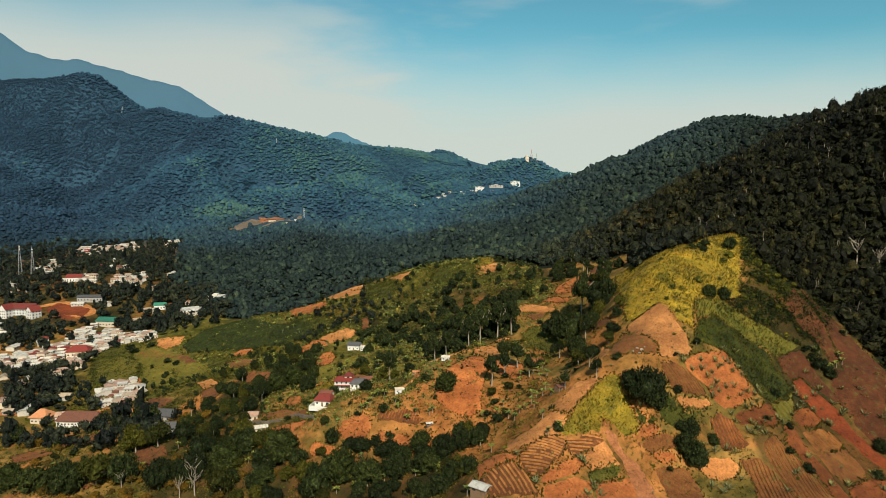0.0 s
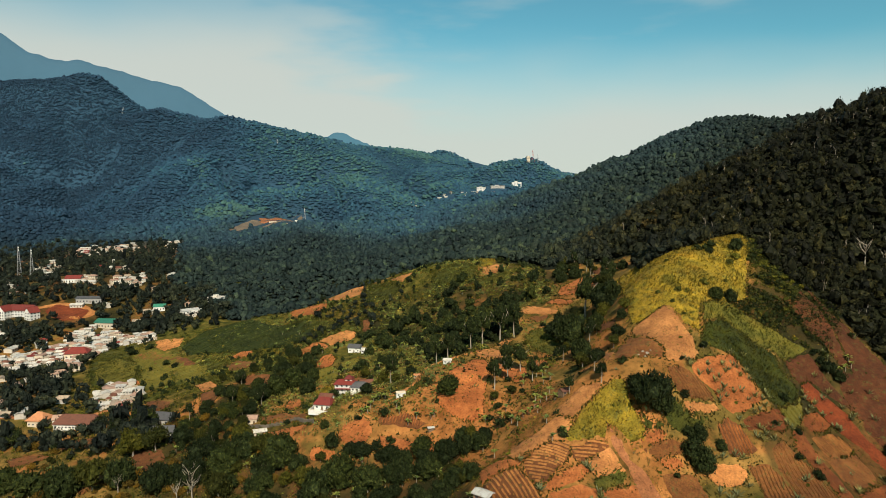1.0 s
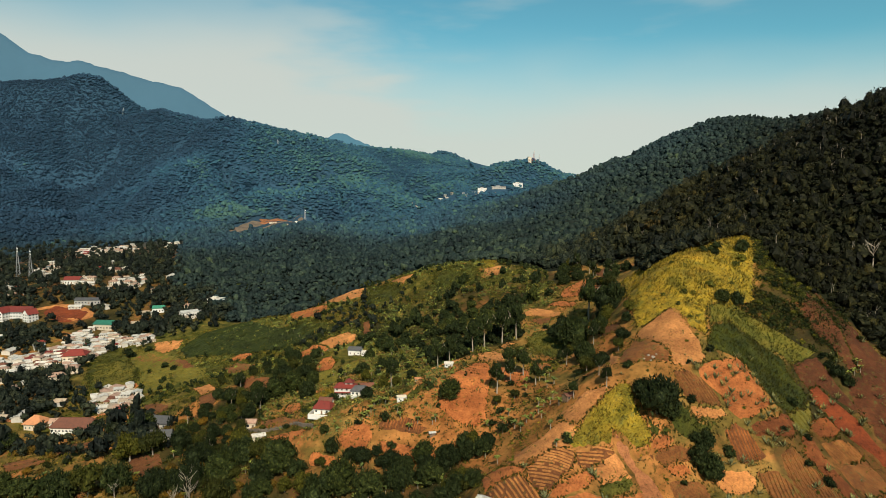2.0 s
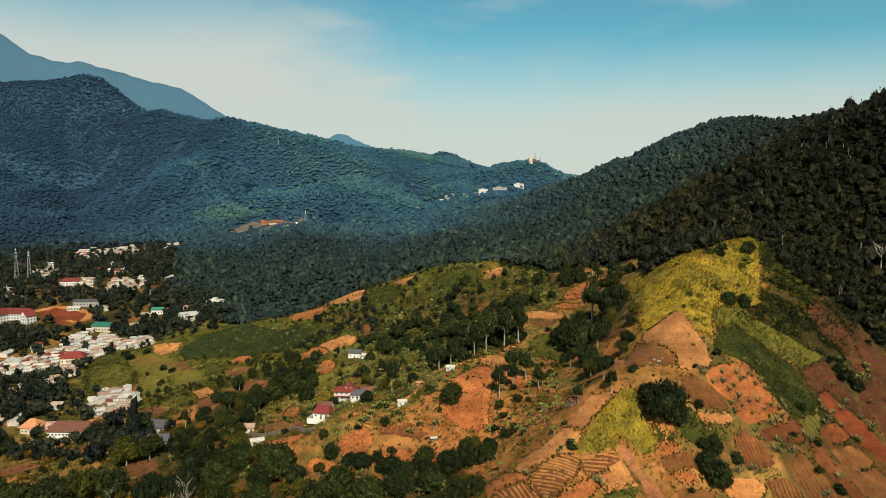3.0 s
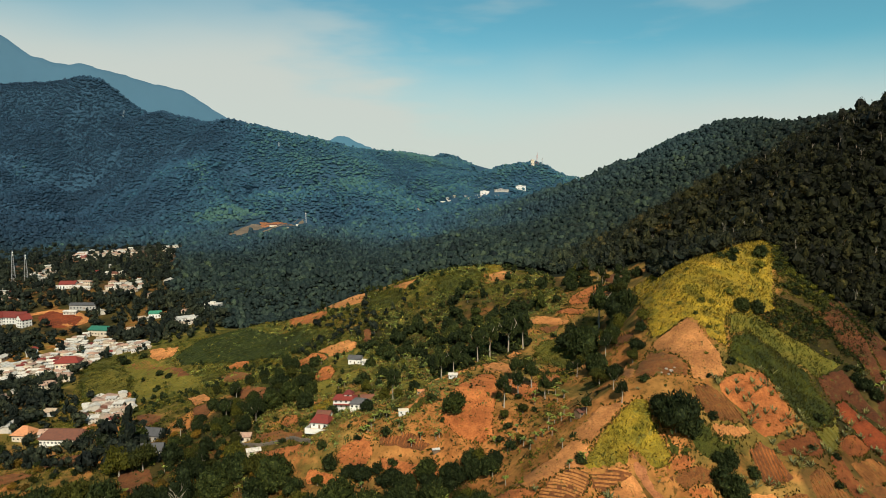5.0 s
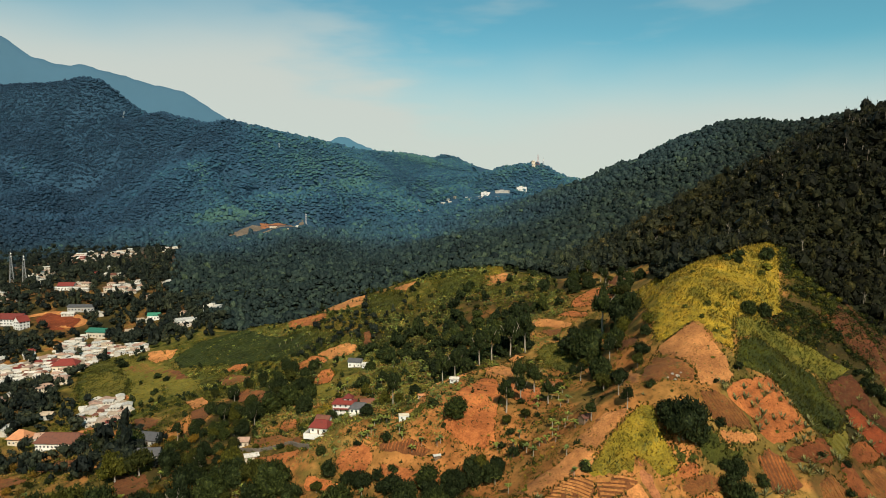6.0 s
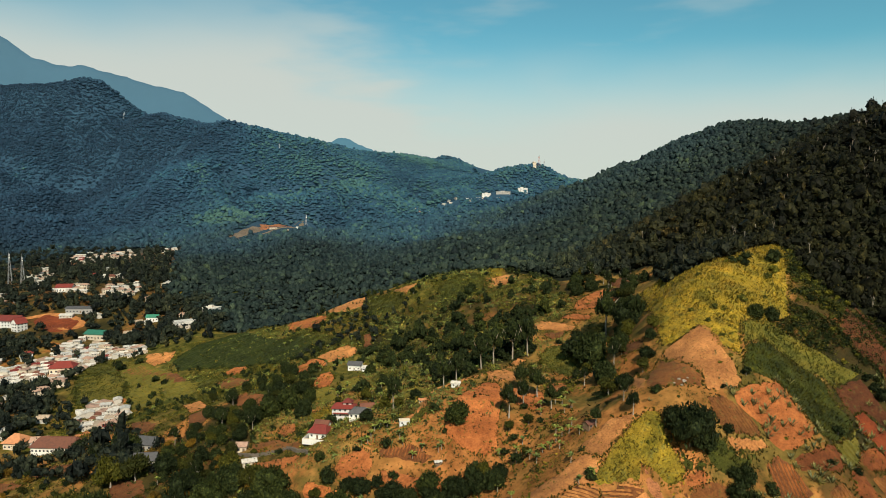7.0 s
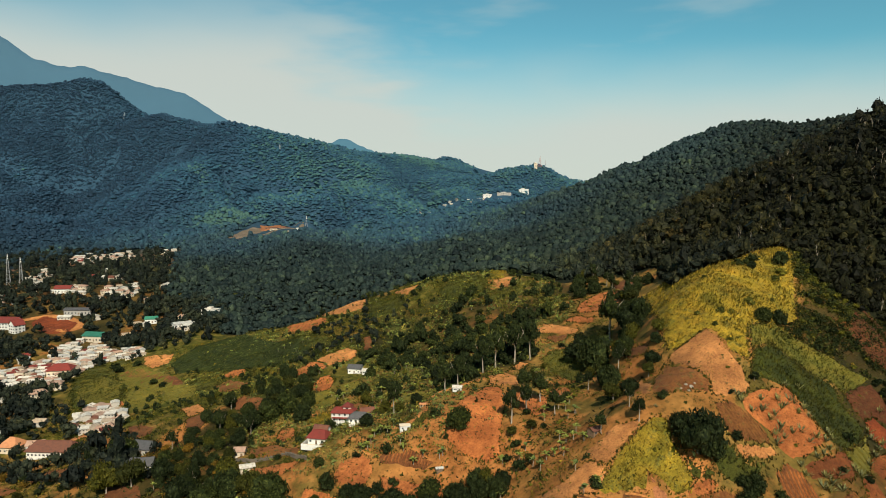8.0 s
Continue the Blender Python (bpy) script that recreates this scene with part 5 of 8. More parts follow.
# pale green stands; the last three stand in for grass on the crest
BAMBOO = [(-494, 1528, 26), (-470, 1500, 16), (-135, 1622, 30), (-160, 1600, 18), (-355, 1255, 50), (-320, 1290, 34), (-390, 1240, 30), (-599, 1140, 22), (-590, 1110, 18), (-980, 1700, 30), (-240, 1480, 20), (-20, 1690, 24), (-40, 2070, 30), (5, 2100, 40), (40, 2130, 30)]


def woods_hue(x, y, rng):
    """Each tree's tint and haze share: groves at three scales, paler stands of bamboo, leaf blued with distance for
    haze.
    """
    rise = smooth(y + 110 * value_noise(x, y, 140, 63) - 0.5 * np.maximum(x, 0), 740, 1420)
    # broad grove patches also stand in for lit and shaded relief
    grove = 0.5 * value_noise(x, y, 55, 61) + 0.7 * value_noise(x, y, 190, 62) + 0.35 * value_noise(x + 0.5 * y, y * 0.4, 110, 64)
    # light of the far slopes painted in: brighter east, darker western foot
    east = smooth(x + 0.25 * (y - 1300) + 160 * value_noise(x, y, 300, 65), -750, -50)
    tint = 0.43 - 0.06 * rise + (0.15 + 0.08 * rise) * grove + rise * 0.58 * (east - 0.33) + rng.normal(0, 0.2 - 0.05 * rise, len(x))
    tint = tint - 0.22 * smooth(-x, 430, 700) * (1 - smooth(y, 1150, 1600))
    for bx, by, r in BAMBOO:
        tint = tint + 0.5 * smooth(-np.hypot(x - bx, (y - by) * 0.6), -r * 1.2, -r * 0.3) * (rng.random(len(x)) < 0.7)
    # near eastern slope turns browner; its shade is painted as a falling tint
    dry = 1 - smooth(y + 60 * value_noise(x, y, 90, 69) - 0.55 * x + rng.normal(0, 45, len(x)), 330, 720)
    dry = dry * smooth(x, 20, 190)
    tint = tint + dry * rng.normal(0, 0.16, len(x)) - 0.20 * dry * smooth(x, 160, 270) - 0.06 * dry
    return np.clip(tint, 0, 1), rise, dry


def forest(name, label, box, gap, lumps, level, leaves, radius, high, material, where, seed, leaf=0.2, core=True, crumple=0.24, squat=1.0, sunk=0.0, uneven=0.3):
    """Woods as one joined mesh: crowns of several kinds, each turned, sized and tinted by itself."""
    rng = np.random.default_rng(seed)
    kinds = [crown(rng, lumps, level, leaves, 1.0, rng.uniform(0.7, 1.3), leaf, crumple, core) for _ in range(12)]
    x0, x1, y0, y1 = box
    gx, gy = np.meshgrid(np.arange(x0, x1, gap), np.arange(y0, y1, gap))
    x = gx.ravel() + rng.uniform(-0.6, 0.6, gx.size) * gap
    y = gy.ravel() + rng.uniform(-0.6, 0.6, gx.size) * gap
    ok = (forest_mask(x, y) > 0.5) & where(x, y)
    x, y = x[ok], y[ok]
    z = ground_at(x, y)
    grove = 0.6 * value_noise(x, y, 60, 61) + 0.9 * value_noise(x, y, 190, 62)
    tint, rise, dry = woods_hue(x, y, rng)
    pick = rng.integers(0, len(kinds), len(x))
    vs, fs, ts, us, ds, n = [], [], [], [], [], 0
    for k, (v, f) in enumerate(kinds):
        at = pick == k
        m = int(at.sum())
        if not m:
            continue
        a = rng.uniform(0, 6.283, m)
        r = radius * np.exp(np.clip(rng.normal(0, uneven, m), -0.6, 0.62)) * (1 + 0.12 * grove[at])
        h = r * rng.uniform(0.95, 1.6, m) * squat
        c, s = (np.cos(a) * r)[:, None], (np.sin(a) * r)[:, None]
        lift = z[at] - sunk + high * rng.uniform(-0.1, 0.45, m)
        p = np.stack([v[:, 0] * c - v[:, 1] * s + x[at][:, None], v[:, 0] * s + v[:, 1] * c + y[at][:, None], v[:, 2] * h[:, None] + lift[:, None]], 2)
        vs.append(p.reshape(-1, 3))
        fs.append((f[None] + (np.arange(m) * len(v))[:, None, None] + n).reshape(-1, 3))
        ts.append(np.repeat(tint[at], len(v)))
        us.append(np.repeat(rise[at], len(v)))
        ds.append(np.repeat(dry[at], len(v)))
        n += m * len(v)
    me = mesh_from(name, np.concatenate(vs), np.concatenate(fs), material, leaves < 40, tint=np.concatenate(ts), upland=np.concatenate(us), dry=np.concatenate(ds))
    return tagged(new(name, me), label, "forest", kind="stuff")


def pale_stems(count, seed):
    """Slender bare stems that stand out of the hillside canopy, one joined mesh."""
    rng = np.random.default_rng(seed)
    vs, fs = [], []
    x, y = rng.uniform(150, 330, count * 3), rng.uniform(290, 520, count * 3)
    ok = (forest_mask(x, y) > 0.5) & (y > 190 + 0.55 * x)
    for px, py in list(zip(x[ok], y[ok]))[:count]:
        z = float(ground_at(px, py))
        high, lean = rng.uniform(5, 9.5), rng.normal(0, 0.5, 2)
        v, f = limb([(px, py, z), (px + lean[0] * 0.5, py + lean[1] * 0.5, z + high * 0.6), (px + lean[0], py + lean[1], z + high)], [0.085, 0.065, 0.035], 4)
        fs += [tuple(i + len(vs) for i in q) for q in f]
        vs += v
        for _ in range(2):
            a, b = rng.uniform(0, 6.28), rng.uniform(0.8, 1.8)
            v, f = limb([(px + lean[0] * 0.7, py + lean[1] * 0.7, z + high * 0.7), (px + lean[0] + math.cos(a) * b, py + lean[1] + math.sin(a) * b, z + high + rng.uniform(0, 1))], [0.05, 0.025], 3)
            fs += [tuple(i + len(vs) for i in q) for q in f]
            vs += v
    me = bpy.data.meshes.new("pale_stems")
    me.from_pydata(vs, [], fs)
    me.materials.append(BARK)
    return tagged(new("forest_stem", me), "slender pale bare stems in the hillside forest", "forest", kind="stuff")


# ---- buildings ----


def paint(name, colour, stain, rough=0.85):
    m = Mat(name, rough)
    c = m.mix(m.span(m.noise(1.2, 5, 0.65), 0.5, 0.8, 0, 0.6), colour, stain)
    c = m.mix(1.0, c, m.mix(m.random(), (0.82, 0.82, 0.82), (1.1, 1.06, 1.0)), "MULTIPLY")
    c = m.mix(1.0, c, (0.84, 0.84, 0.84), "MULTIPLY")
    m.bump(m.noise(0.25, 4), 0.03, 0.5)
    return m.colour(c)


def roofing(name, colour, stain, rib=0.35, rough=0.7):
    """Tiles or tin: ribs down the slope, stains and faded sheets."""
    m = Mat(name, rough)
    wave = m.node("ShaderNodeTexWave", Scale=1.0 / rib / 3.14, Distortion=0.6, Detail=1.0)
    m.link(m.place, wave.inputs["Vector"])
    c = m.mix(m.span(m.noise(1.6, 5, 0.65), 0.4, 0.75, 0, 0.75), colour, stain)
    c = m.mix(m.span(wave.outputs["Fac"], 0, 1, 0.0, 0.35), c, m.mix(1.0, c, (0.6, 0.6, 0.6), "MULTIPLY"))
    c = m.mix(1.0, c, m.mix(m.random(), (0.72, 0.74, 0.76), (1.12, 1.08, 1.02)), "MULTIPLY")
    c = m.mix(1.0, c, (0.80, 0.80, 0.80), "MULTIPLY")
    m.bump(wave.outputs["Fac"], 0.05, 0.7)
    return m.colour(c)


WHITE = paint("white_plaster", (0.80, 0.78, 0.72), (0.52, 0.47, 0.38))
DULL = paint("weathered_limewash", (0.56, 0.51, 0.43), (0.30, 0.25, 0.19))
CREAM = paint("cream_plaster", (0.66, 0.56, 0.42), (0.42, 0.33, 0.23))
GREY = paint("grey_plaster", (0.42, 0.40, 0.36), (0.25, 0.22, 0.18))
WOOD = paint("weathered_wood", (0.20, 0.13, 0.08), (0.09, 0.06, 0.04))
STONE = paint("dark_masonry", (0.16, 0.13, 0.10), (0.07, 0.06, 0.045))
STEEL = paint("galvanised_steel", (0.34, 0.35, 0.36), (0.20, 0.18, 0.16), 0.5)
RED_PAINT = paint("red_and_white_paint", (0.50, 0.10, 0.06), (0.35, 0.09, 0.06), 0.5)
RED_TILE = roofing("red_tiles", (0.25, 0.042, 0.030), (0.15, 0.04, 0.03))
BROWN_TILE = roofing("brown_red_tiles", (0.22, 0.085, 0.05), (0.12, 0.055, 0.04))
ORANGE_TILE = roofing("orange_tiles", (0.62, 0.27, 0.12), (0.40, 0.17, 0.09))
PALE_TILE = roofing("faded_pinkish_tiles", (0.50, 0.32, 0.23), (0.29, 0.17, 0.12))
TIN = roofing("pale_tin", (0.74, 0.70, 0.62), (0.36, 0.28, 0.21), 0.5, 0.55)
TAN_ROOF = roofing("tan_cement_tiles", (0.50, 0.39, 0.28), (0.27, 0.19, 0.13))
DARK_ROOF = roofing("grey_slate_tiles", (0.13, 0.125, 0.125), (0.08, 0.075, 0.07))
GREEN_ROOF = roofing("green_sheet_roof", (0.05, 0.24, 0.15), (0.05, 0.16, 0.11), 0.5, 0.5)
GLASS = Mat("dark_window_glass", 0.12)
GLASS.b.inputs["Specular IOR Level"].default_value = 0.6
GLASS = GLASS.colour((0.03, 0.035, 0.04))


def solid(name, boxes, material, soft=0.0):
    """One mesh of boxes (x0, x1, y0, y1, z0, z1), with softened edges."""
    bm = bmesh.new()
    for x0, x1, y0, y1, z0, z1 in boxes:
        m = Matrix.Translation(((x0 + x1) / 2, (y0 + y1) / 2, (z0 + z1) / 2)) @ Matrix.Diagonal((x1 - x0, y1 - y0, z1 - z0, 1))
        bmesh.ops.create_cube(bm, size=1, matrix=m)
    if soft:
        bmesh.ops.bevel(bm, geom=bm.edges[:], offset=soft, segments=1, affect="EDGES")
    me = bpy.data.meshes.new(name)
    bm.to_mesh(me)
    bm.free()
    me.materials.append(material)
    return me


def roof_mesh(w, d, z, rise, over, hip, material):
    """A pitched roof with thickness; its ridge runs along x. hip: how far the ridge ends draw in."""
    bm = bmesh.new()
    x, y, t = w / 2 + over, d / 2 + over, 0.22
    drop = rise * over / (d / 2 + over)
    top = []
    for lift in (0.0, t):
        a = [bm.verts.new(p) for p in ((-x, -y, z - drop + lift), (x, -y, z - drop + lift), (x, y, z - drop + lift), (-x, y, z - drop + lift))]
        r = [bm.verts.new((-x + hip, 0, z + rise + lift)), bm.verts.new((x - hip, 0, z + rise + lift))]
        top.append((a, r))
    (a, r), (b, s) = top
    for q, e, flip in ((a, r, True), (b, s, False)):
        for f in ((q[0], q[1], e[1], e[0]), (q[2], q[3], e[0], e[1]), (q[1], q[2], e[1]), (q[3], q[0], e[0])):
            if not hip and len(f) == 3:
                continue
            bm.faces.new(f[::-1] if flip else f)
    ring_a = [a[0], a[1]] + ([] if hip else [r[1]]) + [a[2], a[3]] + ([] if hip else [r[0]])
    ring_b = [b[0], b[1]] + ([] if hip else [s[1]]) + [b[2], b[3]] + ([] if hip else [s[0]])
    n = len(ring_a)
    for i in range(n):
        j = (i + 1) % n
        bm.faces.new((ring_a[i], ring_a[j], ring_b[j], ring_b[i]))
    m = Matrix.Translation((0, 0, z + rise + t + 0.04)) @ Matrix.Diagonal((2 * (x - hip) + 0.1, 0.35, 0.14, 1))
    bmesh.ops.create_cube(bm, size=1, matrix=m)
    me = bpy.data.meshes.new("roof")
    bm.to_mesh(me)
    bm.free()
    me.materials.append(material)
    return me


def wall_mesh(w, d, h, rise, gable, material, base=-2.2):
    bm = bmesh.new()
    x, y = w / 2, d / 2
    lo = [bm.verts.new(p) for p in ((-x, -y, base), (x, -y, base), (x, y, base), (-x, y, base))]
    hi = [bm.verts.new(p) for p in ((-x, -y, h), (x, -y, h), (x, y, h), (-x, y, h))]
    for i in range(4):
        j = (i + 1) % 4
        bm.faces.new((lo[i], lo[j], hi[j], hi[i]))
    bm.faces.new(hi)
    if gable:
        e = [bm.verts.new((-x, 0, h + rise)), bm.verts.new((x, 0, h + rise))]
        bm.faces.new((hi[1], hi[2], e[1]))
        bm.faces.new((hi[3], hi[0], e[0]))
    me = bpy.data.meshes.new("wall")
    bm.to_mesh(me)
    bm.free()
    me.materials.append(material)
    return me


def opening(name, x, z, w, h, side, half, parent, deep=False):
    """A window or door set in the wall: frame round a dark pane. side: 0 front, 1 right, 2 back, 3 left."""
    t = 0.09
    if name == "door":
        me = solid("door", [(-w / 2, w / 2, -0.06, 0.05, 0, h)], WOOD, 0.02)
    else:
        me = solid("window", [(-w / 2, w / 2, -0.05, 0.04, 0, h)], GLASS) if not deep else solid("window", [(-w / 2, -w / 2 + t, -0.07, 0.05, 0, h), (w / 2 - t, w / 2, -0.07, 0.05, 0, h), (-w / 2, w / 2, -0.09, 0.05, -0.02, t), (-w / 2, w / 2, -0.07, 0.05, h - t, h)], WHITE)
    ob = part(name, me, parent)
    ob.matrix_local = pose(0, 0, 0, 0, 0, 90 * side) @ pose(x, -half, z)
    if deep and name == "window":
        part("pane", solid("pane", [(-w / 2 + t, w / 2 - t, -0.02, 0.04, t, h - t)], GLASS), ob)
    return ob


def house(name, label, category, w, d, h, rise, wall, roof, hip=0.0, over=0.6, storeys=1, bays=2, deep=False, group="village houses"):
    """A house at the origin: wall, roof, door, windows; its front faces -y."""
    thing = base_of(name, 0, 0, 0, label=label, category=category, group=group)
    part("wall", wall_mesh(w, d, h, rise, hip == 0, wall), thing)
    part("roof", roof_mesh(w, d, h, rise, over, hip, roof), thing)
    step = h / storeys
    for s in range(storeys):
        for k in range(bays):
            x = (k + 0.5) / bays * w - w / 2
            if s == 0 and k == bays // 2:
                opening("door", x, 0, 1.0, 2.05, 0, d / 2, thing)
            else:
                opening("window", x, s * step + 0.95, 1.3, 1.25, 0, d / 2, thing, deep)
        opening("window", 0, s * step + 0.95, 1.2, 1.2, 1, w / 2, thing, deep)
        if deep:
            opening("window", 0, s * step + 0.95, 1.2, 1.2, 3, w / 2, thing, deep)
    return thing


def stand(thing, x, y, turn, sink=0.0, room=None):
    """Sets a thing on the ground, on the higher side of its footing."""
    z = float(ground_at(x, y))
    thing.matrix_world = pose(x, y, z - sink, 0, 0, turn)
    HOUSE_SPOTS.append((x, y, room or 6.0))
    return thing


VILLAGE = [
    house("house", "small limewashed house under a pale tin roof", "house", 8, 7, 3.2, 1.5, DULL, TIN, bays=3),
    house("house", "cream house with a tan cement-tile roof", "house", 9, 7, 3.4, 1.8, CREAM, TAN_ROOF, bays=3),
    house("house", "limewashed house with a faded pinkish tile roof", "house", 10, 8, 3.4, 2.0, DULL, PALE_TILE, hip=3.0, bays=3),
    house("house", "two-storey limewashed house with a tin roof", "house", 9, 8, 6.2, 1.3, DULL, TIN, storeys=2, bays=3),
    house("house", "grey house with a tan roof", "house", 7, 6, 3.0, 1.5, GREY, TAN_ROOF, bays=2),
    house("house", "cream house with a brown-red tile roof", "house", 9, 8, 3.4, 2.0, CREAM, BROWN_TILE, hip=2.5, bays=3),
    house("house", "two-storey cream house with faded tiles", "house", 10, 8, 6.0, 1.8, CREAM, PALE_TILE, storeys=2, hip=2.5, bays=3),
    house("house", "long limewashed house under a tin roof", "house", 13, 7, 3.2, 1.5, DULL, TIN, bays=4),
    house("house", "limewashed house with a red tile roof", "house", 9, 7, 3.4, 1.9, DULL, RED_TILE, bays=3),
]
VILLAGE_USED = set()


def clear_between(x, y, room):
    """Room for a house: clear of the large ones, and not on top of a neighbour."""
    return all((x - hx) ** 2 + (y - hy) ** 2 > (hr * hr if hr > 4.5 else room * room) for hx, hy, hr in HOUSE_SPOTS)


def hamlet(ring, gap, weights, seed, most=400, scale=1.0, turn=15):
    """Houses packed over a plan polygon, roughly in rows."""
    rng = random.Random(seed)
    xs, ys = [p[0] for p in ring], [p[1] for p in ring]
    made = 0
    y = min(ys) + gap * 0.3
    while y < max(ys):
        x = min(xs) + gap * 0.3
        while x < max(xs):
            px, py = x + rng.uniform(-0.22, 0.22) * gap, y + rng.uniform(-0.22, 0.22) * gap
            if in_poly(np.array([px]), np.array([py]), ring)[0] and made < most and rng.random() < 0.92 and clear_between(px, py, gap * 0.62):
                first = rng.choices(VILLAGE, weights)[0]
                thing = copy_thing(first, Matrix()) if first.name in VILLAGE_USED else first
                VILLAGE_USED.add(first.name)
                stand(thing, px, py, turn + rng.choice((0, 0, 90)) + rng.uniform(-24, 24), 0.2, 4.3)
                s = scale * rng.uniform(0.85, 1.12)
                thing.matrix_world = thing.matrix_world @ Matrix.Diagonal((s, s, s * 0.85, 1))
                made += 1
            x += gap
        y += gap


PALE = (9, 3, 4, 5, 3, 1.4, 2, 4, 1.0)


# single buildings


def tower_block(name, label, x, y, turn, w, d, h, storeys, bays, wall, roof, rise=0.0, hip=0.0, category="building"):
    """A larger building: flat parapet roof or pitched, rows of windows on every side."""
    thing = base_of(name, 0, 0, 0, label=label, category=category)
    part("wall", wall_mesh(w, d, h, rise, rise > 0 and hip == 0, wall, -5), thing)
    if rise:
        part("roof", roof_mesh(w, d, h, rise, 0.7, hip, roof), thing)
    else:
        part("roof", solid("roof", [(-w / 2 - 0.3, w / 2 + 0.3, -d / 2 - 0.3, d / 2 + 0.3, h, h + 0.35), (-w * 0.2, w * 0.1, -d * 0.2, d * 0.2, h + 0.3, h + 2.2)], roof, 0.04), thing)
    for s in range(storeys):
        for k in range(bays):
            opening("window", (k + 0.5) / bays * w - w / 2, s * h / storeys + 0.9, 1.5, 1.5, 0, d / 2, thing, True)
        n = max(1, round(bays * d / w))
        for k in range(n):
            opening("window", (k + 0.5) / n * d - d / 2, s * h / storeys + 0.9, 1.5, 1.5, 1, w / 2, thing, True)
    return stand(thing, x, y, turn, 0.0, max(w, d) * 0.6)


def villa():
    """The two-storey white house with red tiles, a stepped upper roof and a porch."""
    thing = house("villa", "two-storey white villa with a stepped red tile roof", "house", 12, 8, 5.6, 1.8, WHITE, RED_TILE, 2.6, 0.8, 2, 4, True, "")
    tower = part("upper_storey", wall_mesh(4.6, 4.6, 8.2, 1.6, False, WHITE, 5.0), thing, "small white upper room")
    tower.matrix_local = pose(2.2, 0.8, 0)
    part("upper_roof", roof_mesh(4.6, 4.6, 8.2, 1.7, 0.6, 2.4, RED_TILE), tower)
    opening("window", 0, 6.6, 1.6, 1.1, 0, 2.3, tower, True)
    part("porch_roof", solid("porch_roof", [(-5.5, 5.5, -5.8, -3.9, 2.8, 3.0)], RED_TILE, 0.03), thing)
    for x in (-5.2, -1.7, 1.7, 5.2):
        part("porch_post", solid("porch_post", [(x - 0.13, x + 0.13, -5.6, -5.34, -1.5, 2.8)], WHITE, 0.02), thing)
    return thing


def walled_house():
    """A low house of deep red tiles behind a white yard wall."""
    thing = house("walled_house", "white house with deep red roof and yard wall", "house", 9, 8, 3.4, 2.6, WHITE, RED_TILE, 2.2, 0.8, 1, 3, True, "")
    wing = part("wing", wall_mesh(7, 6, 3.2, 2.0, True, WHITE), thing)
    wing.matrix_local = pose(-1.5, 7.2, 0.6)
    part("wing_roof", roof_mesh(7, 6, 3.2, 2.0, 0.6, 0, BROWN_TILE), wing)
    for box in ((-7, 7, -6.5, -6.25, -2.4, 0.45), (-7.2, -6.95, -6.4, 3, -2.4, 0.45), (6.95, 7.2, -6.4, 3, -2.4, 0.45)):
        part("yard_wall", solid("yard_wall", [box], WHITE, 0.04), thing)
    part("terrace", solid("terrace", [(-6.9, 6.9, -6.2, -4.1, -2.4, -0.05)], CREAM, 0.03), thing, "pale paved terrace")
    return thing


def hotel():
    """The hotel: a long white wing and a gabled front wing under steep red roofs."""
    thing = base_of("hotel", 0, 0, 0, label="white hotel wings with steep red gabled roofs", category="hotel")
    for name, w, d, h, rise, x, y, turn, bays in (("main_wing", 30, 11, 11, 5.5, -8, 8, -8, 8), ("front_wing", 12, 11, 10, 5.5, 9, -4, 62, 3), ("end_wing", 12, 11, 11, 6, -26, 2, 70, 3)):
        wing = part(name, wall_mesh(w, d, h, rise, True, WHITE, -6), thing)
        wing.matrix_local = pose(x, y, 0, 0, 0, turn)
        part("roof", roof_mesh(w, d, h, rise, 0.8, 0, RED_TILE), wing)
        for s in range(3):
            for k in range(bays):
                opening("window", (k + 0.5) / bays * w - w / 2, s * 3.4 + 1.0, 1.6, 1.7, 0, d / 2, wing)
            for k in range(3):
                for side in (1, 3):
                    opening("window", (k - 1) * 3.2, s * 3.4 + 1.0, 1.5, 1.7, side, w / 2, wing)
    return thing


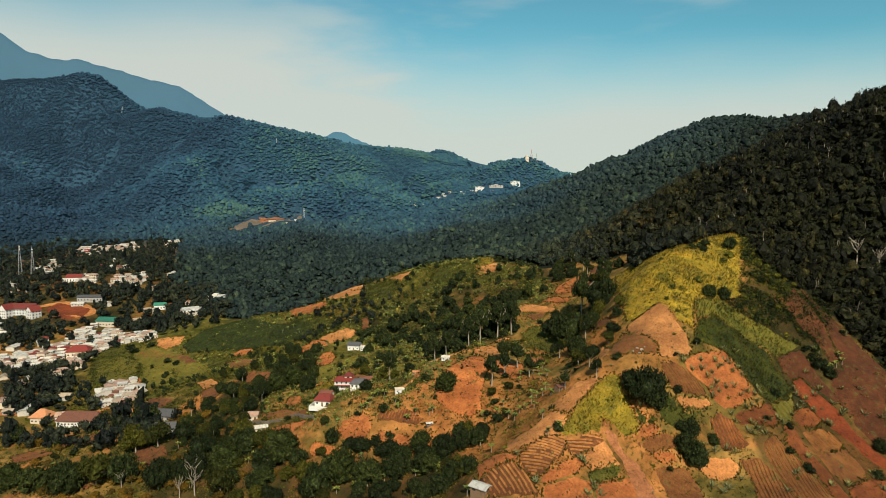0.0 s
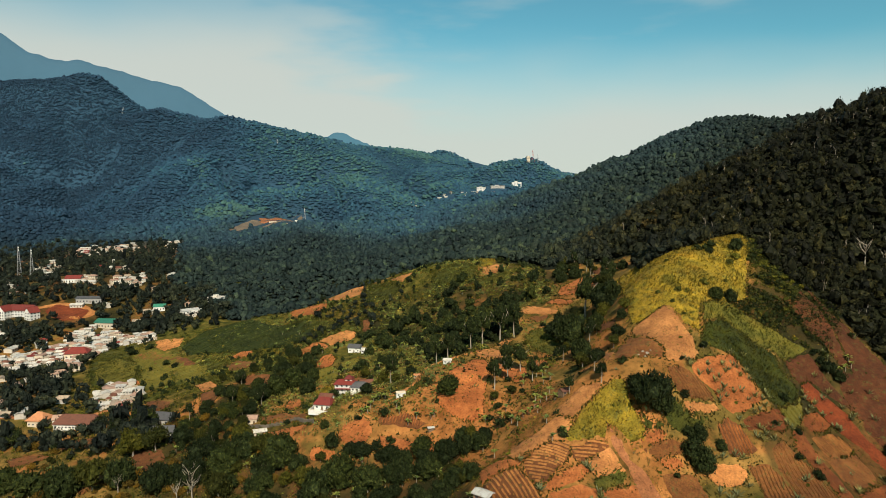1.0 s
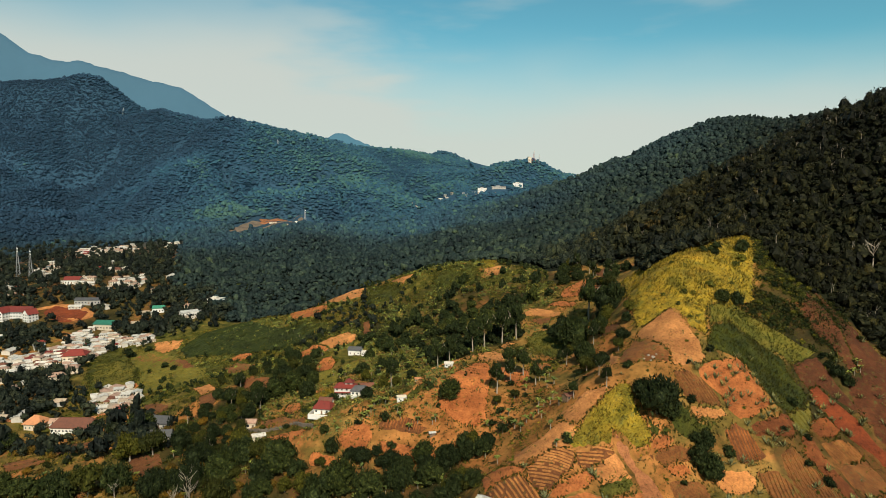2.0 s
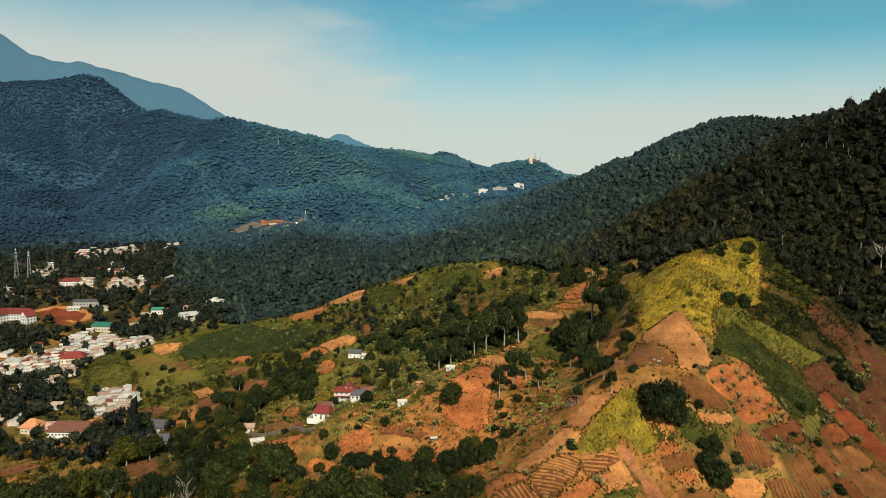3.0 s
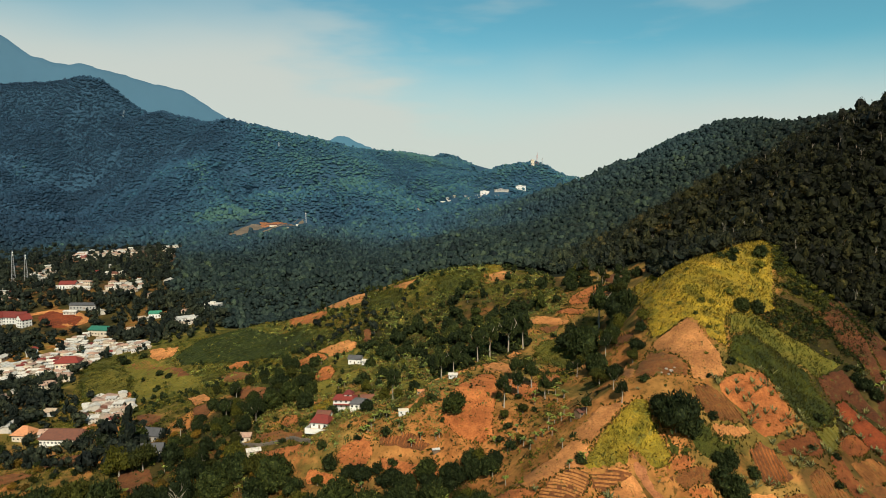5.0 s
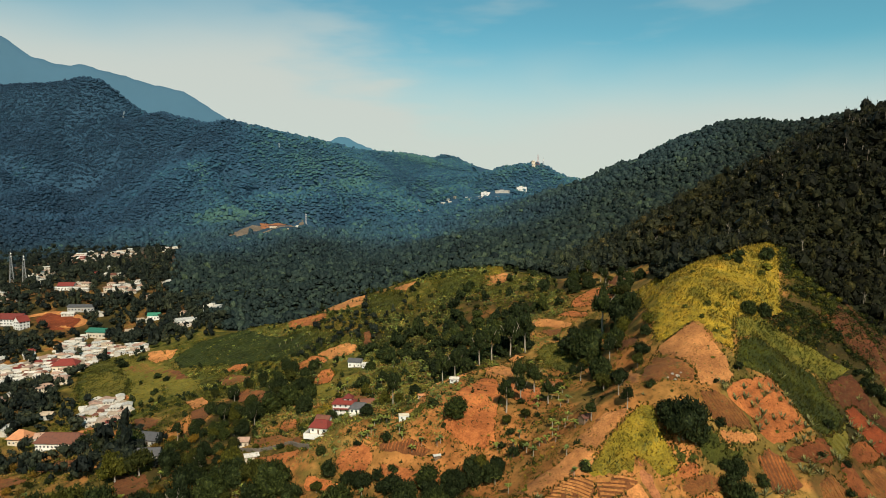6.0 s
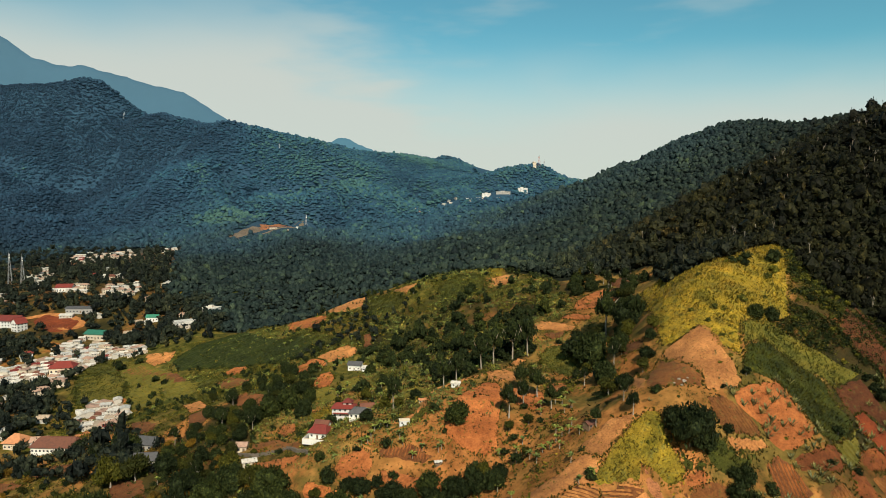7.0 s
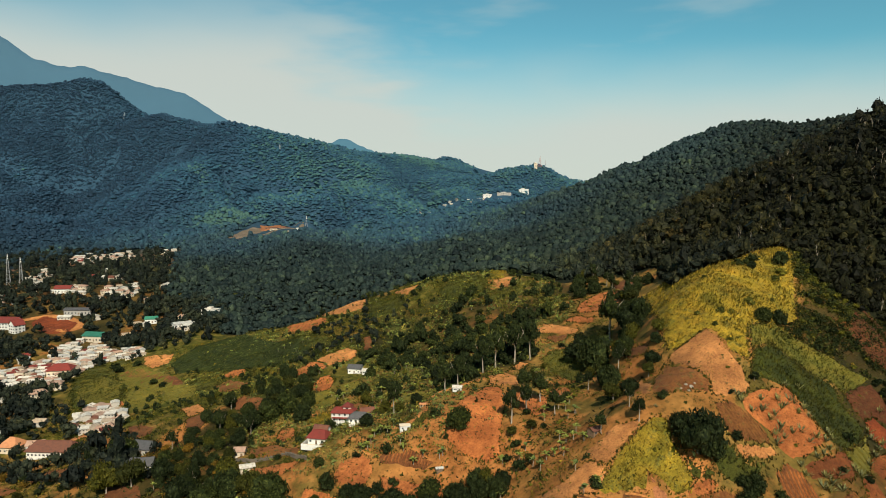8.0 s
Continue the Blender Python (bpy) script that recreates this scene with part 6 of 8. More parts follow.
def lattice_mast(label, x, y, high, foot, material):
    """A steel lattice mast: four legs, rungs and crossed braces, a rod and dishes on top."""
    thing = base_of("radio_mast", 0, 0, 0, label=label, category="mast", group="radio masts")
    bays = max(5, int(high / 4.5))
    half = lambda k: (foot * (1 - k / bays) + 0.7 * k / bays) / 2
    for sx, sy in ((-1, -1), (1, -1), (1, 1), (-1, 1)):
        v, f = limb([(sx * half(0), sy * half(0), -1), (sx * half(bays), sy * half(bays), high)], [0.17, 0.12], 5)
        part("leg", mesh_from("leg", v, f, material), thing)
    for k in range(bays):
        a, b, z0, z1 = half(k), half(k + 1), high * k / bays, high * (k + 1) / bays
        for (ax, ay), (bx, by) in (((-1, -1), (1, -1)), ((1, -1), (1, 1)), ((1, 1), (-1, 1)), ((-1, 1), (-1, -1))):
            v, f = limb([(ax * a, ay * a, z0), (bx * b, by * b, z1)], [0.07, 0.07], 4)
            part("brace", mesh_from("brace", v, f, material), thing)
            v, f = limb([(ax * b, ay * b, z1), (bx * b, by * b, z1)], [0.07, 0.07], 4)
            part("rung", mesh_from("rung", v, f, material), thing)
    v, f = limb([(0, 0, high - 0.5), (0, 0, high + 3.5)], [0.08, 0.03], 5)
    part("rod", mesh_from("rod", v, f, material), thing)
    for k in range(2):
        v, f = limb([(0.5, -0.6, high - 2 - 3 * k), (0.5, -0.9, high - 2 - 3 * k)], [0.7, 0.65], 12)
        f.append(tuple(range(12, 24)))
        me = bpy.data.meshes.new("dish")
        me.from_pydata(v, [], f)
        me.materials.append(WHITE)
        part("dish", me, thing)
    return stand(thing, x, y, 20, 0.0, 4)


def ribbon(name, label, category, material, wide, *line, lift=0.45):
    """A track or lane laid along the ground."""
    pts = [Vector(p) for p in line]
    dense = []
    for i in range(len(pts) - 1):
        p0, p1, p2, p3 = pts[max(i - 1, 0)], pts[i], pts[i + 1], pts[min(i + 2, len(pts) - 1)]
        n = max(2, int((p2 - p1).length / 2.5))
        for k in range(n):
            t = k / n
            dense.append(0.5 * (2 * p1 + (p2 - p0) * t + (2 * p0 - 5 * p1 + 4 * p2 - p3) * t * t + (3 * p1 - p0 - 3 * p2 + p3) * t**3))
    dense.append(pts[-1])
    vs = []
    for i, p in enumerate(dense):
        way = (dense[min(i + 1, len(dense) - 1)] - dense[max(i - 1, 0)]).normalized()
        side = Vector((-way.y, way.x)) * wide / 2
        for s, h in ((-1.25, -0.3), (-0.9, lift), (0, lift + 0.04), (0.9, lift), (1.25, -0.3)):
            q = p + side * (s + random.uniform(-0.08, 0.08))
            vs.append((q.x, q.y, float(ground_at(q.x, q.y)) + h))
    me = mesh_from(name, vs, grid_faces(len(dense), 5), material, True)
    return tagged(new(name, me), label, category, kind="structure")


def retaining_wall(label, high, *line):
    """A masonry wall along the slope, in courses of long stones with a coping."""
    pts = [Vector(p) for p in line]
    thing = base_of("retaining_wall", pts[0].x, pts[0].y, 0, label=label, category="wall")
    for a, b in zip(pts, pts[1:]):
        n = max(1, int((b - a).length / 2.2))
        for k in range(n):
            p, q = a.lerp(b, k / n), a.lerp(b, (k + 1) / n)
            m, turn = (p + q) / 2, math.degrees(math.atan2(q.y - p.y, q.x - p.x))
            ln = (q - p).length / 2
            z = min(float(ground_at(p.x, p.y)), float(ground_at(q.x, q.y)))
            ob = part("wall_block", solid("wall_block", [(-ln, ln, -0.3, 0.3, -0.8, high), (-ln - 0.03, ln + 0.03, -0.36, 0.36, high, high + 0.16)], STONE, 0.03), thing)
            ob.matrix_world = pose(m.x, m.y, z, 0, 0, turn)
            ob.matrix_parent_inverse = Matrix()
            ob.matrix_local = thing.matrix_world.inverted() @ pose(m.x, m.y, z, 0, 0, turn)
    return thing


stand(villa(), -37.8, 351, -6, -1.6, 9).scale = (0.86, 0.86, 0.86)
stand(house("cottage", "white cottage with a grey hipped roof", "house", 10.5, 7, 3.2, 2.2, WHITE, DARK_ROOF, 2.8, 0.7, 1, 4, True), -27.5, 323, -10, -0.6, 7).scale = (0.8, 0.8, 0.8)
stand(house("cottage", "brown-roofed outbuilding beside the white villa", "house", 8, 6, 3.4, 2.0, CREAM, BROWN_TILE, 0, 0.5, 1, 2, True), -26.5, 350, 12, 0.1, 5).scale = (0.8, 0.8, 0.8)
stand(walled_house(), -44.2, 316, -14, 0.0, 10).scale = (0.85, 0.85, 0.85)
stand(house("cottage", "white farmhouse with a dark grey roof", "house", 11, 8, 4.4, 2.2, WHITE, DARK_ROOF, 0, 0.8, 1, 3, True), -40, 432, -12, 0.2, 7).scale = (0.72, 0.72, 0.72)
stand(house("cottage", "low white annex with a flat-pitched tin roof", "house", 8, 6, 3.2, 0.9, WHITE, TIN, 0, 0.4, 1, 3, True), -32.5, 428, -12, 0.2, 5).scale = (0.72, 0.72, 0.72)
stand(house("shed", "small white shed with an open tin roof", "shed", 6.5, 4.5, 3.0, 1.0, WHITE, TIN, 0, 0.5, 1, 2, True, ""), 15.8, 331, -8, 0.1, 4).scale = (0.62, 0.62, 0.62)
stand(house("shed", "white block shed at the end of the lane", "shed", 7.0, 5, 3.0, 0.4, WHITE, CREAM, 0, 0.2, 1, 2, True, ""), -7.4, 308, 8, 0.1, 5).scale = (0.62, 0.62, 0.62)
stand(house("hut", "field hut with a bright tin roof", "hut", 6.0, 4.2, 2.3, 0.8, WOOD, TIN, 0, 0.6, 1, 2, False, ""), 22.5, 216.5, -40, 0.2, 4)
stand(house("long_hall", "long hall with a brown-red hipped tile roof", "building", 27, 11, 4.2, 4.0, WHITE, BROWN_TILE, 4.0, 1.0, 1, 12, True, ""), -214, 421, -4, 0.2, 14)
stand(house("house", "house with a bright orange hipped tile roof", "house", 11, 10, 4.4, 3.8, CREAM, ORANGE_TILE, 4.6, 0.9, 1, 4, True), -244, 431, -8, 0.2, 7)
stand(house("house", "white house half hidden behind the long hall", "house", 9, 7, 3.6, 1.8, WHITE, PALE_TILE, 0, 0.6, 1, 3), -231, 432, 10, 0.2, 6)
stand(house("house", "dark-roofed timber house among trees", "house", 10, 8, 3.6, 2.6, GREY, DARK_ROOF, 0, 0.8, 1, 3), -146, 383, -14, 0.2, 6)
stand(house("house", "dark-roofed timber house below a dirt yard", "house", 10, 7, 3.4, 2.4, GREY, DARK_ROOF, 0, 0.8, 1, 3), -137, 358, 6, 0.2, 6)
stand(hotel(), -384, 662, 0, 1.5, 26).scale = (0.82, 0.82, 0.82)
stand(house("hall", "hall with a bright green sheet roof", "hall", 19, 13, 5, 2.6, CREAM, GREEN_ROOF, 0, 0.8, 1, 6, False, ""), -301, 652, -10, 0.2, 10)
stand(house("hall", "small hall with a green sheet roof", "hall", 11, 9, 4, 2.0, WHITE, GREEN_ROOF, 0, 0.6, 1, 4, False, ""), -262, 682, 10, 0.2, 7)
tower_block("white_block", "white two-storey block above the valley road", -197, 658, -15, 14, 10, 8, 2, 5, WHITE, TIN)
stand(house("long_shed", "long low shed with a tin roof", "shed", 26, 8, 3.4, 1.4, WHITE, TIN, 0, 0.6, 1, 8, False, ""), -212, 638, 38, 0.2, 10)
stand(house("house", "house with a large dark red roof", "house", 17, 13, 4.5, 3.6, CREAM, RED_TILE, 4.5, 0.8, 1, 5), -283, 558, 10, 0.2, 9)
stand(house("house", "house with a bright red roof in the upper village", "house", 16, 10, 4.5, 3.0, WHITE, RED_TILE, 0, 0.8, 1, 5), -384, 756, 5, 0.2, 9)
stand(house("shop_row", "long pale shop row by the excavation", "building", 26, 9, 4.5, 1.6, GREY, DARK_ROOF, 0, 0.8, 1, 8, False, ""), -340, 700, 0, 0.2, 12)
tower_block("pass_hotel", "large white hotel on the mountain pass", 166, 1657, -12, 22, 14, 12, 3, 6, WHITE, TIN)
tower_block("pass_hotel", "lower white terrace building on the pass", 205, 1640, -8, 34, 12, 5, 2, 8, GREY, TIN)
tower_block("pass_building", "white building on the pass road", 70, 1545, 20, 24, 12, 7, 2, 6, WHITE, TIN)
tower_block("pass_building", "bright white villa block on the pass", 45, 1500, -10, 22, 14, 9, 2, 6, WHITE, TIN)
tower_block("ridge_building", "white building near the ridge forest", 254, 1655, 0, 24, 12, 8, 2, 6, WHITE, TIN)
tower_block("ridge_building", "pale concrete block beside the hilltop mast", 300, 1752, 0, 9, 9, 15, 4, 3, CREAM, TIN)
stand(house("works_shed", "pale shed on the cleared red ground", "shed", 24, 10, 5, 2, WHITE, TIN, 0, 0.6, 1, 6, False, ""), -205, 1175, -10, 0.2, 12).scale = (0.62, 0.62, 0.62)
stand(house("works_shed", "brown-roofed shed on the cleared ground", "shed", 20, 10, 4.5, 2.4, CREAM, BROWN_TILE, 0, 0.6, 1, 6, False, ""), -245, 1145, 12, 0.2, 12).scale = (0.62, 0.62, 0.62)
stand(house("works_shed", "low shed by the clearing's edge", "shed", 18, 9, 4.2, 2.0, GREY, TAN_ROOF, 0, 0.6, 1, 5, False, ""), -222, 1130, 5, 0.2, 12).scale = (0.62, 0.62, 0.62)
stand(house("hut", "rusty-roofed hut at the field edge", "hut", 6.5, 5, 2.5, 1.3, WOOD, BROWN_TILE, 0, 0.5, 1, 2, False, ""), 58.3, 256, 30, 0.1, 4).scale = (0.62, 0.62, 0.62)
stand(house("hut", "small orange-roofed hut by the lane", "hut", 5.5, 4, 2.4, 1.1, CREAM, ORANGE_TILE, 0, 0.5, 1, 2, False, ""), 0.2, 325, 0, 0.1, 4).scale = (0.5, 0.5, 0.5)
stand(house("hut", "low pale hut with flat tin sheets", "hut", 8, 6, 2.4, 0.7, CREAM, TIN, 0, 0.6, 1, 2, False, ""), -78, 327, 20, 0.1, 5).scale = (0.75, 0.75, 0.75)
stand(house("hut", "tiny pinkish hut at the wall's end", "hut", 5, 4.5, 3.0, 1.2, CREAM, PALE_TILE, 0, 0.5, 1, 2, False, ""), -86, 345, 0, 0.1, 4)
stand(house("hut", "field shelter with a tin sheet roof", "hut", 4.5, 3, 1.9, 0.5, WOOD, TIN, 0, 0.4, 1, 2, False, ""), 6.3, 284, 10, 0.1, 3).scale = (0.6, 0.6, 0.6)
lattice_mast("grey steel lattice mast behind the village", -489, 832, 38, 4.5, STEEL)
lattice_mast("grey steel lattice mast with a dish", -467, 820, 36, 4.5, STEEL)
lattice_mast("red and white mast on the forested hilltop", 313, 1756, 30, 7, RED_PAINT)
lattice_mast("slim white mast on the forested hilltop", 326, 1752, 24, 4, STEEL)
lattice_mast("steel mast by the cleared red ground", -198, 1190, 26, 4, STEEL)
retaining_wall("low dark masonry wall curving below the house", 1.6, (-86, 338), (-78, 332), (-68, 328), (-60, 322), (-54, 313), (-48, 306))
ribbon("lane", "pale dirt lane climbing past the sheds", "road", SOILS["tan_dry"], 3.2, (-14, 312), (-6, 311), (0, 318), (2, 328), (6, 336), (14, 336), (26, 338), (38, 346))
ribbon("lane", "pale village lane between the houses", "road", SOILS["clay_pink"], 4.0, (-300, 440), (-260, 440), (-225, 436), (-205, 447), (-198, 470))
ribbon("lane", "bright clay haul road round the excavation", "road", SOILS["tan_dry"], 6.5, (-392, 690), (-372, 697), (-345, 690), (-328, 676), (-332, 664), (-345, 658))
ribbon("valley_road", "pale road along the valley forest edge", "road", SOILS["pale_earth"], 5.0, (-330, 985), (-300, 1040), (-270, 1085), (-235, 1150), (-190, 1200))

# no houses here: gaps kept free of trees to fit the camera's view
HOUSE_SPOTS += [(-214, 405, 13), (-226, 408, 10), (-203, 407, 10), (-244, 416, 9), (-37, 340, 8), (-38, 332, 7), (-26, 312, 7), (-46, 303, 9), (-29, 312, 6), (-41, 420, 8), (14, 322, 5), (-8, 300, 6), (-380, 640, 14), (-360, 640, 12), (-302, 640, 9)]


# ---- far peaks, beyond the reach of the ground's detail ----


def peak_backdrop(name, label, y, crest, colour):
    """A far mountain as a relief rising behind the ridges, pale with distance."""
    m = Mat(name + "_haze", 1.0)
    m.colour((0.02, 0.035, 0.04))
    # the haze is painted as a blue glow of the relief itself
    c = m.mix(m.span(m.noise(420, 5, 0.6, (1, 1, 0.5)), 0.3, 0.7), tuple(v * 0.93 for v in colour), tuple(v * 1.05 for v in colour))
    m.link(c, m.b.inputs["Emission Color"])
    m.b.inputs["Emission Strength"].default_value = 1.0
    xs = np.linspace(crest[0][0], crest[-1][0], 160)
    top = np.interp(xs, [p[0] for p in crest], [p[1] for p in crest])
    top = top + 7 * value_noise(xs, xs * 0, 60, 71) + 3.5 * value_noise(xs, xs * 0, 22, 72)
    vs = []
    for x, h in zip(xs, top):
        for k in np.linspace(0, 1, 24):
            vs.append((x, y - 900 * (1 - k) + 60 * float(value_noise(x, k * 900, 160, 73)) * (1 - k), h * (0.1 + 0.9 * k ** 1.2) - 150 * (1 - k)))
        vs.append((x, y + 700, -200))
    me = mesh_from(name, vs, grid_faces(len(xs), 25), m.m, True)
    return tagged(new(name, me), label, "mountain", kind="structure")


PEAK = [(-4905, 2161), (-3803, 1547), (-3030, 1386), (-2627, 1157), (-2459, 1032), (-2285, 984), (-2161, 989), (-2021, 962), (-1898, 923), (-1757, 874), (-1686, 861), (-1543, 836), (-1402, 758), (-1224, 640), (-1081, 549), (-791, 403)]
SUMMIT = [(-553, 369), (-467, 423), (-409, 449), (-372, 455), (-338, 443), (-267, 404), (-196, 364), (-95, 304)]
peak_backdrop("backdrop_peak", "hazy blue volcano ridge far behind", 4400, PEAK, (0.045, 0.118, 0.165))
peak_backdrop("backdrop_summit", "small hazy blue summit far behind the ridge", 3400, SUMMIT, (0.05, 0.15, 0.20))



def rock_face(x, y, wide, high):
    """A pale scar of bare rock on the mountain: stacked rough slabs leaning into the slope."""
    thing = base_of("rock_face", x, y, float(ground_at(x, y)), label="bare pale rock scar in the mountain forest", category="rock", group="rock scars")
    rng = np.random.default_rng(int(abs(x)))
    for k in range(4):
        v, f = ICO[1]
        p = v * (1 + rng.normal(0, 0.18, (len(v), 1))) * np.array([wide * rng.uniform(0.3, 0.5), 2.5, high * 0.3])
        part("slab", mesh_from("slab", p + np.array([rng.uniform(-0.2, 0.2) * wide, k * 1.2, high * (0.15 + 0.25 * k)]), f, ROCK), thing)


ROCK = Mat("weathered_rock", 0.9)
ROCK.bump(ROCK.noise(1.2, 5, 0.7), 0.4)
ROCK = ROCK.colour(ROCK.ramp(ROCK.noise(3, 5, 0.6), [(0.3, (0.10, 0.13, 0.15)), (0.7, (0.24, 0.27, 0.28))]))
rock_face(-859, 2002, 5, 16)
rock_face(-352, 1717, 3.5, 9)


def boulder(x, y, size):
    """One weathered pale stone half sunk in the soil."""
    v, f = ICO[1]
    rng = np.random.default_rng(int(x * 10))
    p = v * (1 + rng.normal(0, 0.14, (len(v), 1))) * np.array([size, size * 0.8, size * 0.65]) + np.array([0, 0, size * 0.35])
    ob = new("boulder", mesh_from("boulder", p, f, PALE_STONE))
    ob.matrix_world = pose(x, y, float(ground_at(x, y)) + 0.2, 0, 0, rng.uniform(0, 360))
    return tagged(ob, "pale weathered boulder on the bare crest", "boulder", "boulders on the spur")


PALE_STONE = Mat("pale_stone", 0.9)
PALE_STONE.bump(PALE_STONE.noise(0.3, 5, 0.7), 0.08)
PALE_STONE = PALE_STONE.colour(PALE_STONE.ramp(PALE_STONE.noise(0.8, 5, 0.6), [(0.3, (0.20, 0.16, 0.12)), (0.7, (0.42, 0.36, 0.28))]))
boulder(89.9, 257.6, 0.60)
boulder(91.3, 256.5, 0.78)
boulder(93.1, 258.0, 0.48)
boulder(87.7, 256.1, 0.42)
boulder(89.9, 255.0, 0.54)

# the village and the hamlets
hamlet([(-327, 626), (-299, 656), (-275, 614), (-230, 592), (-225, 570), (-266, 582), (-269, 547), (-278, 528), (-329, 526), (-355, 568), (-330, 574), (-314, 600)], 5.3, PALE, 1, scale=0.62)
hamlet([(-219, 448), (-229, 472), (-222, 482), (-200, 481), (-189, 456), (-193, 442)], 5.3, PALE, 2, scale=0.62)
hamlet([(-532, 1046), (-432, 1034), (-404, 994), (-434, 962), (-495, 975)], 8.5, PALE, 3, scale=0.8)
hamlet([(-505, 891), (-510, 956), (-467, 885), (-430, 778), (-459, 820)], 9, PALE, 4, scale=0.7)
hamlet([(-415, 795), (-379, 792), (-356, 741), (-394, 754)], 7, PALE, 5, scale=0.75)
hamlet([(-345, 754), (-312, 779), (-298, 736), (-337, 732)], 7.5, PALE, 6, scale=0.75)
hamlet([(-228, 647), (-199, 638), (-189, 624), (-214, 621)], 10, PALE, 7, scale=1.0)
hamlet([(-247, 461), (-237, 472), (-223, 465), (-241, 457)], 10, PALE, 8, scale=1.0)
hamlet([(44, 1608), (84, 1580), (89, 1553), (50, 1589)], 12, PALE, 9, scale=1.0)
hamlet([(110, 1562), (204, 1614), (198, 1511), (126, 1510)], 22, PALE, 10, scale=0.95)
hamlet([(-46, 1408), (26, 1627), (39, 1410), (-40, 1397)], 30, PALE, 11, scale=0.75)
hamlet([(-289, 672), (-261, 682), (-257, 669), (-279, 662)], 11, PALE, 12, scale=1.0)
hamlet([(-349, 596), (-323, 607), (-312, 590), (-337, 587)], 12, PALE, 13, scale=1.0)
hamlet([(-376, 832), (-351, 830), (-340, 802), (-362, 808)], 11, PALE, 14, scale=1.0)
hamlet([(-373, 693), (-339, 695), (-332, 686), (-362, 683)], 12, PALE, 15, scale=1.0)
hamlet([(-287, 456), (-269, 451), (-256, 442), (-272, 438)], 12, PALE, 16, scale=1.0)
hamlet([(-488, 799), (-433, 760), (-420, 738), (-442, 734)], 14, PALE, 17, scale=1.0)
hamlet([(-221, 450), (-203, 456), (-192, 437), (-212, 439)], 10, PALE, 18, scale=1.0)
hamlet([(-381, 1025), (-369, 1040), (-346, 980), (-359, 971)], 13, PALE, 19, scale=1.0)
hamlet([(-380, 640), (-330, 560), (-260, 520), (-250, 460), (-330, 450), (-420, 560)], 21, PALE, 92)
hamlet([(-480, 900), (-360, 930), (-290, 820), (-270, 745), (-200, 668), (-235, 600), (-330, 700), (-420, 690), (-470, 760)], 38, PALE, 91)


def plant_trees():
    """Trees and bushes that stand out by themselves."""
    set_out(BROAD, 87.0, 239.8, 1.45)
    set_out(BROAD, 83.5, 242.8, 0.95)
    set_out(BROAD, 91.1, 239.0, 0.85)
    set_out(BROAD, 101.3, 227.0, 0.94)
    set_out(BROAD, 99.0, 229.9, 0.81)
    set_out(BROAD, 102.8, 234.1, 0.78)
    set_out(BROAD, 99.4, 234.9, 0.45)
    set_out(BUSH, 111.5, 234.0, 1.35)
    set_out(BUSH, 101.8, 244.4, 1.15)
    set_out(BUSH, 140.9, 233.8, 1.05)
    set_out(BUSH, 145.0, 227.7, 1.30)
    set_out(BUSH, 80.6, 253.8, 1.05)
    set_out(BUSH, 52.3, 232.1, 1.10)
    set_out(BUSH, 91.3, 223.8, 0.75)
    set_out(BUSH, 148.8, 258.8, 1.20)
    set_out(BUSH, 117.3, 264.5, 1.20)
    set_out(BUSH, 137.5, 244.8, 0.80)
    set_out(TALL, 71.0, 249.1, 0.62)
    set_out(TALL, 59.7, 253.2, 0.55)
    set_out(TALL, 70.6, 257.9, 0.60)
    set_out(BROAD, 179.0, 277.6, 0.60)
    set_out(BUSH, 177.6, 281.0, 1.20)
    set_out(BROAD, 182.4, 274.7, 0.55)
    set_out(BUSH, 201.1, 296.3, 0.90)
    set_out(BROAD, 187.2, 247.9, 0.60)
    set_out(BUSH, 178.0, 236.2, 1.20)
    set_out(BUSH, 176.7, 284.8, 1.00)
    set_out(BUSH, 147.7, 245.5, 0.80)
    set_out(BUSH, 99.9, 233.2, 0.80)
    set_out(BUSH, 105.6, 257.3, 0.70)
    set_out(BROAD, 14.6, 298.6, 0.98)
    set_out(BUSH, -14.2, 296.5, 1.35)
    set_out(BUSH, -26.6, 297.6, 1.00)
    set_out(BROAD, -37.5, 290.0, 0.67)
    set_out(BUSH, -17.4, 283.0, 1.49)
    set_out(BUSH, -11.2, 283.8, 1.15)
    set_out(BUSH, 9.3, 295.7, 0.71)
    set_out(TALL, 35.3, 294.7, 1.09)
    set_out(TALL, 43.3, 315.6, 0.93)
    set_out(TALL, 42.0, 299.7, 0.88)
    set_out(BUSH, 31.1, 275.5, 1.05)
    set_out(BUSH, 34.4, 266.7, 1.40)
    set_out(TALL, 49.7, 310.0, 1.07)
    set_out(TALL, 53.0, 295.8, 0.80)
    set_out(BROAD, 82.8, 349.3, 1.77)
    set_out(BROAD, 78.4, 362.1, 1.34)
    set_out(BROAD, 76.6, 303.1, 0.99)
    set_out(TALL, 37.3, 366.9, 1.53)
    set_out(TALL, 47.7, 372.3, 1.56)
    set_out(TALL, 29.8, 354.8, 1.22)
    set_out(TALL, 56.7, 377.5, 1.39)
    set_out(TALL, 16.3, 332.8, 1.06)
    set_out(TALL, 10.4, 333.1, 1.06)
    set_out(TALL, 94.2, 361.8, 1.78)
    set_out(BROAD, 100.2, 349.1, 1.43)
    set_out(BROAD, 104.0, 346.6, 1.19)
    set_out(BROAD, 87.0, 317.2, 0.91)
    set_out(BROAD, 90.5, 291.6, 0.67)
    set_out(BUSH, -2.1, 528.1, 1.01)
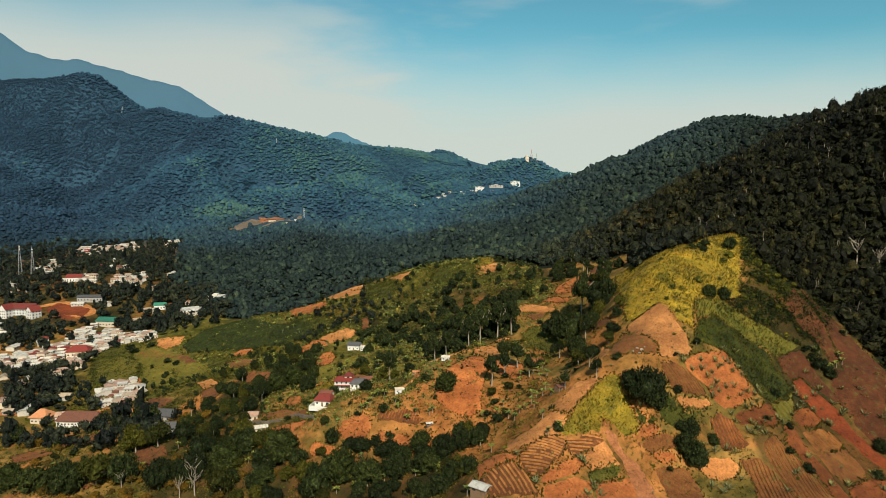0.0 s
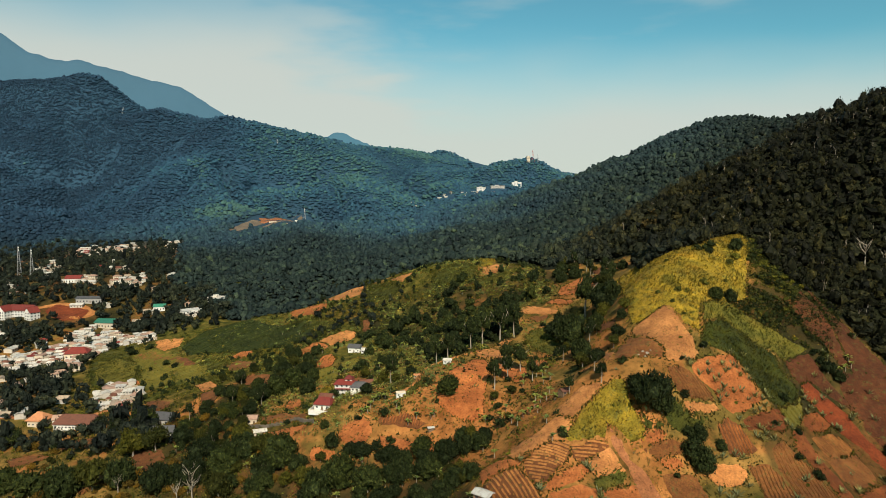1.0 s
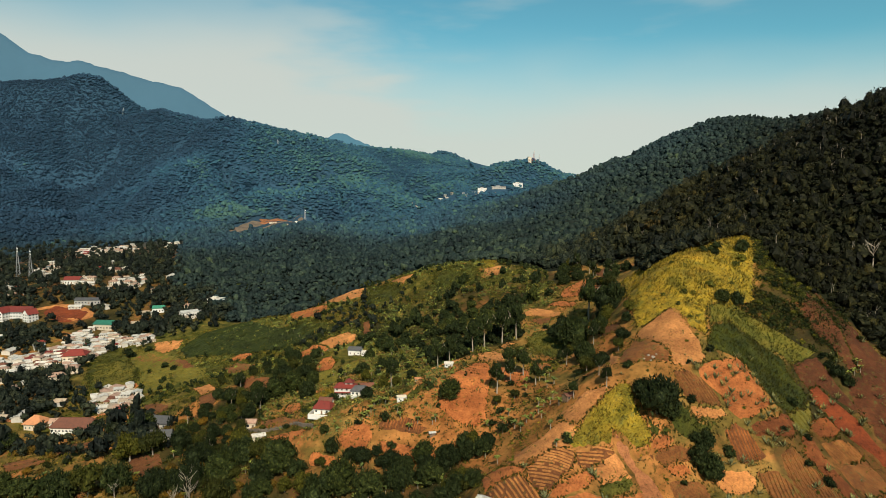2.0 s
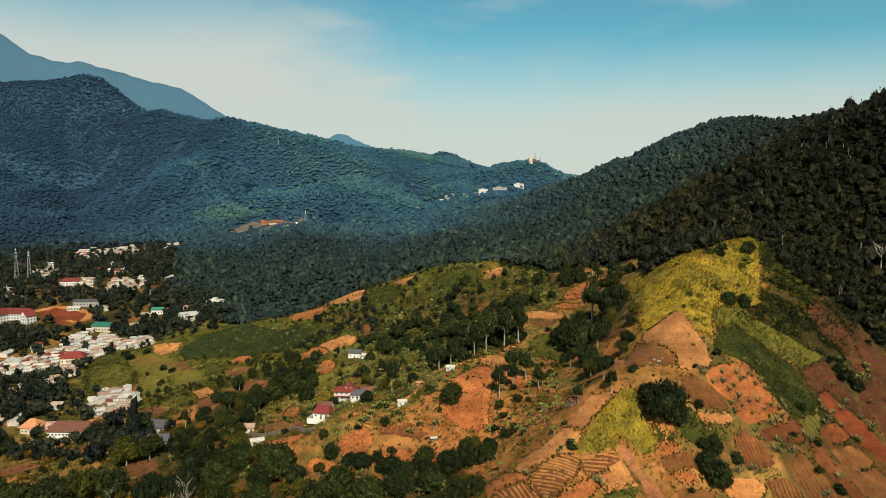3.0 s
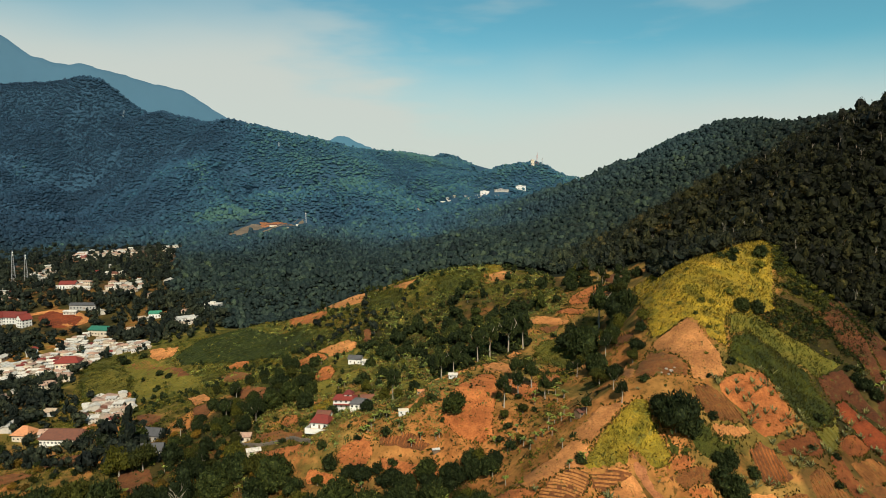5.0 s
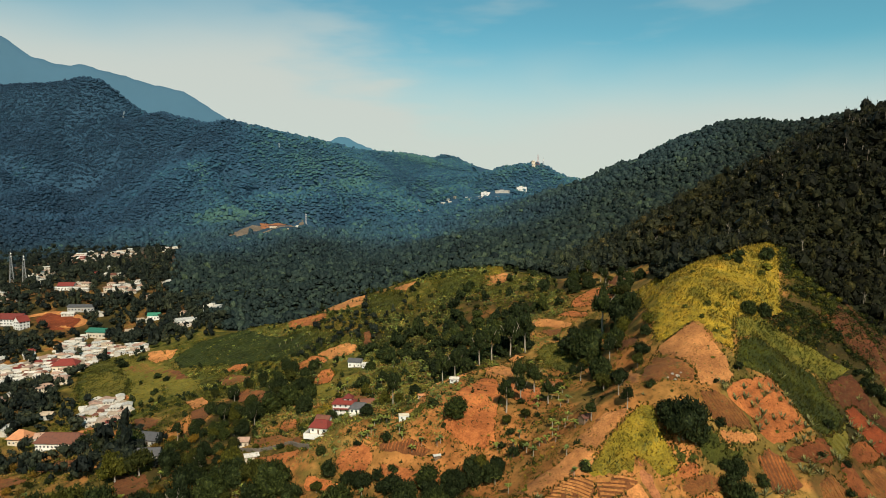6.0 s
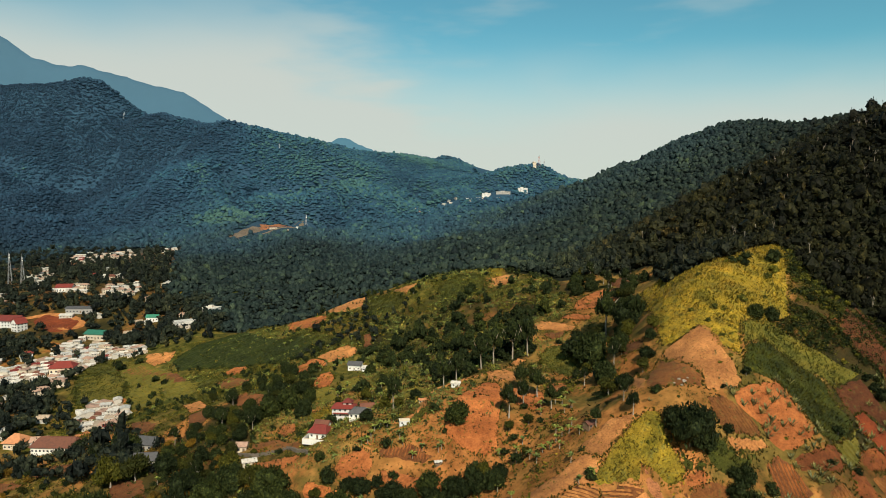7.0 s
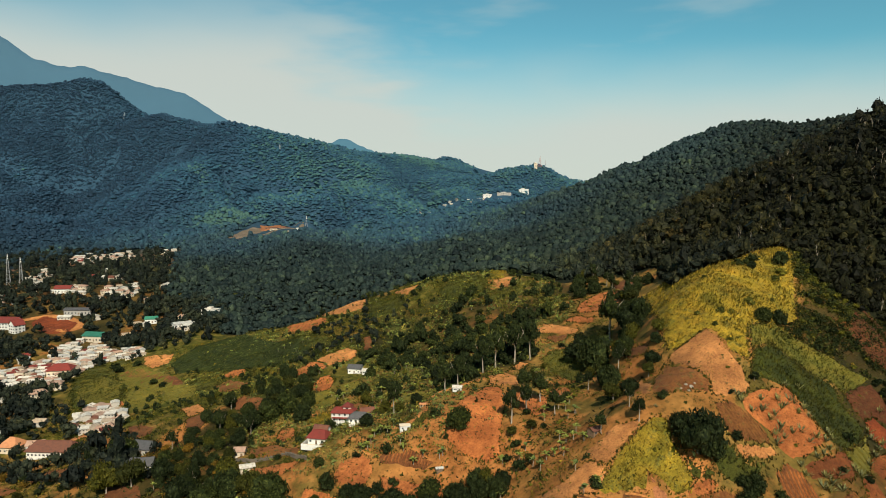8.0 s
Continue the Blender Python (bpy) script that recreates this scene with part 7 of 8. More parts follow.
    set_out(BUSH, 3.0, 537.3, 1.03)
    set_out(BUSH, -5.2, 518.3, 1.49)
    set_out(BUSH, 48.6, 517.2, 0.99)
    set_out(BUSH, 34.9, 493.4, 2.36)
    set_out(BUSH, -190.9, 507.0, 1.70)
    set_out(BUSH, -182.2, 500.7, 1.56)
    set_out(BUSH, -182.2, 478.6, 1.49)
    set_out(BUSH, -231.3, 540.0, 2.84)
    set_out(BUSH, -218.6, 546.2, 1.83)
    set_out(BROAD, -48.8, 329.5, 0.59)
    set_out(BROAD, -42.0, 332.3, 0.60)
    set_out(BROAD, -23.9, 315.2, 0.57)
    set_out(TALL, -12.6, 324.2, 0.95)
    set_out(BROAD, -31.9, 388.2, 0.76)
    set_out(BROAD, -61.6, 372.9, 0.92)
    set_out(BROAD, -61.2, 391.5, 0.83)
    set_out(BROAD, -72.6, 388.7, 1.15)
    set_out(BROAD, -82.0, 385.3, 1.26)
    set_out(BROAD, -89.7, 382.2, 1.07)
    set_out(BROAD, -42.0, 299.5, 0.44)
    set_out(BUSH, -30.7, 305.3, 0.58)
    set_out(BROAD, -38.4, 353.2, 0.35)
    set_out(BROAD, 20.1, 264.9, 0.87)
    set_out(BROAD, 25.5, 260.7, 0.73)
    set_out(BROAD, 28.2, 264.1, 0.61)
    set_out(BROAD, 10.8, 269.2, 0.88)
    set_out(BROAD, -23.6, 281.7, 0.79)
    set_out(BROAD, -28.8, 284.2, 0.70)
    set_out(BROAD, -11.0, 276.6, 0.77)
    set_out(BROAD, -60.4, 292.5, 1.44)
    set_out(BROAD, -67.9, 291.5, 1.31)
    set_out(BROAD, -32.6, 272.5, 1.56)
    set_out(BROAD, -20.1, 266.0, 1.31)
    set_out(BROAD, -8.3, 267.1, 1.09)
    set_out(BROAD, 5.8, 261.3, 1.07)
    set_out(BROAD, -41.8, 269.6, 1.33)
    set_out(BROAD, -82.7, 309.6, 1.27)
    set_out(BROAD, -88.4, 300.9, 1.48)
    set_out(BROAD, -103.6, 315.9, 1.42)
    set_out(BROAD, -103.6, 299.3, 1.47)
    set_out(BROAD, -119.3, 299.6, 1.47)
    set_out(BROAD, -139.6, 310.7, 1.40)
    set_out(BROAD, -166.1, 310.1, 1.78)
    set_out(BROAD, -186.1, 317.3, 1.56)
    set_out(BROAD, -204.9, 330.7, 1.36)
    set_out(OLIVE, -145.5, 338.1, 1.71)
    set_out(OLIVE, -134.0, 338.4, 1.54)
    set_out(OLIVE, -152.9, 310.5, 1.73)
    set_out(OLIVE, -86.0, 283.1, 1.43)
    set_out(OLIVE, -47.7, 276.7, 1.12)
    set_out(OLIVE, -85.6, 321.1, 1.30)
    set_out(OLIVE, -70.1, 301.6, 1.22)
    set_out(BROAD, 14.0, 241.7, 0.89)
    set_out(BROAD, 20.2, 237.8, 0.66)
    set_out(BROAD, 9.5, 237.9, 0.88)
    set_out(BARE, -101.6, 293.2, 1.43)
    set_out(BARE, -98.2, 286.5, 1.40)
    set_out(BARE, -138.3, 304.5, 1.05)
    set_out(BARE, -104.8, 286.1, 1.07)
    set_out(BARE, 236.0, 339.2, 1.65)
    set_out(BARE, 245.1, 334.3, 1.44)
    set_out(BARE, 234.7, 352.3, 0.81)
    set_out(BROAD, 163.7, 334.1, 0.71)
    set_out(BROAD, 146.9, 326.6, 0.37)
    set_out(BROAD, 136.2, 295.2, 0.73)
    set_out(BROAD, 144.8, 299.1, 0.64)
    set_out(SHRUB, 110.0, 296.4, 1.09)
    set_out(SHRUB, 118.3, 294.1, 1.27)
    set_out(SHRUB, 122.0, 293.4, 1.08)
    set_out(SHRUB, 133.3, 301.2, 1.85)
    set_out(SHRUB, 147.5, 310.0, 0.95)
    set_out(SHRUB, 139.1, 328.9, 1.21)
    set_out(SHRUB, 122.2, 319.0, 0.98)
    set_out(SHRUB, 160.2, 326.5, 2.21)
    set_out(SHRUB, 154.8, 321.3, 1.58)
    set_out(SHRUB, 115.4, 279.6, 0.86)
    set_out(SHRUB, 113.5, 288.2, 1.06)
    set_out(BUSH, 141.9, 328.7, 1.10)
    set_out(BUSH, 148.6, 330.6, 1.74)
    set_out(BROAD, -163.6, 389.6, 0.96)
    set_out(BROAD, -153.0, 379.6, 1.06)
    set_out(BROAD, -195.4, 407.6, 0.80)
    set_out(BROAD, -176.7, 389.0, 0.96)
    set_out(BROAD, -244.8, 397.5, 0.98)
    set_out(BROAD, -241.4, 400.3, 0.92)
    set_out(BROAD, -119.4, 338.6, 1.11)


def plant_agaves():
    """Agaves along the terrace edges of the spur."""
    set_out(AGAVE, 111.2, 253.6, 1.7)
    set_out(AGAVE, 115.3, 255.0, 1.7)
    set_out(AGAVE, 116.8, 256.0, 1.7)
    set_out(AGAVE, 125.1, 258.7, 1.7)
    set_out(AGAVE, 128.1, 261.1, 1.7)
    set_out(AGAVE, 123.5, 257.7, 1.7)
    set_out(AGAVE, 129.7, 258.1, 1.7)
    set_out(AGAVE, 120.0, 255.1, 1.7)
    set_out(AGAVE, 117.4, 253.3, 1.7)
    set_out(AGAVE, 117.1, 249.5, 1.7)
    set_out(AGAVE, 119.3, 250.8, 1.7)
    set_out(AGAVE, 120.4, 249.4, 1.7)
    set_out(AGAVE, 120.5, 251.9, 1.7)
    set_out(AGAVE, 124.2, 251.4, 1.7)
    set_out(AGAVE, 127.9, 252.8, 1.7)
    set_out(AGAVE, 116.8, 247.5, 1.7)
    set_out(AGAVE, 129.7, 250.6, 1.7)
    set_out(AGAVE, 133.5, 252.6, 1.7)
    set_out(AGAVE, 136.7, 252.8, 1.7)
    set_out(AGAVE, 140.1, 254.8, 1.7)
    set_out(AGAVE, 130.3, 246.9, 1.7)
    set_out(AGAVE, 133.3, 248.3, 1.7)
    set_out(AGAVE, 136.7, 250.5, 1.7)
    set_out(AGAVE, 123.1, 243.7, 1.7)
    set_out(AGAVE, 123.8, 241.8, 1.7)
    set_out(AGAVE, 130.3, 242.2, 1.7)
    set_out(AGAVE, 131.8, 240.7, 1.7)
    set_out(AGAVE, 135.4, 243.4, 1.7)
    set_out(AGAVE, 138.9, 244.8, 1.7)
    set_out(AGAVE, 143.3, 247.3, 1.7)
    set_out(AGAVE, 145.1, 246.3, 1.7)
    set_out(AGAVE, 134.5, 239.3, 1.7)
    set_out(AGAVE, 129.8, 238.9, 1.7)
    set_out(AGAVE, 127.9, 239.5, 1.7)
    set_out(AGAVE, 152.4, 253.1, 1.7)
    set_out(AGAVE, 158.6, 258.8, 1.7)
    set_out(AGAVE, 162.9, 262.8, 1.7)
    set_out(AGAVE, 165.3, 264.8, 1.7)
    set_out(AGAVE, 166.5, 260.5, 1.7)
    set_out(AGAVE, 170.3, 256.7, 1.7)
    set_out(AGAVE, 171.0, 255.8, 1.7)
    set_out(AGAVE, 169.3, 257.0, 1.7)
    set_out(AGAVE, 180.6, 261.5, 1.7)
    set_out(AGAVE, 178.8, 260.5, 1.7)
    set_out(AGAVE, 148.3, 234.0, 1.7)
    set_out(AGAVE, 138.2, 225.9, 1.7)
    set_out(AGAVE, 140.0, 226.5, 1.7)
    set_out(AGAVE, 132.5, 219.5, 1.7)
    set_out(AGAVE, 170.5, 267.3, 1.7)
    set_out(AGAVE, 174.4, 269.7, 1.7)
    set_out(AGAVE, 177.6, 264.7, 1.7)
    set_out(AGAVE, 162.2, 265.9, 1.7)
    set_out(AGAVE, 162.1, 268.0, 1.7)
    set_out(AGAVE, 171.5, 275.8, 1.7)
    set_out(AGAVE, 179.3, 280.3, 1.7)
    set_out(AGAVE, 182.0, 282.6, 1.7)
    set_out(AGAVE, 180.7, 284.9, 1.7)
    set_out(AGAVE, 58.2, 219.8, 1.7)
    set_out(AGAVE, 59.0, 218.9, 1.7)
    set_out(AGAVE, 59.8, 210.7, 1.7)
    set_out(AGAVE, 60.4, 209.3, 1.7)
    set_out(AGAVE, 61.3, 207.5, 1.7)
    set_out(AGAVE, 36.2, 224.9, 1.7)
    set_out(AGAVE, 40.4, 209.4, 1.7)
    set_out(AGAVE, 56.6, 205.6, 1.7)
    set_out(AGAVE, 108.0, 257.5, 1.7)
    set_out(AGAVE, 108.6, 256.0, 1.7)
    set_out(AGAVE, 129.7, 266.1, 1.7)
    set_out(AGAVE, 135.8, 268.6, 1.7)
    set_out(AGAVE, 201.3, 296.6, 1.7)
    set_out(AGAVE, 201.9, 295.3, 1.7)
    set_out(AGAVE, 176.9, 237.8, 1.7)
    set_out(AGAVE, 176.7, 235.3, 1.7)
    set_out(AGAVE, 176.0, 230.3, 1.7)
    set_out(AGAVE, 159.2, 226.7, 1.7)
    set_out(AGAVE, 151.0, 224.2, 1.7)
    set_out(AGAVE, 119.2, 232.6, 1.7)
    set_out(AGAVE, 116.1, 233.0, 1.7)
    set_out(AGAVE, 111.1, 231.6, 1.7)
    set_out(AGAVE, 108.8, 219.2, 1.7)
    set_out(AGAVE, 111.7, 221.0, 1.7)
    set_out(AGAVE, 105.4, 220.7, 1.7)
    set_out(AGAVE, 117.4, 224.3, 1.7)
    set_out(AGAVE, 106.1, 232.4, 1.7)
    set_out(AGAVE, 107.7, 231.1, 1.7)
    set_out(AGAVE, 102.0, 230.2, 1.7)
    set_out(AGAVE, 100.2, 231.2, 1.7)
    set_out(AGAVE, 192.1, 269.8, 1.7)
    set_out(AGAVE, 184.6, 270.0, 1.7)
    set_out(AGAVE, 188.3, 260.2, 1.7)
    set_out(AGAVE, 194.8, 259.0, 1.7)
    set_out(AGAVE, 139.6, 256.2, 1.7)
    set_out(AGAVE, 133.4, 260.9, 1.7)
    set_out(AGAVE, 133.9, 258.5, 1.7)
    set_out(AGAVE, 129.7, 260.7, 1.7)
    set_out(AGAVE, 116.6, 258.2, 1.7)
    set_out(AGAVE, 123.2, 259.8, 1.7)


def plant_bananas():
    """Banana plants between the plots and round the houses."""
    set_out(PLANTAIN, 45.3, 261.0, 1.0)
    set_out(PLANTAIN, 47.9, 262.7, 1.0)
    set_out(PLANTAIN, 43.1, 262.0, 1.0)
    set_out(PLANTAIN, 50.7, 265.3, 1.0)
    set_out(PLANTAIN, 52.7, 263.2, 1.0)
    set_out(PLANTAIN, 38.7, 263.7, 1.0)
    set_out(PLANTAIN, 40.1, 257.4, 1.0)
    set_out(PLANTAIN, 47.9, 256.4, 1.0)
    set_out(PLANTAIN, 55.0, 269.0, 1.0)
    set_out(PLANTAIN, 54.7, 256.0, 1.0)
    set_out(PLANTAIN, 38.1, 276.6, 1.0)
    set_out(PLANTAIN, -20.0, 306.4, 1.0)
    set_out(PLANTAIN, -17.4, 308.4, 1.0)
    set_out(PLANTAIN, -21.1, 302.7, 1.0)
    set_out(PLANTAIN, -14.7, 307.3, 1.0)
    set_out(PLANTAIN, -12.2, 312.0, 1.0)
    set_out(PLANTAIN, -22.3, 299.8, 1.0)
    set_out(PLANTAIN, -9.1, 299.4, 1.0)
    set_out(PLANTAIN, -24.9, 300.5, 1.0)
    set_out(PLANTAIN, -42.4, 390.8, 1.0)
    set_out(PLANTAIN, -37.4, 392.2, 1.0)
    set_out(PLANTAIN, -31.8, 386.1, 1.0)
    set_out(PLANTAIN, -26.2, 378.5, 1.0)
    set_out(PLANTAIN, -20.4, 362.9, 1.0)
    set_out(PLANTAIN, -45.4, 387.7, 1.0)
    set_out(PLANTAIN, -49.7, 395.3, 1.0)
    set_out(PLANTAIN, -41.5, 399.1, 1.0)
    set_out(PLANTAIN, -13.0, 438.9, 1.0)
    set_out(PLANTAIN, -8.8, 419.1, 1.0)
    set_out(PLANTAIN, -5.3, 431.5, 1.0)
    set_out(PLANTAIN, -15.9, 414.0, 1.0)
    set_out(PLANTAIN, -4.5, 365.4, 1.0)
    set_out(PLANTAIN, 0.3, 396.0, 1.0)
    set_out(PLANTAIN, 3.9, 411.6, 1.0)
    set_out(PLANTAIN, -76.8, 319.5, 1.0)
    set_out(PLANTAIN, -70.9, 305.5, 1.0)
    set_out(PLANTAIN, -77.9, 306.7, 1.0)
    set_out(PLANTAIN, -84.1, 315.1, 1.0)
    set_out(PLANTAIN, -75.3, 301.4, 1.0)
    set_out(PLANTAIN, -77.4, 298.9, 1.0)
    set_out(PLANTAIN, -69.3, 310.4, 1.0)
    set_out(PLANTAIN, -8.4, 269.6, 1.0)
    set_out(PLANTAIN, -3.5, 266.4, 1.0)
    set_out(PLANTAIN, -0.0, 262.1, 1.0)
    set_out(PLANTAIN, -5.9, 263.3, 1.0)
    set_out(PLANTAIN, -10.8, 270.4, 1.0)
    set_out(PLANTAIN, 1.2, 267.0, 1.0)
    set_out(PLANTAIN, 3.6, 268.4, 1.0)
    set_out(PLANTAIN, -18.1, 273.1, 1.0)
    set_out(PLANTAIN, -15.5, 269.5, 1.0)
    set_out(PLANTAIN, -13.0, 266.1, 1.0)
    set_out(PLANTAIN, -22.8, 271.1, 1.0)
    set_out(PLANTAIN, -63.4, 418.4, 1.0)
    set_out(PLANTAIN, -61.9, 434.3, 1.0)
    set_out(PLANTAIN, -59.0, 441.2, 1.0)
    set_out(PLANTAIN, -103.9, 513.9, 1.0)
    set_out(PLANTAIN, -99.6, 514.4, 1.0)
    set_out(PLANTAIN, -95.1, 514.0, 1.0)
    set_out(PLANTAIN, -87.5, 495.8, 1.0)
    set_out(PLANTAIN, -85.5, 509.9, 1.0)
    set_out(PLANTAIN, -81.2, 510.6, 1.0)
    set_out(PLANTAIN, -113.7, 540.1, 1.0)
    set_out(PLANTAIN, -43.5, 536.8, 1.0)
    set_out(PLANTAIN, -39.1, 540.2, 1.0)
    set_out(PLANTAIN, -34.6, 542.3, 1.0)
    set_out(PLANTAIN, -60.9, 526.2, 1.0)
    set_out(PLANTAIN, -51.6, 524.8, 1.0)
    set_out(PLANTAIN, -67.7, 526.1, 1.0)
    set_out(PLANTAIN, 53.0, 232.5, 1.0)
    set_out(PLANTAIN, 48.4, 230.5, 1.0)
    set_out(PLANTAIN, 48.7, 242.9, 1.0)
    set_out(PLANTAIN, 35.2, 272.8, 1.0)
    set_out(PLANTAIN, 33.3, 267.4, 1.0)
    set_out(PLANTAIN, 29.4, 275.5, 1.0)
    set_out(PLANTAIN, 6.5, 288.4, 1.0)
    set_out(PLANTAIN, 7.8, 289.1, 1.0)
    set_out(PLANTAIN, 0.1, 291.1, 1.0)
    set_out(PLANTAIN, -3.7, 289.6, 1.0)
    set_out(PLANTAIN, -7.7, 295.9, 1.0)
    set_out(PLANTAIN, 29.4, 244.2, 1.0)
    set_out(PLANTAIN, 26.4, 257.5, 1.0)
    set_out(PLANTAIN, 187.3, 278.4, 1.0)
    set_out(PLANTAIN, 190.6, 279.7, 1.0)
    set_out(PLANTAIN, 184.0, 277.3, 1.0)
    set_out(PLANTAIN, 190.9, 282.2, 1.0)


VILLAGE_WOODS = [
    (7.3, 0.85, 4.0, [(-44, 420), (-38, 463), (-14, 471), (11, 471), (37, 442), (64, 440), (85, 430), (92, 420), (76, 420), (60, 415), (60, 378), (47, 370), (30, 358), (19, 330), (8, 339), (-5, 418), (-20, 419)]),
    (6.8, 0.9, 4.0, [(-316, 505), (-288, 522), (-242, 481), (-247, 453), (-273, 433)]),
    (7.9, 0.9, 4.0, [(-403, 649), (-363, 634), (-327, 620), (-347, 588), (-361, 578)]),
    (7.9, 0.95, 4.0, [(-394, 734), (-218, 720), (-194, 658), (-251, 677), (-315, 693), (-360, 703)]),
    (9.4, 0.9, 4.0, [(-500, 937), (-332, 902), (-275, 763), (-321, 802), (-435, 840)]),
    (10.1, 0.9, 4.0, [(-546, 884), (-444, 774), (-400, 702), (-438, 707)]),
    (6.5, 0.6, 4.0, [(-269, 426), (-166, 395), (-119, 339), (-161, 348), (-247, 390)]),
    (7.9, 0.6, 4.0, [(-296, 650), (-244, 657), (-173, 642), (-176, 577), (-212, 569), (-264, 595)]),
    (6.5, 0.5, 2.0, [(-150, 572), (-78, 518), (-35, 554), (-6, 511), (-34, 462), (-77, 456)]),
    (9.4, 0.85, 3.6, [(-676, 1099), (-555, 1092), (-356, 1015), (-284, 827), (-268, 744), (-181, 672), (-175, 612), (-228, 586), (-223, 561), (-260, 534), (-242, 483), (-202, 485), (-169, 411), (-131, 373), (-136, 361), (-244, 385)]),
]


def plant_groves():
    """Groves and hedges by their plan outlines."""
    spread([(90, 385), (101, 376), (117, 411), (122, 380), (98, 298), (88, 283), (74, 265), (65, 255), (68, 298), (67, 334), (80, 355), (80, 380)], 7.4, small_wood, 0.5, seed=6)
    spread([(-131, 373), (-127, 402), (-108, 436), (-83, 447), (-67, 446), (-61, 417), (-78, 384), (-90, 350), (-81, 312), (-102, 320), (-120, 332)], 7.2, small_wood, 0.7, seed=7)
    spread([(-136, 312), (-131, 333), (-121, 336), (-114, 332), (-77, 310), (-52, 291), (-29, 283), (-8, 277), (22, 266), (22, 236), (18, 218)], 7.2, grove, 0.7, seed=8)
    spread([(182.1, 362.8), (191.1, 342.6), (199.0, 328.2), (183.3, 309.0), (178.5, 296.4), (177.9, 286.6), (163.8, 288.4), (153.5, 293.0), (137.5, 291.8), (152.2, 303.4), (162.4, 315.8)], 4.2, scrub, 0.8, seed=16)
    spread([(34, 307), (44, 319), (65, 376), (67, 309), (53, 263), (39, 264), (32, 264), (30, 290)], 6.0, low_mix, 0.5, seed=17)
    spread([(-71, 472), (-36, 446), (-11, 378), (10, 333), (-9, 310), (-23, 315), (-63, 374), (-57, 395)], 8.5, small_wood, 0.22, seed=18)
    spread([(-27, 293), (-4, 278), (21, 273), (27, 267), (22, 259), (-8, 275), (-34, 284)], 6.5, grove, 0.7, seed=19)
    spread([(-240, 330), (-60, 300), (20, 280), (60, 300), (80, 400), (60, 470), (-150, 520), (-200, 440)], 11, sprinkle, 0.6, seed=77)
    spread([(25, 215), (90, 205), (190, 225), (225, 290), (150, 290), (110, 270), (60, 245)], 9, sprinkle_low, 0.5, False, seed=78)


def blue_side(x, y):
    """Where the far mountain forest takes over from the valley's, along an uneven line."""
    wob = 70 * value_noise(x, y, 120, 66) + 45 * value_noise(x, y, 35, 67)
    return (y + wob >= 1150) | (x < -0.42 * y + wob)


def west_side(x, y):
    """The mountain's near side, down to the valley woods."""
    return blue_side(x, y) & (x > -0.76 * y) & (x < 0.36 * y) & ~((x > 0.2 * y) & (y < 1560)) & (y < np.interp(x, [p[0] for p in WEST_CREST], [p[1] for p in WEST_CREST]) + 40)


def near_hill(x, y):
    """The close eastern slope, up to an uneven line where the valley woods begin."""
    wob = 45 * value_noise(x, y, 70, 58) + 22 * value_noise(x, y, 18, 59)
    return (y + wob < 610) & (x + 0.5 * wob > 98)


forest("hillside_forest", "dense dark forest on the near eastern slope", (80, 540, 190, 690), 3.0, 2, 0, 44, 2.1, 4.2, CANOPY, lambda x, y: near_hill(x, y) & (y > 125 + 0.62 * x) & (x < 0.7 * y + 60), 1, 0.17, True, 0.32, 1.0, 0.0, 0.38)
forest("valley_forest", "dense dark green forest filling the valley", (-620, 640, 545, 1270), 3.85, 2, 2, 3, 2.8, 4.4, CANOPY, lambda x, y: ~near_hill(x, y) & ~blue_side(x, y) & (x < y * 0.62 + 30) & (x > -0.6 * y), 2, 0.2, True, 0.24, 0.72, 0.3, 0.38)
forest("mountain_forest", "far mountain forest with haze blue put into its leaves", (-1750, 760, 1000, 2480), 4.6, 1, 3, 0, 3.4, 2.6, CANOPY, west_side, 3, 0.16, True, 0.24, 0.5, 0.4, 0.34)
pale_stems(120, 9)


def woodland(rng):
    k = rng.random()
    return (BROAD, rng.uniform(0.65, 1.1)) if k < 0.55 else (TALL, rng.uniform(0.7, 1.05)) if k < 0.8 else (OLIVE, rng.uniform(0.6, 1.0))


def grove(rng):
    k = rng.random()
    return (BROAD, rng.uniform(0.5, 0.95)) if k < 0.5 else (OLIVE, rng.uniform(0.5, 0.95)) if k < 0.82 else (PLANTAIN, 1.1)


def small_wood(rng):
    k = rng.random()
    return (BROAD, rng.uniform(0.45, 0.85)) if k < 0.55 else (TALL, rng.uniform(0.55, 0.85)) if k < 0.7 else (OLIVE, rng.uniform(0.5, 0.85))


def low_mix(rng):
    k = rng.random()
    return (PLANTAIN, 1.0) if k < 0.4 else (BUSH, rng.uniform(0.6, 1.2)) if k < 0.75 else (OLIVE, rng.uniform(0.35, 0.55))


def scrub(rng):
    return (SHRUB, rng.uniform(0.8, 1.6)) if rng.random() < 0.65 else (BUSH, rng.uniform(0.7, 1.2))


def sprinkle(rng):
    k = rng.random()
    return (BUSH, rng.uniform(0.5, 1.3)) if k < 0.45 else (SHRUB, rng.uniform(0.7, 1.4)) if k < 0.7 else (PLANTAIN, 1.0) if k < 0.85 else (OLIVE, rng.uniform(0.35, 0.6))


def sprinkle_low(rng):
    k = rng.random()
    return (SHRUB, rng.uniform(0.3, 0.7)) if k < 0.7 else (AGAVE, rng.uniform(0.6, 0.9))


plant_trees()
plant_agaves()
plant_bananas()
plant_groves()
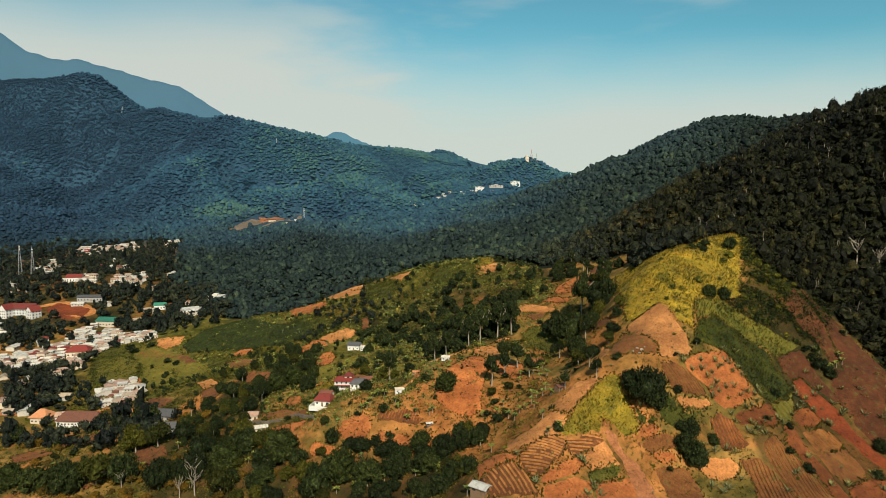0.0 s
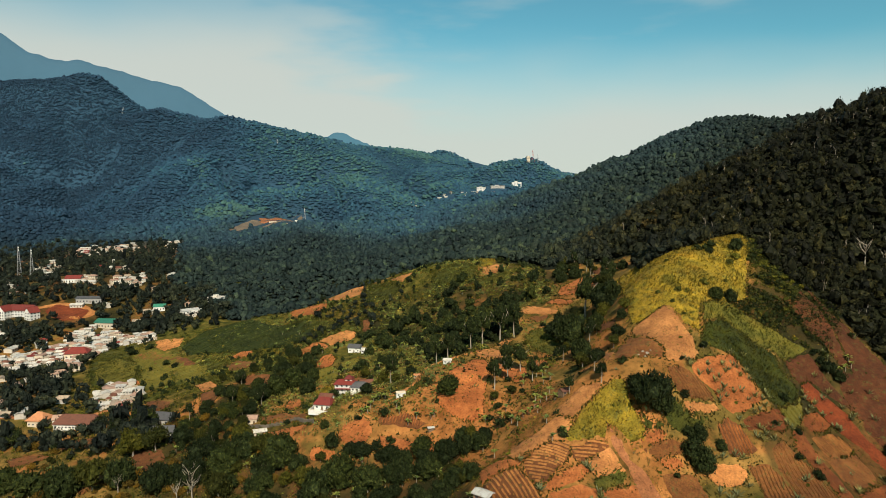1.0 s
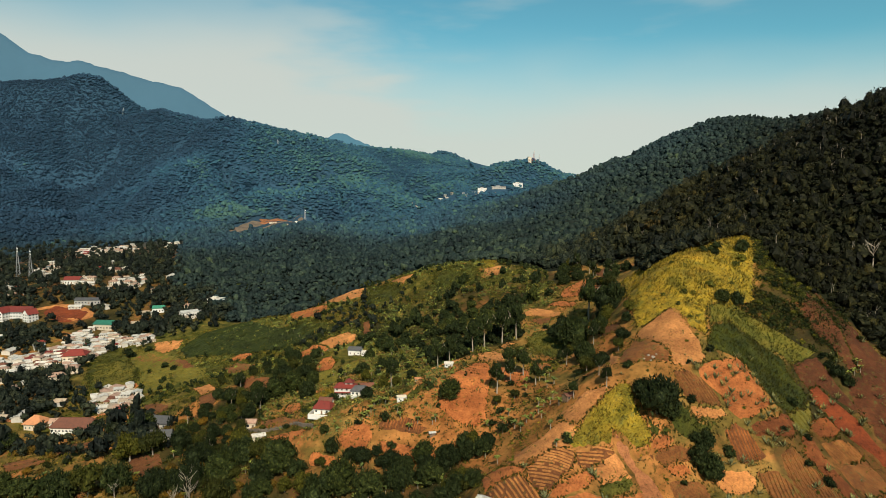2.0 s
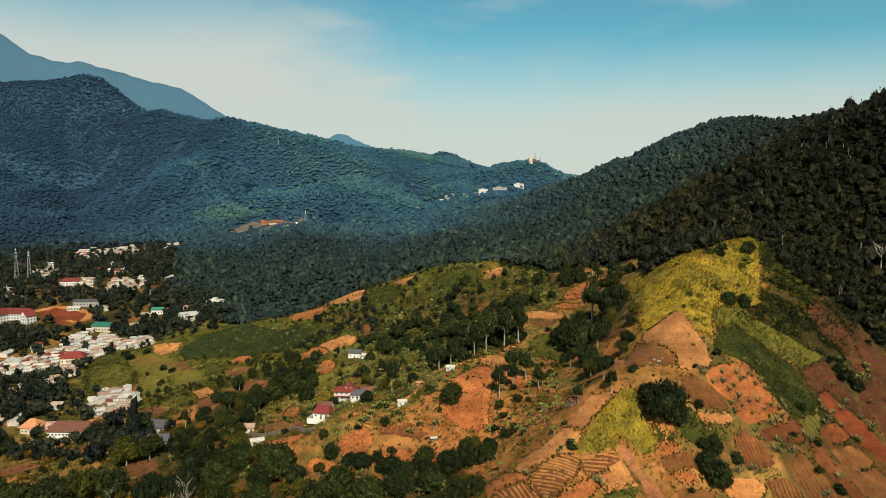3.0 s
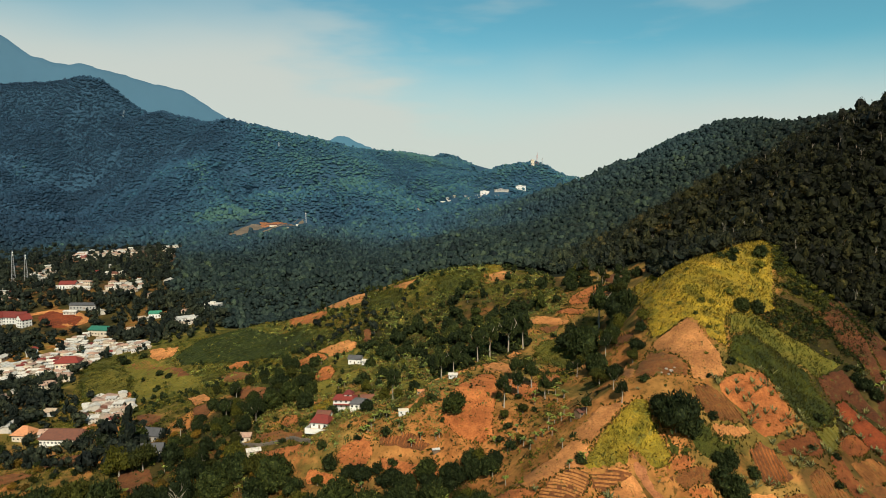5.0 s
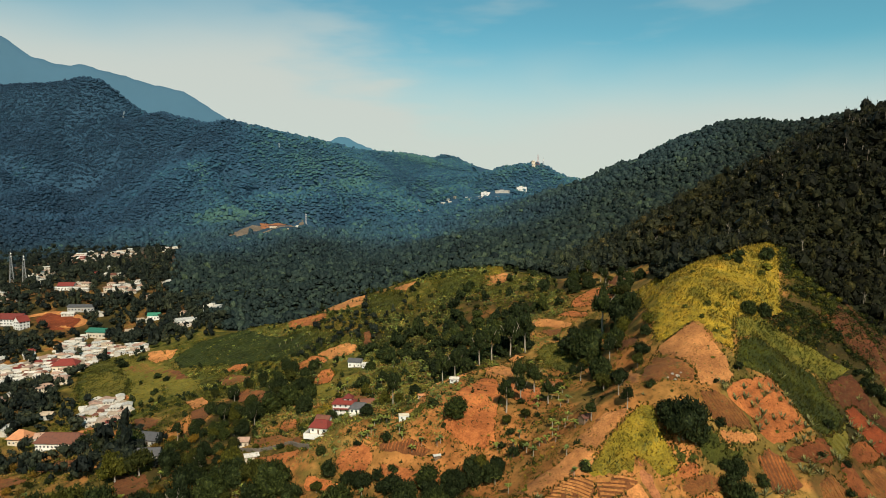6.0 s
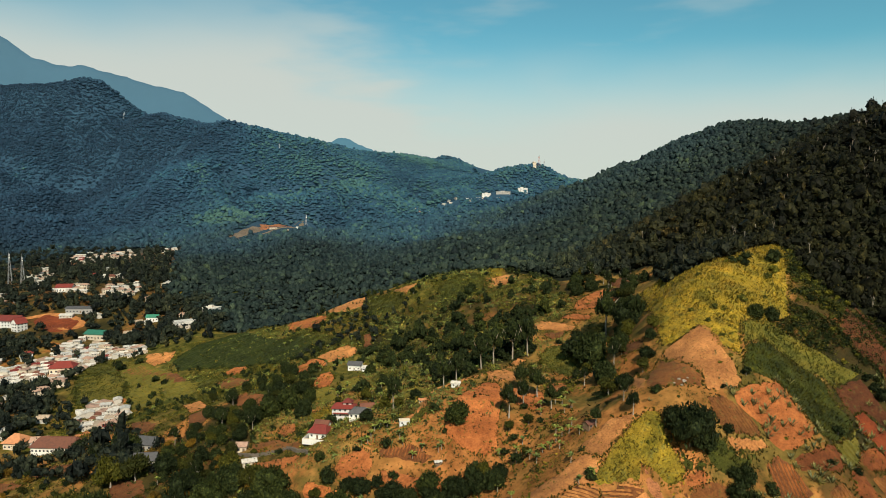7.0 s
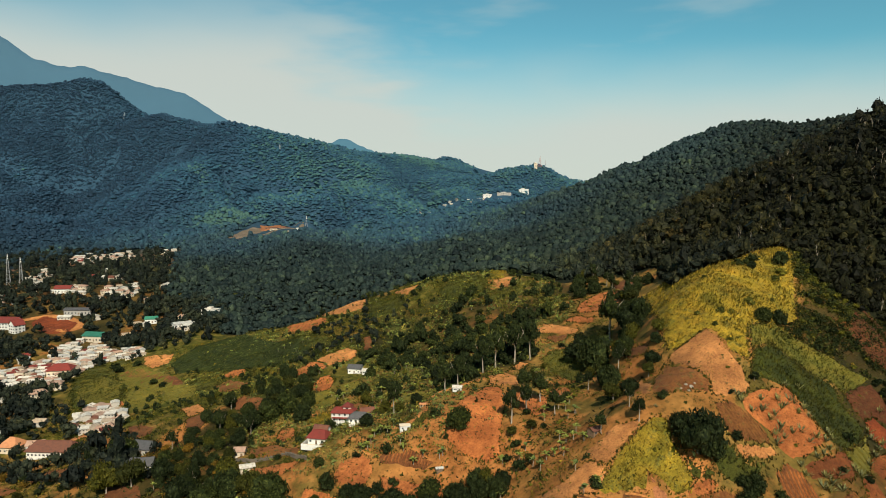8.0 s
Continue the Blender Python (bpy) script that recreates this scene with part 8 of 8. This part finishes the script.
spread([(-185, 318), (-120, 332), (-92, 314), (-105, 285), (-165, 292)], 6.0, lambda rng: (RUSSET, rng.uniform(0.6, 1.15)), 0.75, seed=81)
spread([(-75, 308), (-50, 292), (-60, 275), (-85, 285)], 6.0, lambda rng: (RUSSET, rng.uniform(0.5, 1.0)), 0.6, seed=82)
joined_trees("village_trees", "dark green trees between the village houses", VILLAGE_WOODS[1:], CANOPY, 55)
joined_trees("woodland_trees", "dark broadleaf trees of the upper grove", [(6.6, 0.72, 3.0, VILLAGE_WOODS[0][3]), (8.5, 0.5, 3.2, [(20, 475), (90, 440), (104, 470), (92, 512), (55, 530), (25, 505)])], LEAVES, 56, 5, 1, 150)
joined_trees("hedge_bushes", "small bushes and hedges on the ridge fields", [
    (6.2, 0.45, 1.6, [(-160, 560), (-60, 480), (0, 470), (60, 470), (95, 440), (95, 510), (30, 550), (-40, 585), (-100, 568)]),
    (5.6, 0.5, 1.6, [(-245, 450), (-110, 430), (-60, 470), (-90, 540), (-190, 525)]),
    (7.0, 0.35, 1.8, [(-120, 430), (-20, 350), (20, 345), (-10, 420), (-60, 470)])], LEAVES, 57, 4, 0, 60)
tufts("hillside_scrub", "rough green and dry scrub between the plots", [(-260, 300), (-60, 225), (30, 230), (90, 300), (110, 420), (60, 520), (-120, 590), (-240, 560), (-260, 420)], 34000, LEAVES_OLIVE, 5)
tufts("spur_scrub", "dry weeds and low scrub on the spur", [(15, 205), (110, 190), (215, 230), (225, 300), (175, 330), (110, 330), (85, 280), (20, 240)], 24000, LEAVES_OLIVE, 6, 0.42)
tufts("grove_undergrowth", "dark undergrowth below the trees", [(-240, 330), (-60, 215), (30, 225), (70, 260), (80, 330), (100, 420), (60, 500), (-60, 480), (-160, 400)], 9000, LEAVES, 7, 1.1)
tufts("hill_thicket", "dark green thicket beside the yellow hilltop", [(182.1, 362.8), (191.1, 342.6), (199.0, 328.2), (183.3, 309.0), (178.5, 296.4), (177.9, 286.6), (163.8, 288.4), (153.5, 293.0), (137.5, 291.8), (152.2, 303.4), (162.4, 315.8)], 16000, LEAVES, 8, 0.9)
tufts("hill_brush", "olive brush among the dark thicket", [(182.1, 362.8), (191.1, 342.6), (199.0, 328.2), (183.3, 309.0), (178.5, 296.4), (177.9, 286.6), (163.8, 288.4), (153.5, 293.0), (137.5, 291.8), (152.2, 303.4), (162.4, 315.8)], 9000, LEAVES_OLIVE, 9, 0.6)
tufts("ridge_scrub", "rank grass and weeds on the ridge fields", [(-250, 440), (-110, 425), (0, 465), (95, 440), (95, 510), (25, 556), (-100, 570), (-200, 545)], 22000, LEAVES_OLIVE, 12, 0.8)
tufts("cassava_crop", "pale green garden crops and banana shoots on the slopes", [(-230, 540), (-120, 440), (-60, 300), (30, 290), (90, 400), (95, 510), (25, 556), (-100, 570)], 30000, BANANA, 14, 0.9)
spread([(96, 388), (120, 380), (134, 410), (128, 455), (112, 480), (96, 475)], 6.5, woodland, 0.55, seed=91)
spread([(-240, 400), (-146, 395), (-92, 344), (-44, 294), (-42, 275), (-90, 280), (-126, 305), (-200, 340)], 9.0, lambda rng: (RUSSET, rng.uniform(0.5, 1.2)), 0.5, seed=83)
tufts("slope_brush", "dark brush on the shaded slope below the forest", [(180, 282), (196, 296), (206, 314), (196, 324), (184, 318), (176, 302)], 9000, LEAVES, 15, 0.7)


def join_far_houses(keep):
    """The village houses farthest up the valley, past those that can be told apart, as one mesh."""
    houses = [o for o in bpy.data.objects if o.parent is None and o.name.split(".")[0] == "house"]
    houses.sort(key=lambda o: (o.matrix_world.translation.y, o.name))
    bm, slots = bmesh.new(), []

    def gather(ob, m, level):
        if ob.type == "MESH":
            me = ob.data.copy()
            me.transform(m)
            names = [s.material for s in ob.material_slots]
            for mat in names:
                if mat not in slots:
                    slots.append(mat)
            if names:
                for face in me.polygons:
                    face.material_index = slots.index(names[min(face.material_index, len(names) - 1)])
            bm.from_mesh(me)
            bpy.data.meshes.remove(me)
        for child in list(ob.children):
            gather(child, m @ child.matrix_parent_inverse @ child.matrix_basis, level + 1)
        gone.append(ob)

    gone = []
    for thing in houses[keep:]:
        gather(thing, thing.matrix_world.copy(), 0)
    me = bpy.data.meshes.new("far_houses")
    bm.to_mesh(me)
    bm.free()
    for mat in slots:
        me.materials.append(mat)
    bpy.data.batch_remove(gone)
    return tagged(new("far_houses", me), "pale distant houses of the upper valley hamlets", "houses", kind="stuff")


join_far_houses(292)
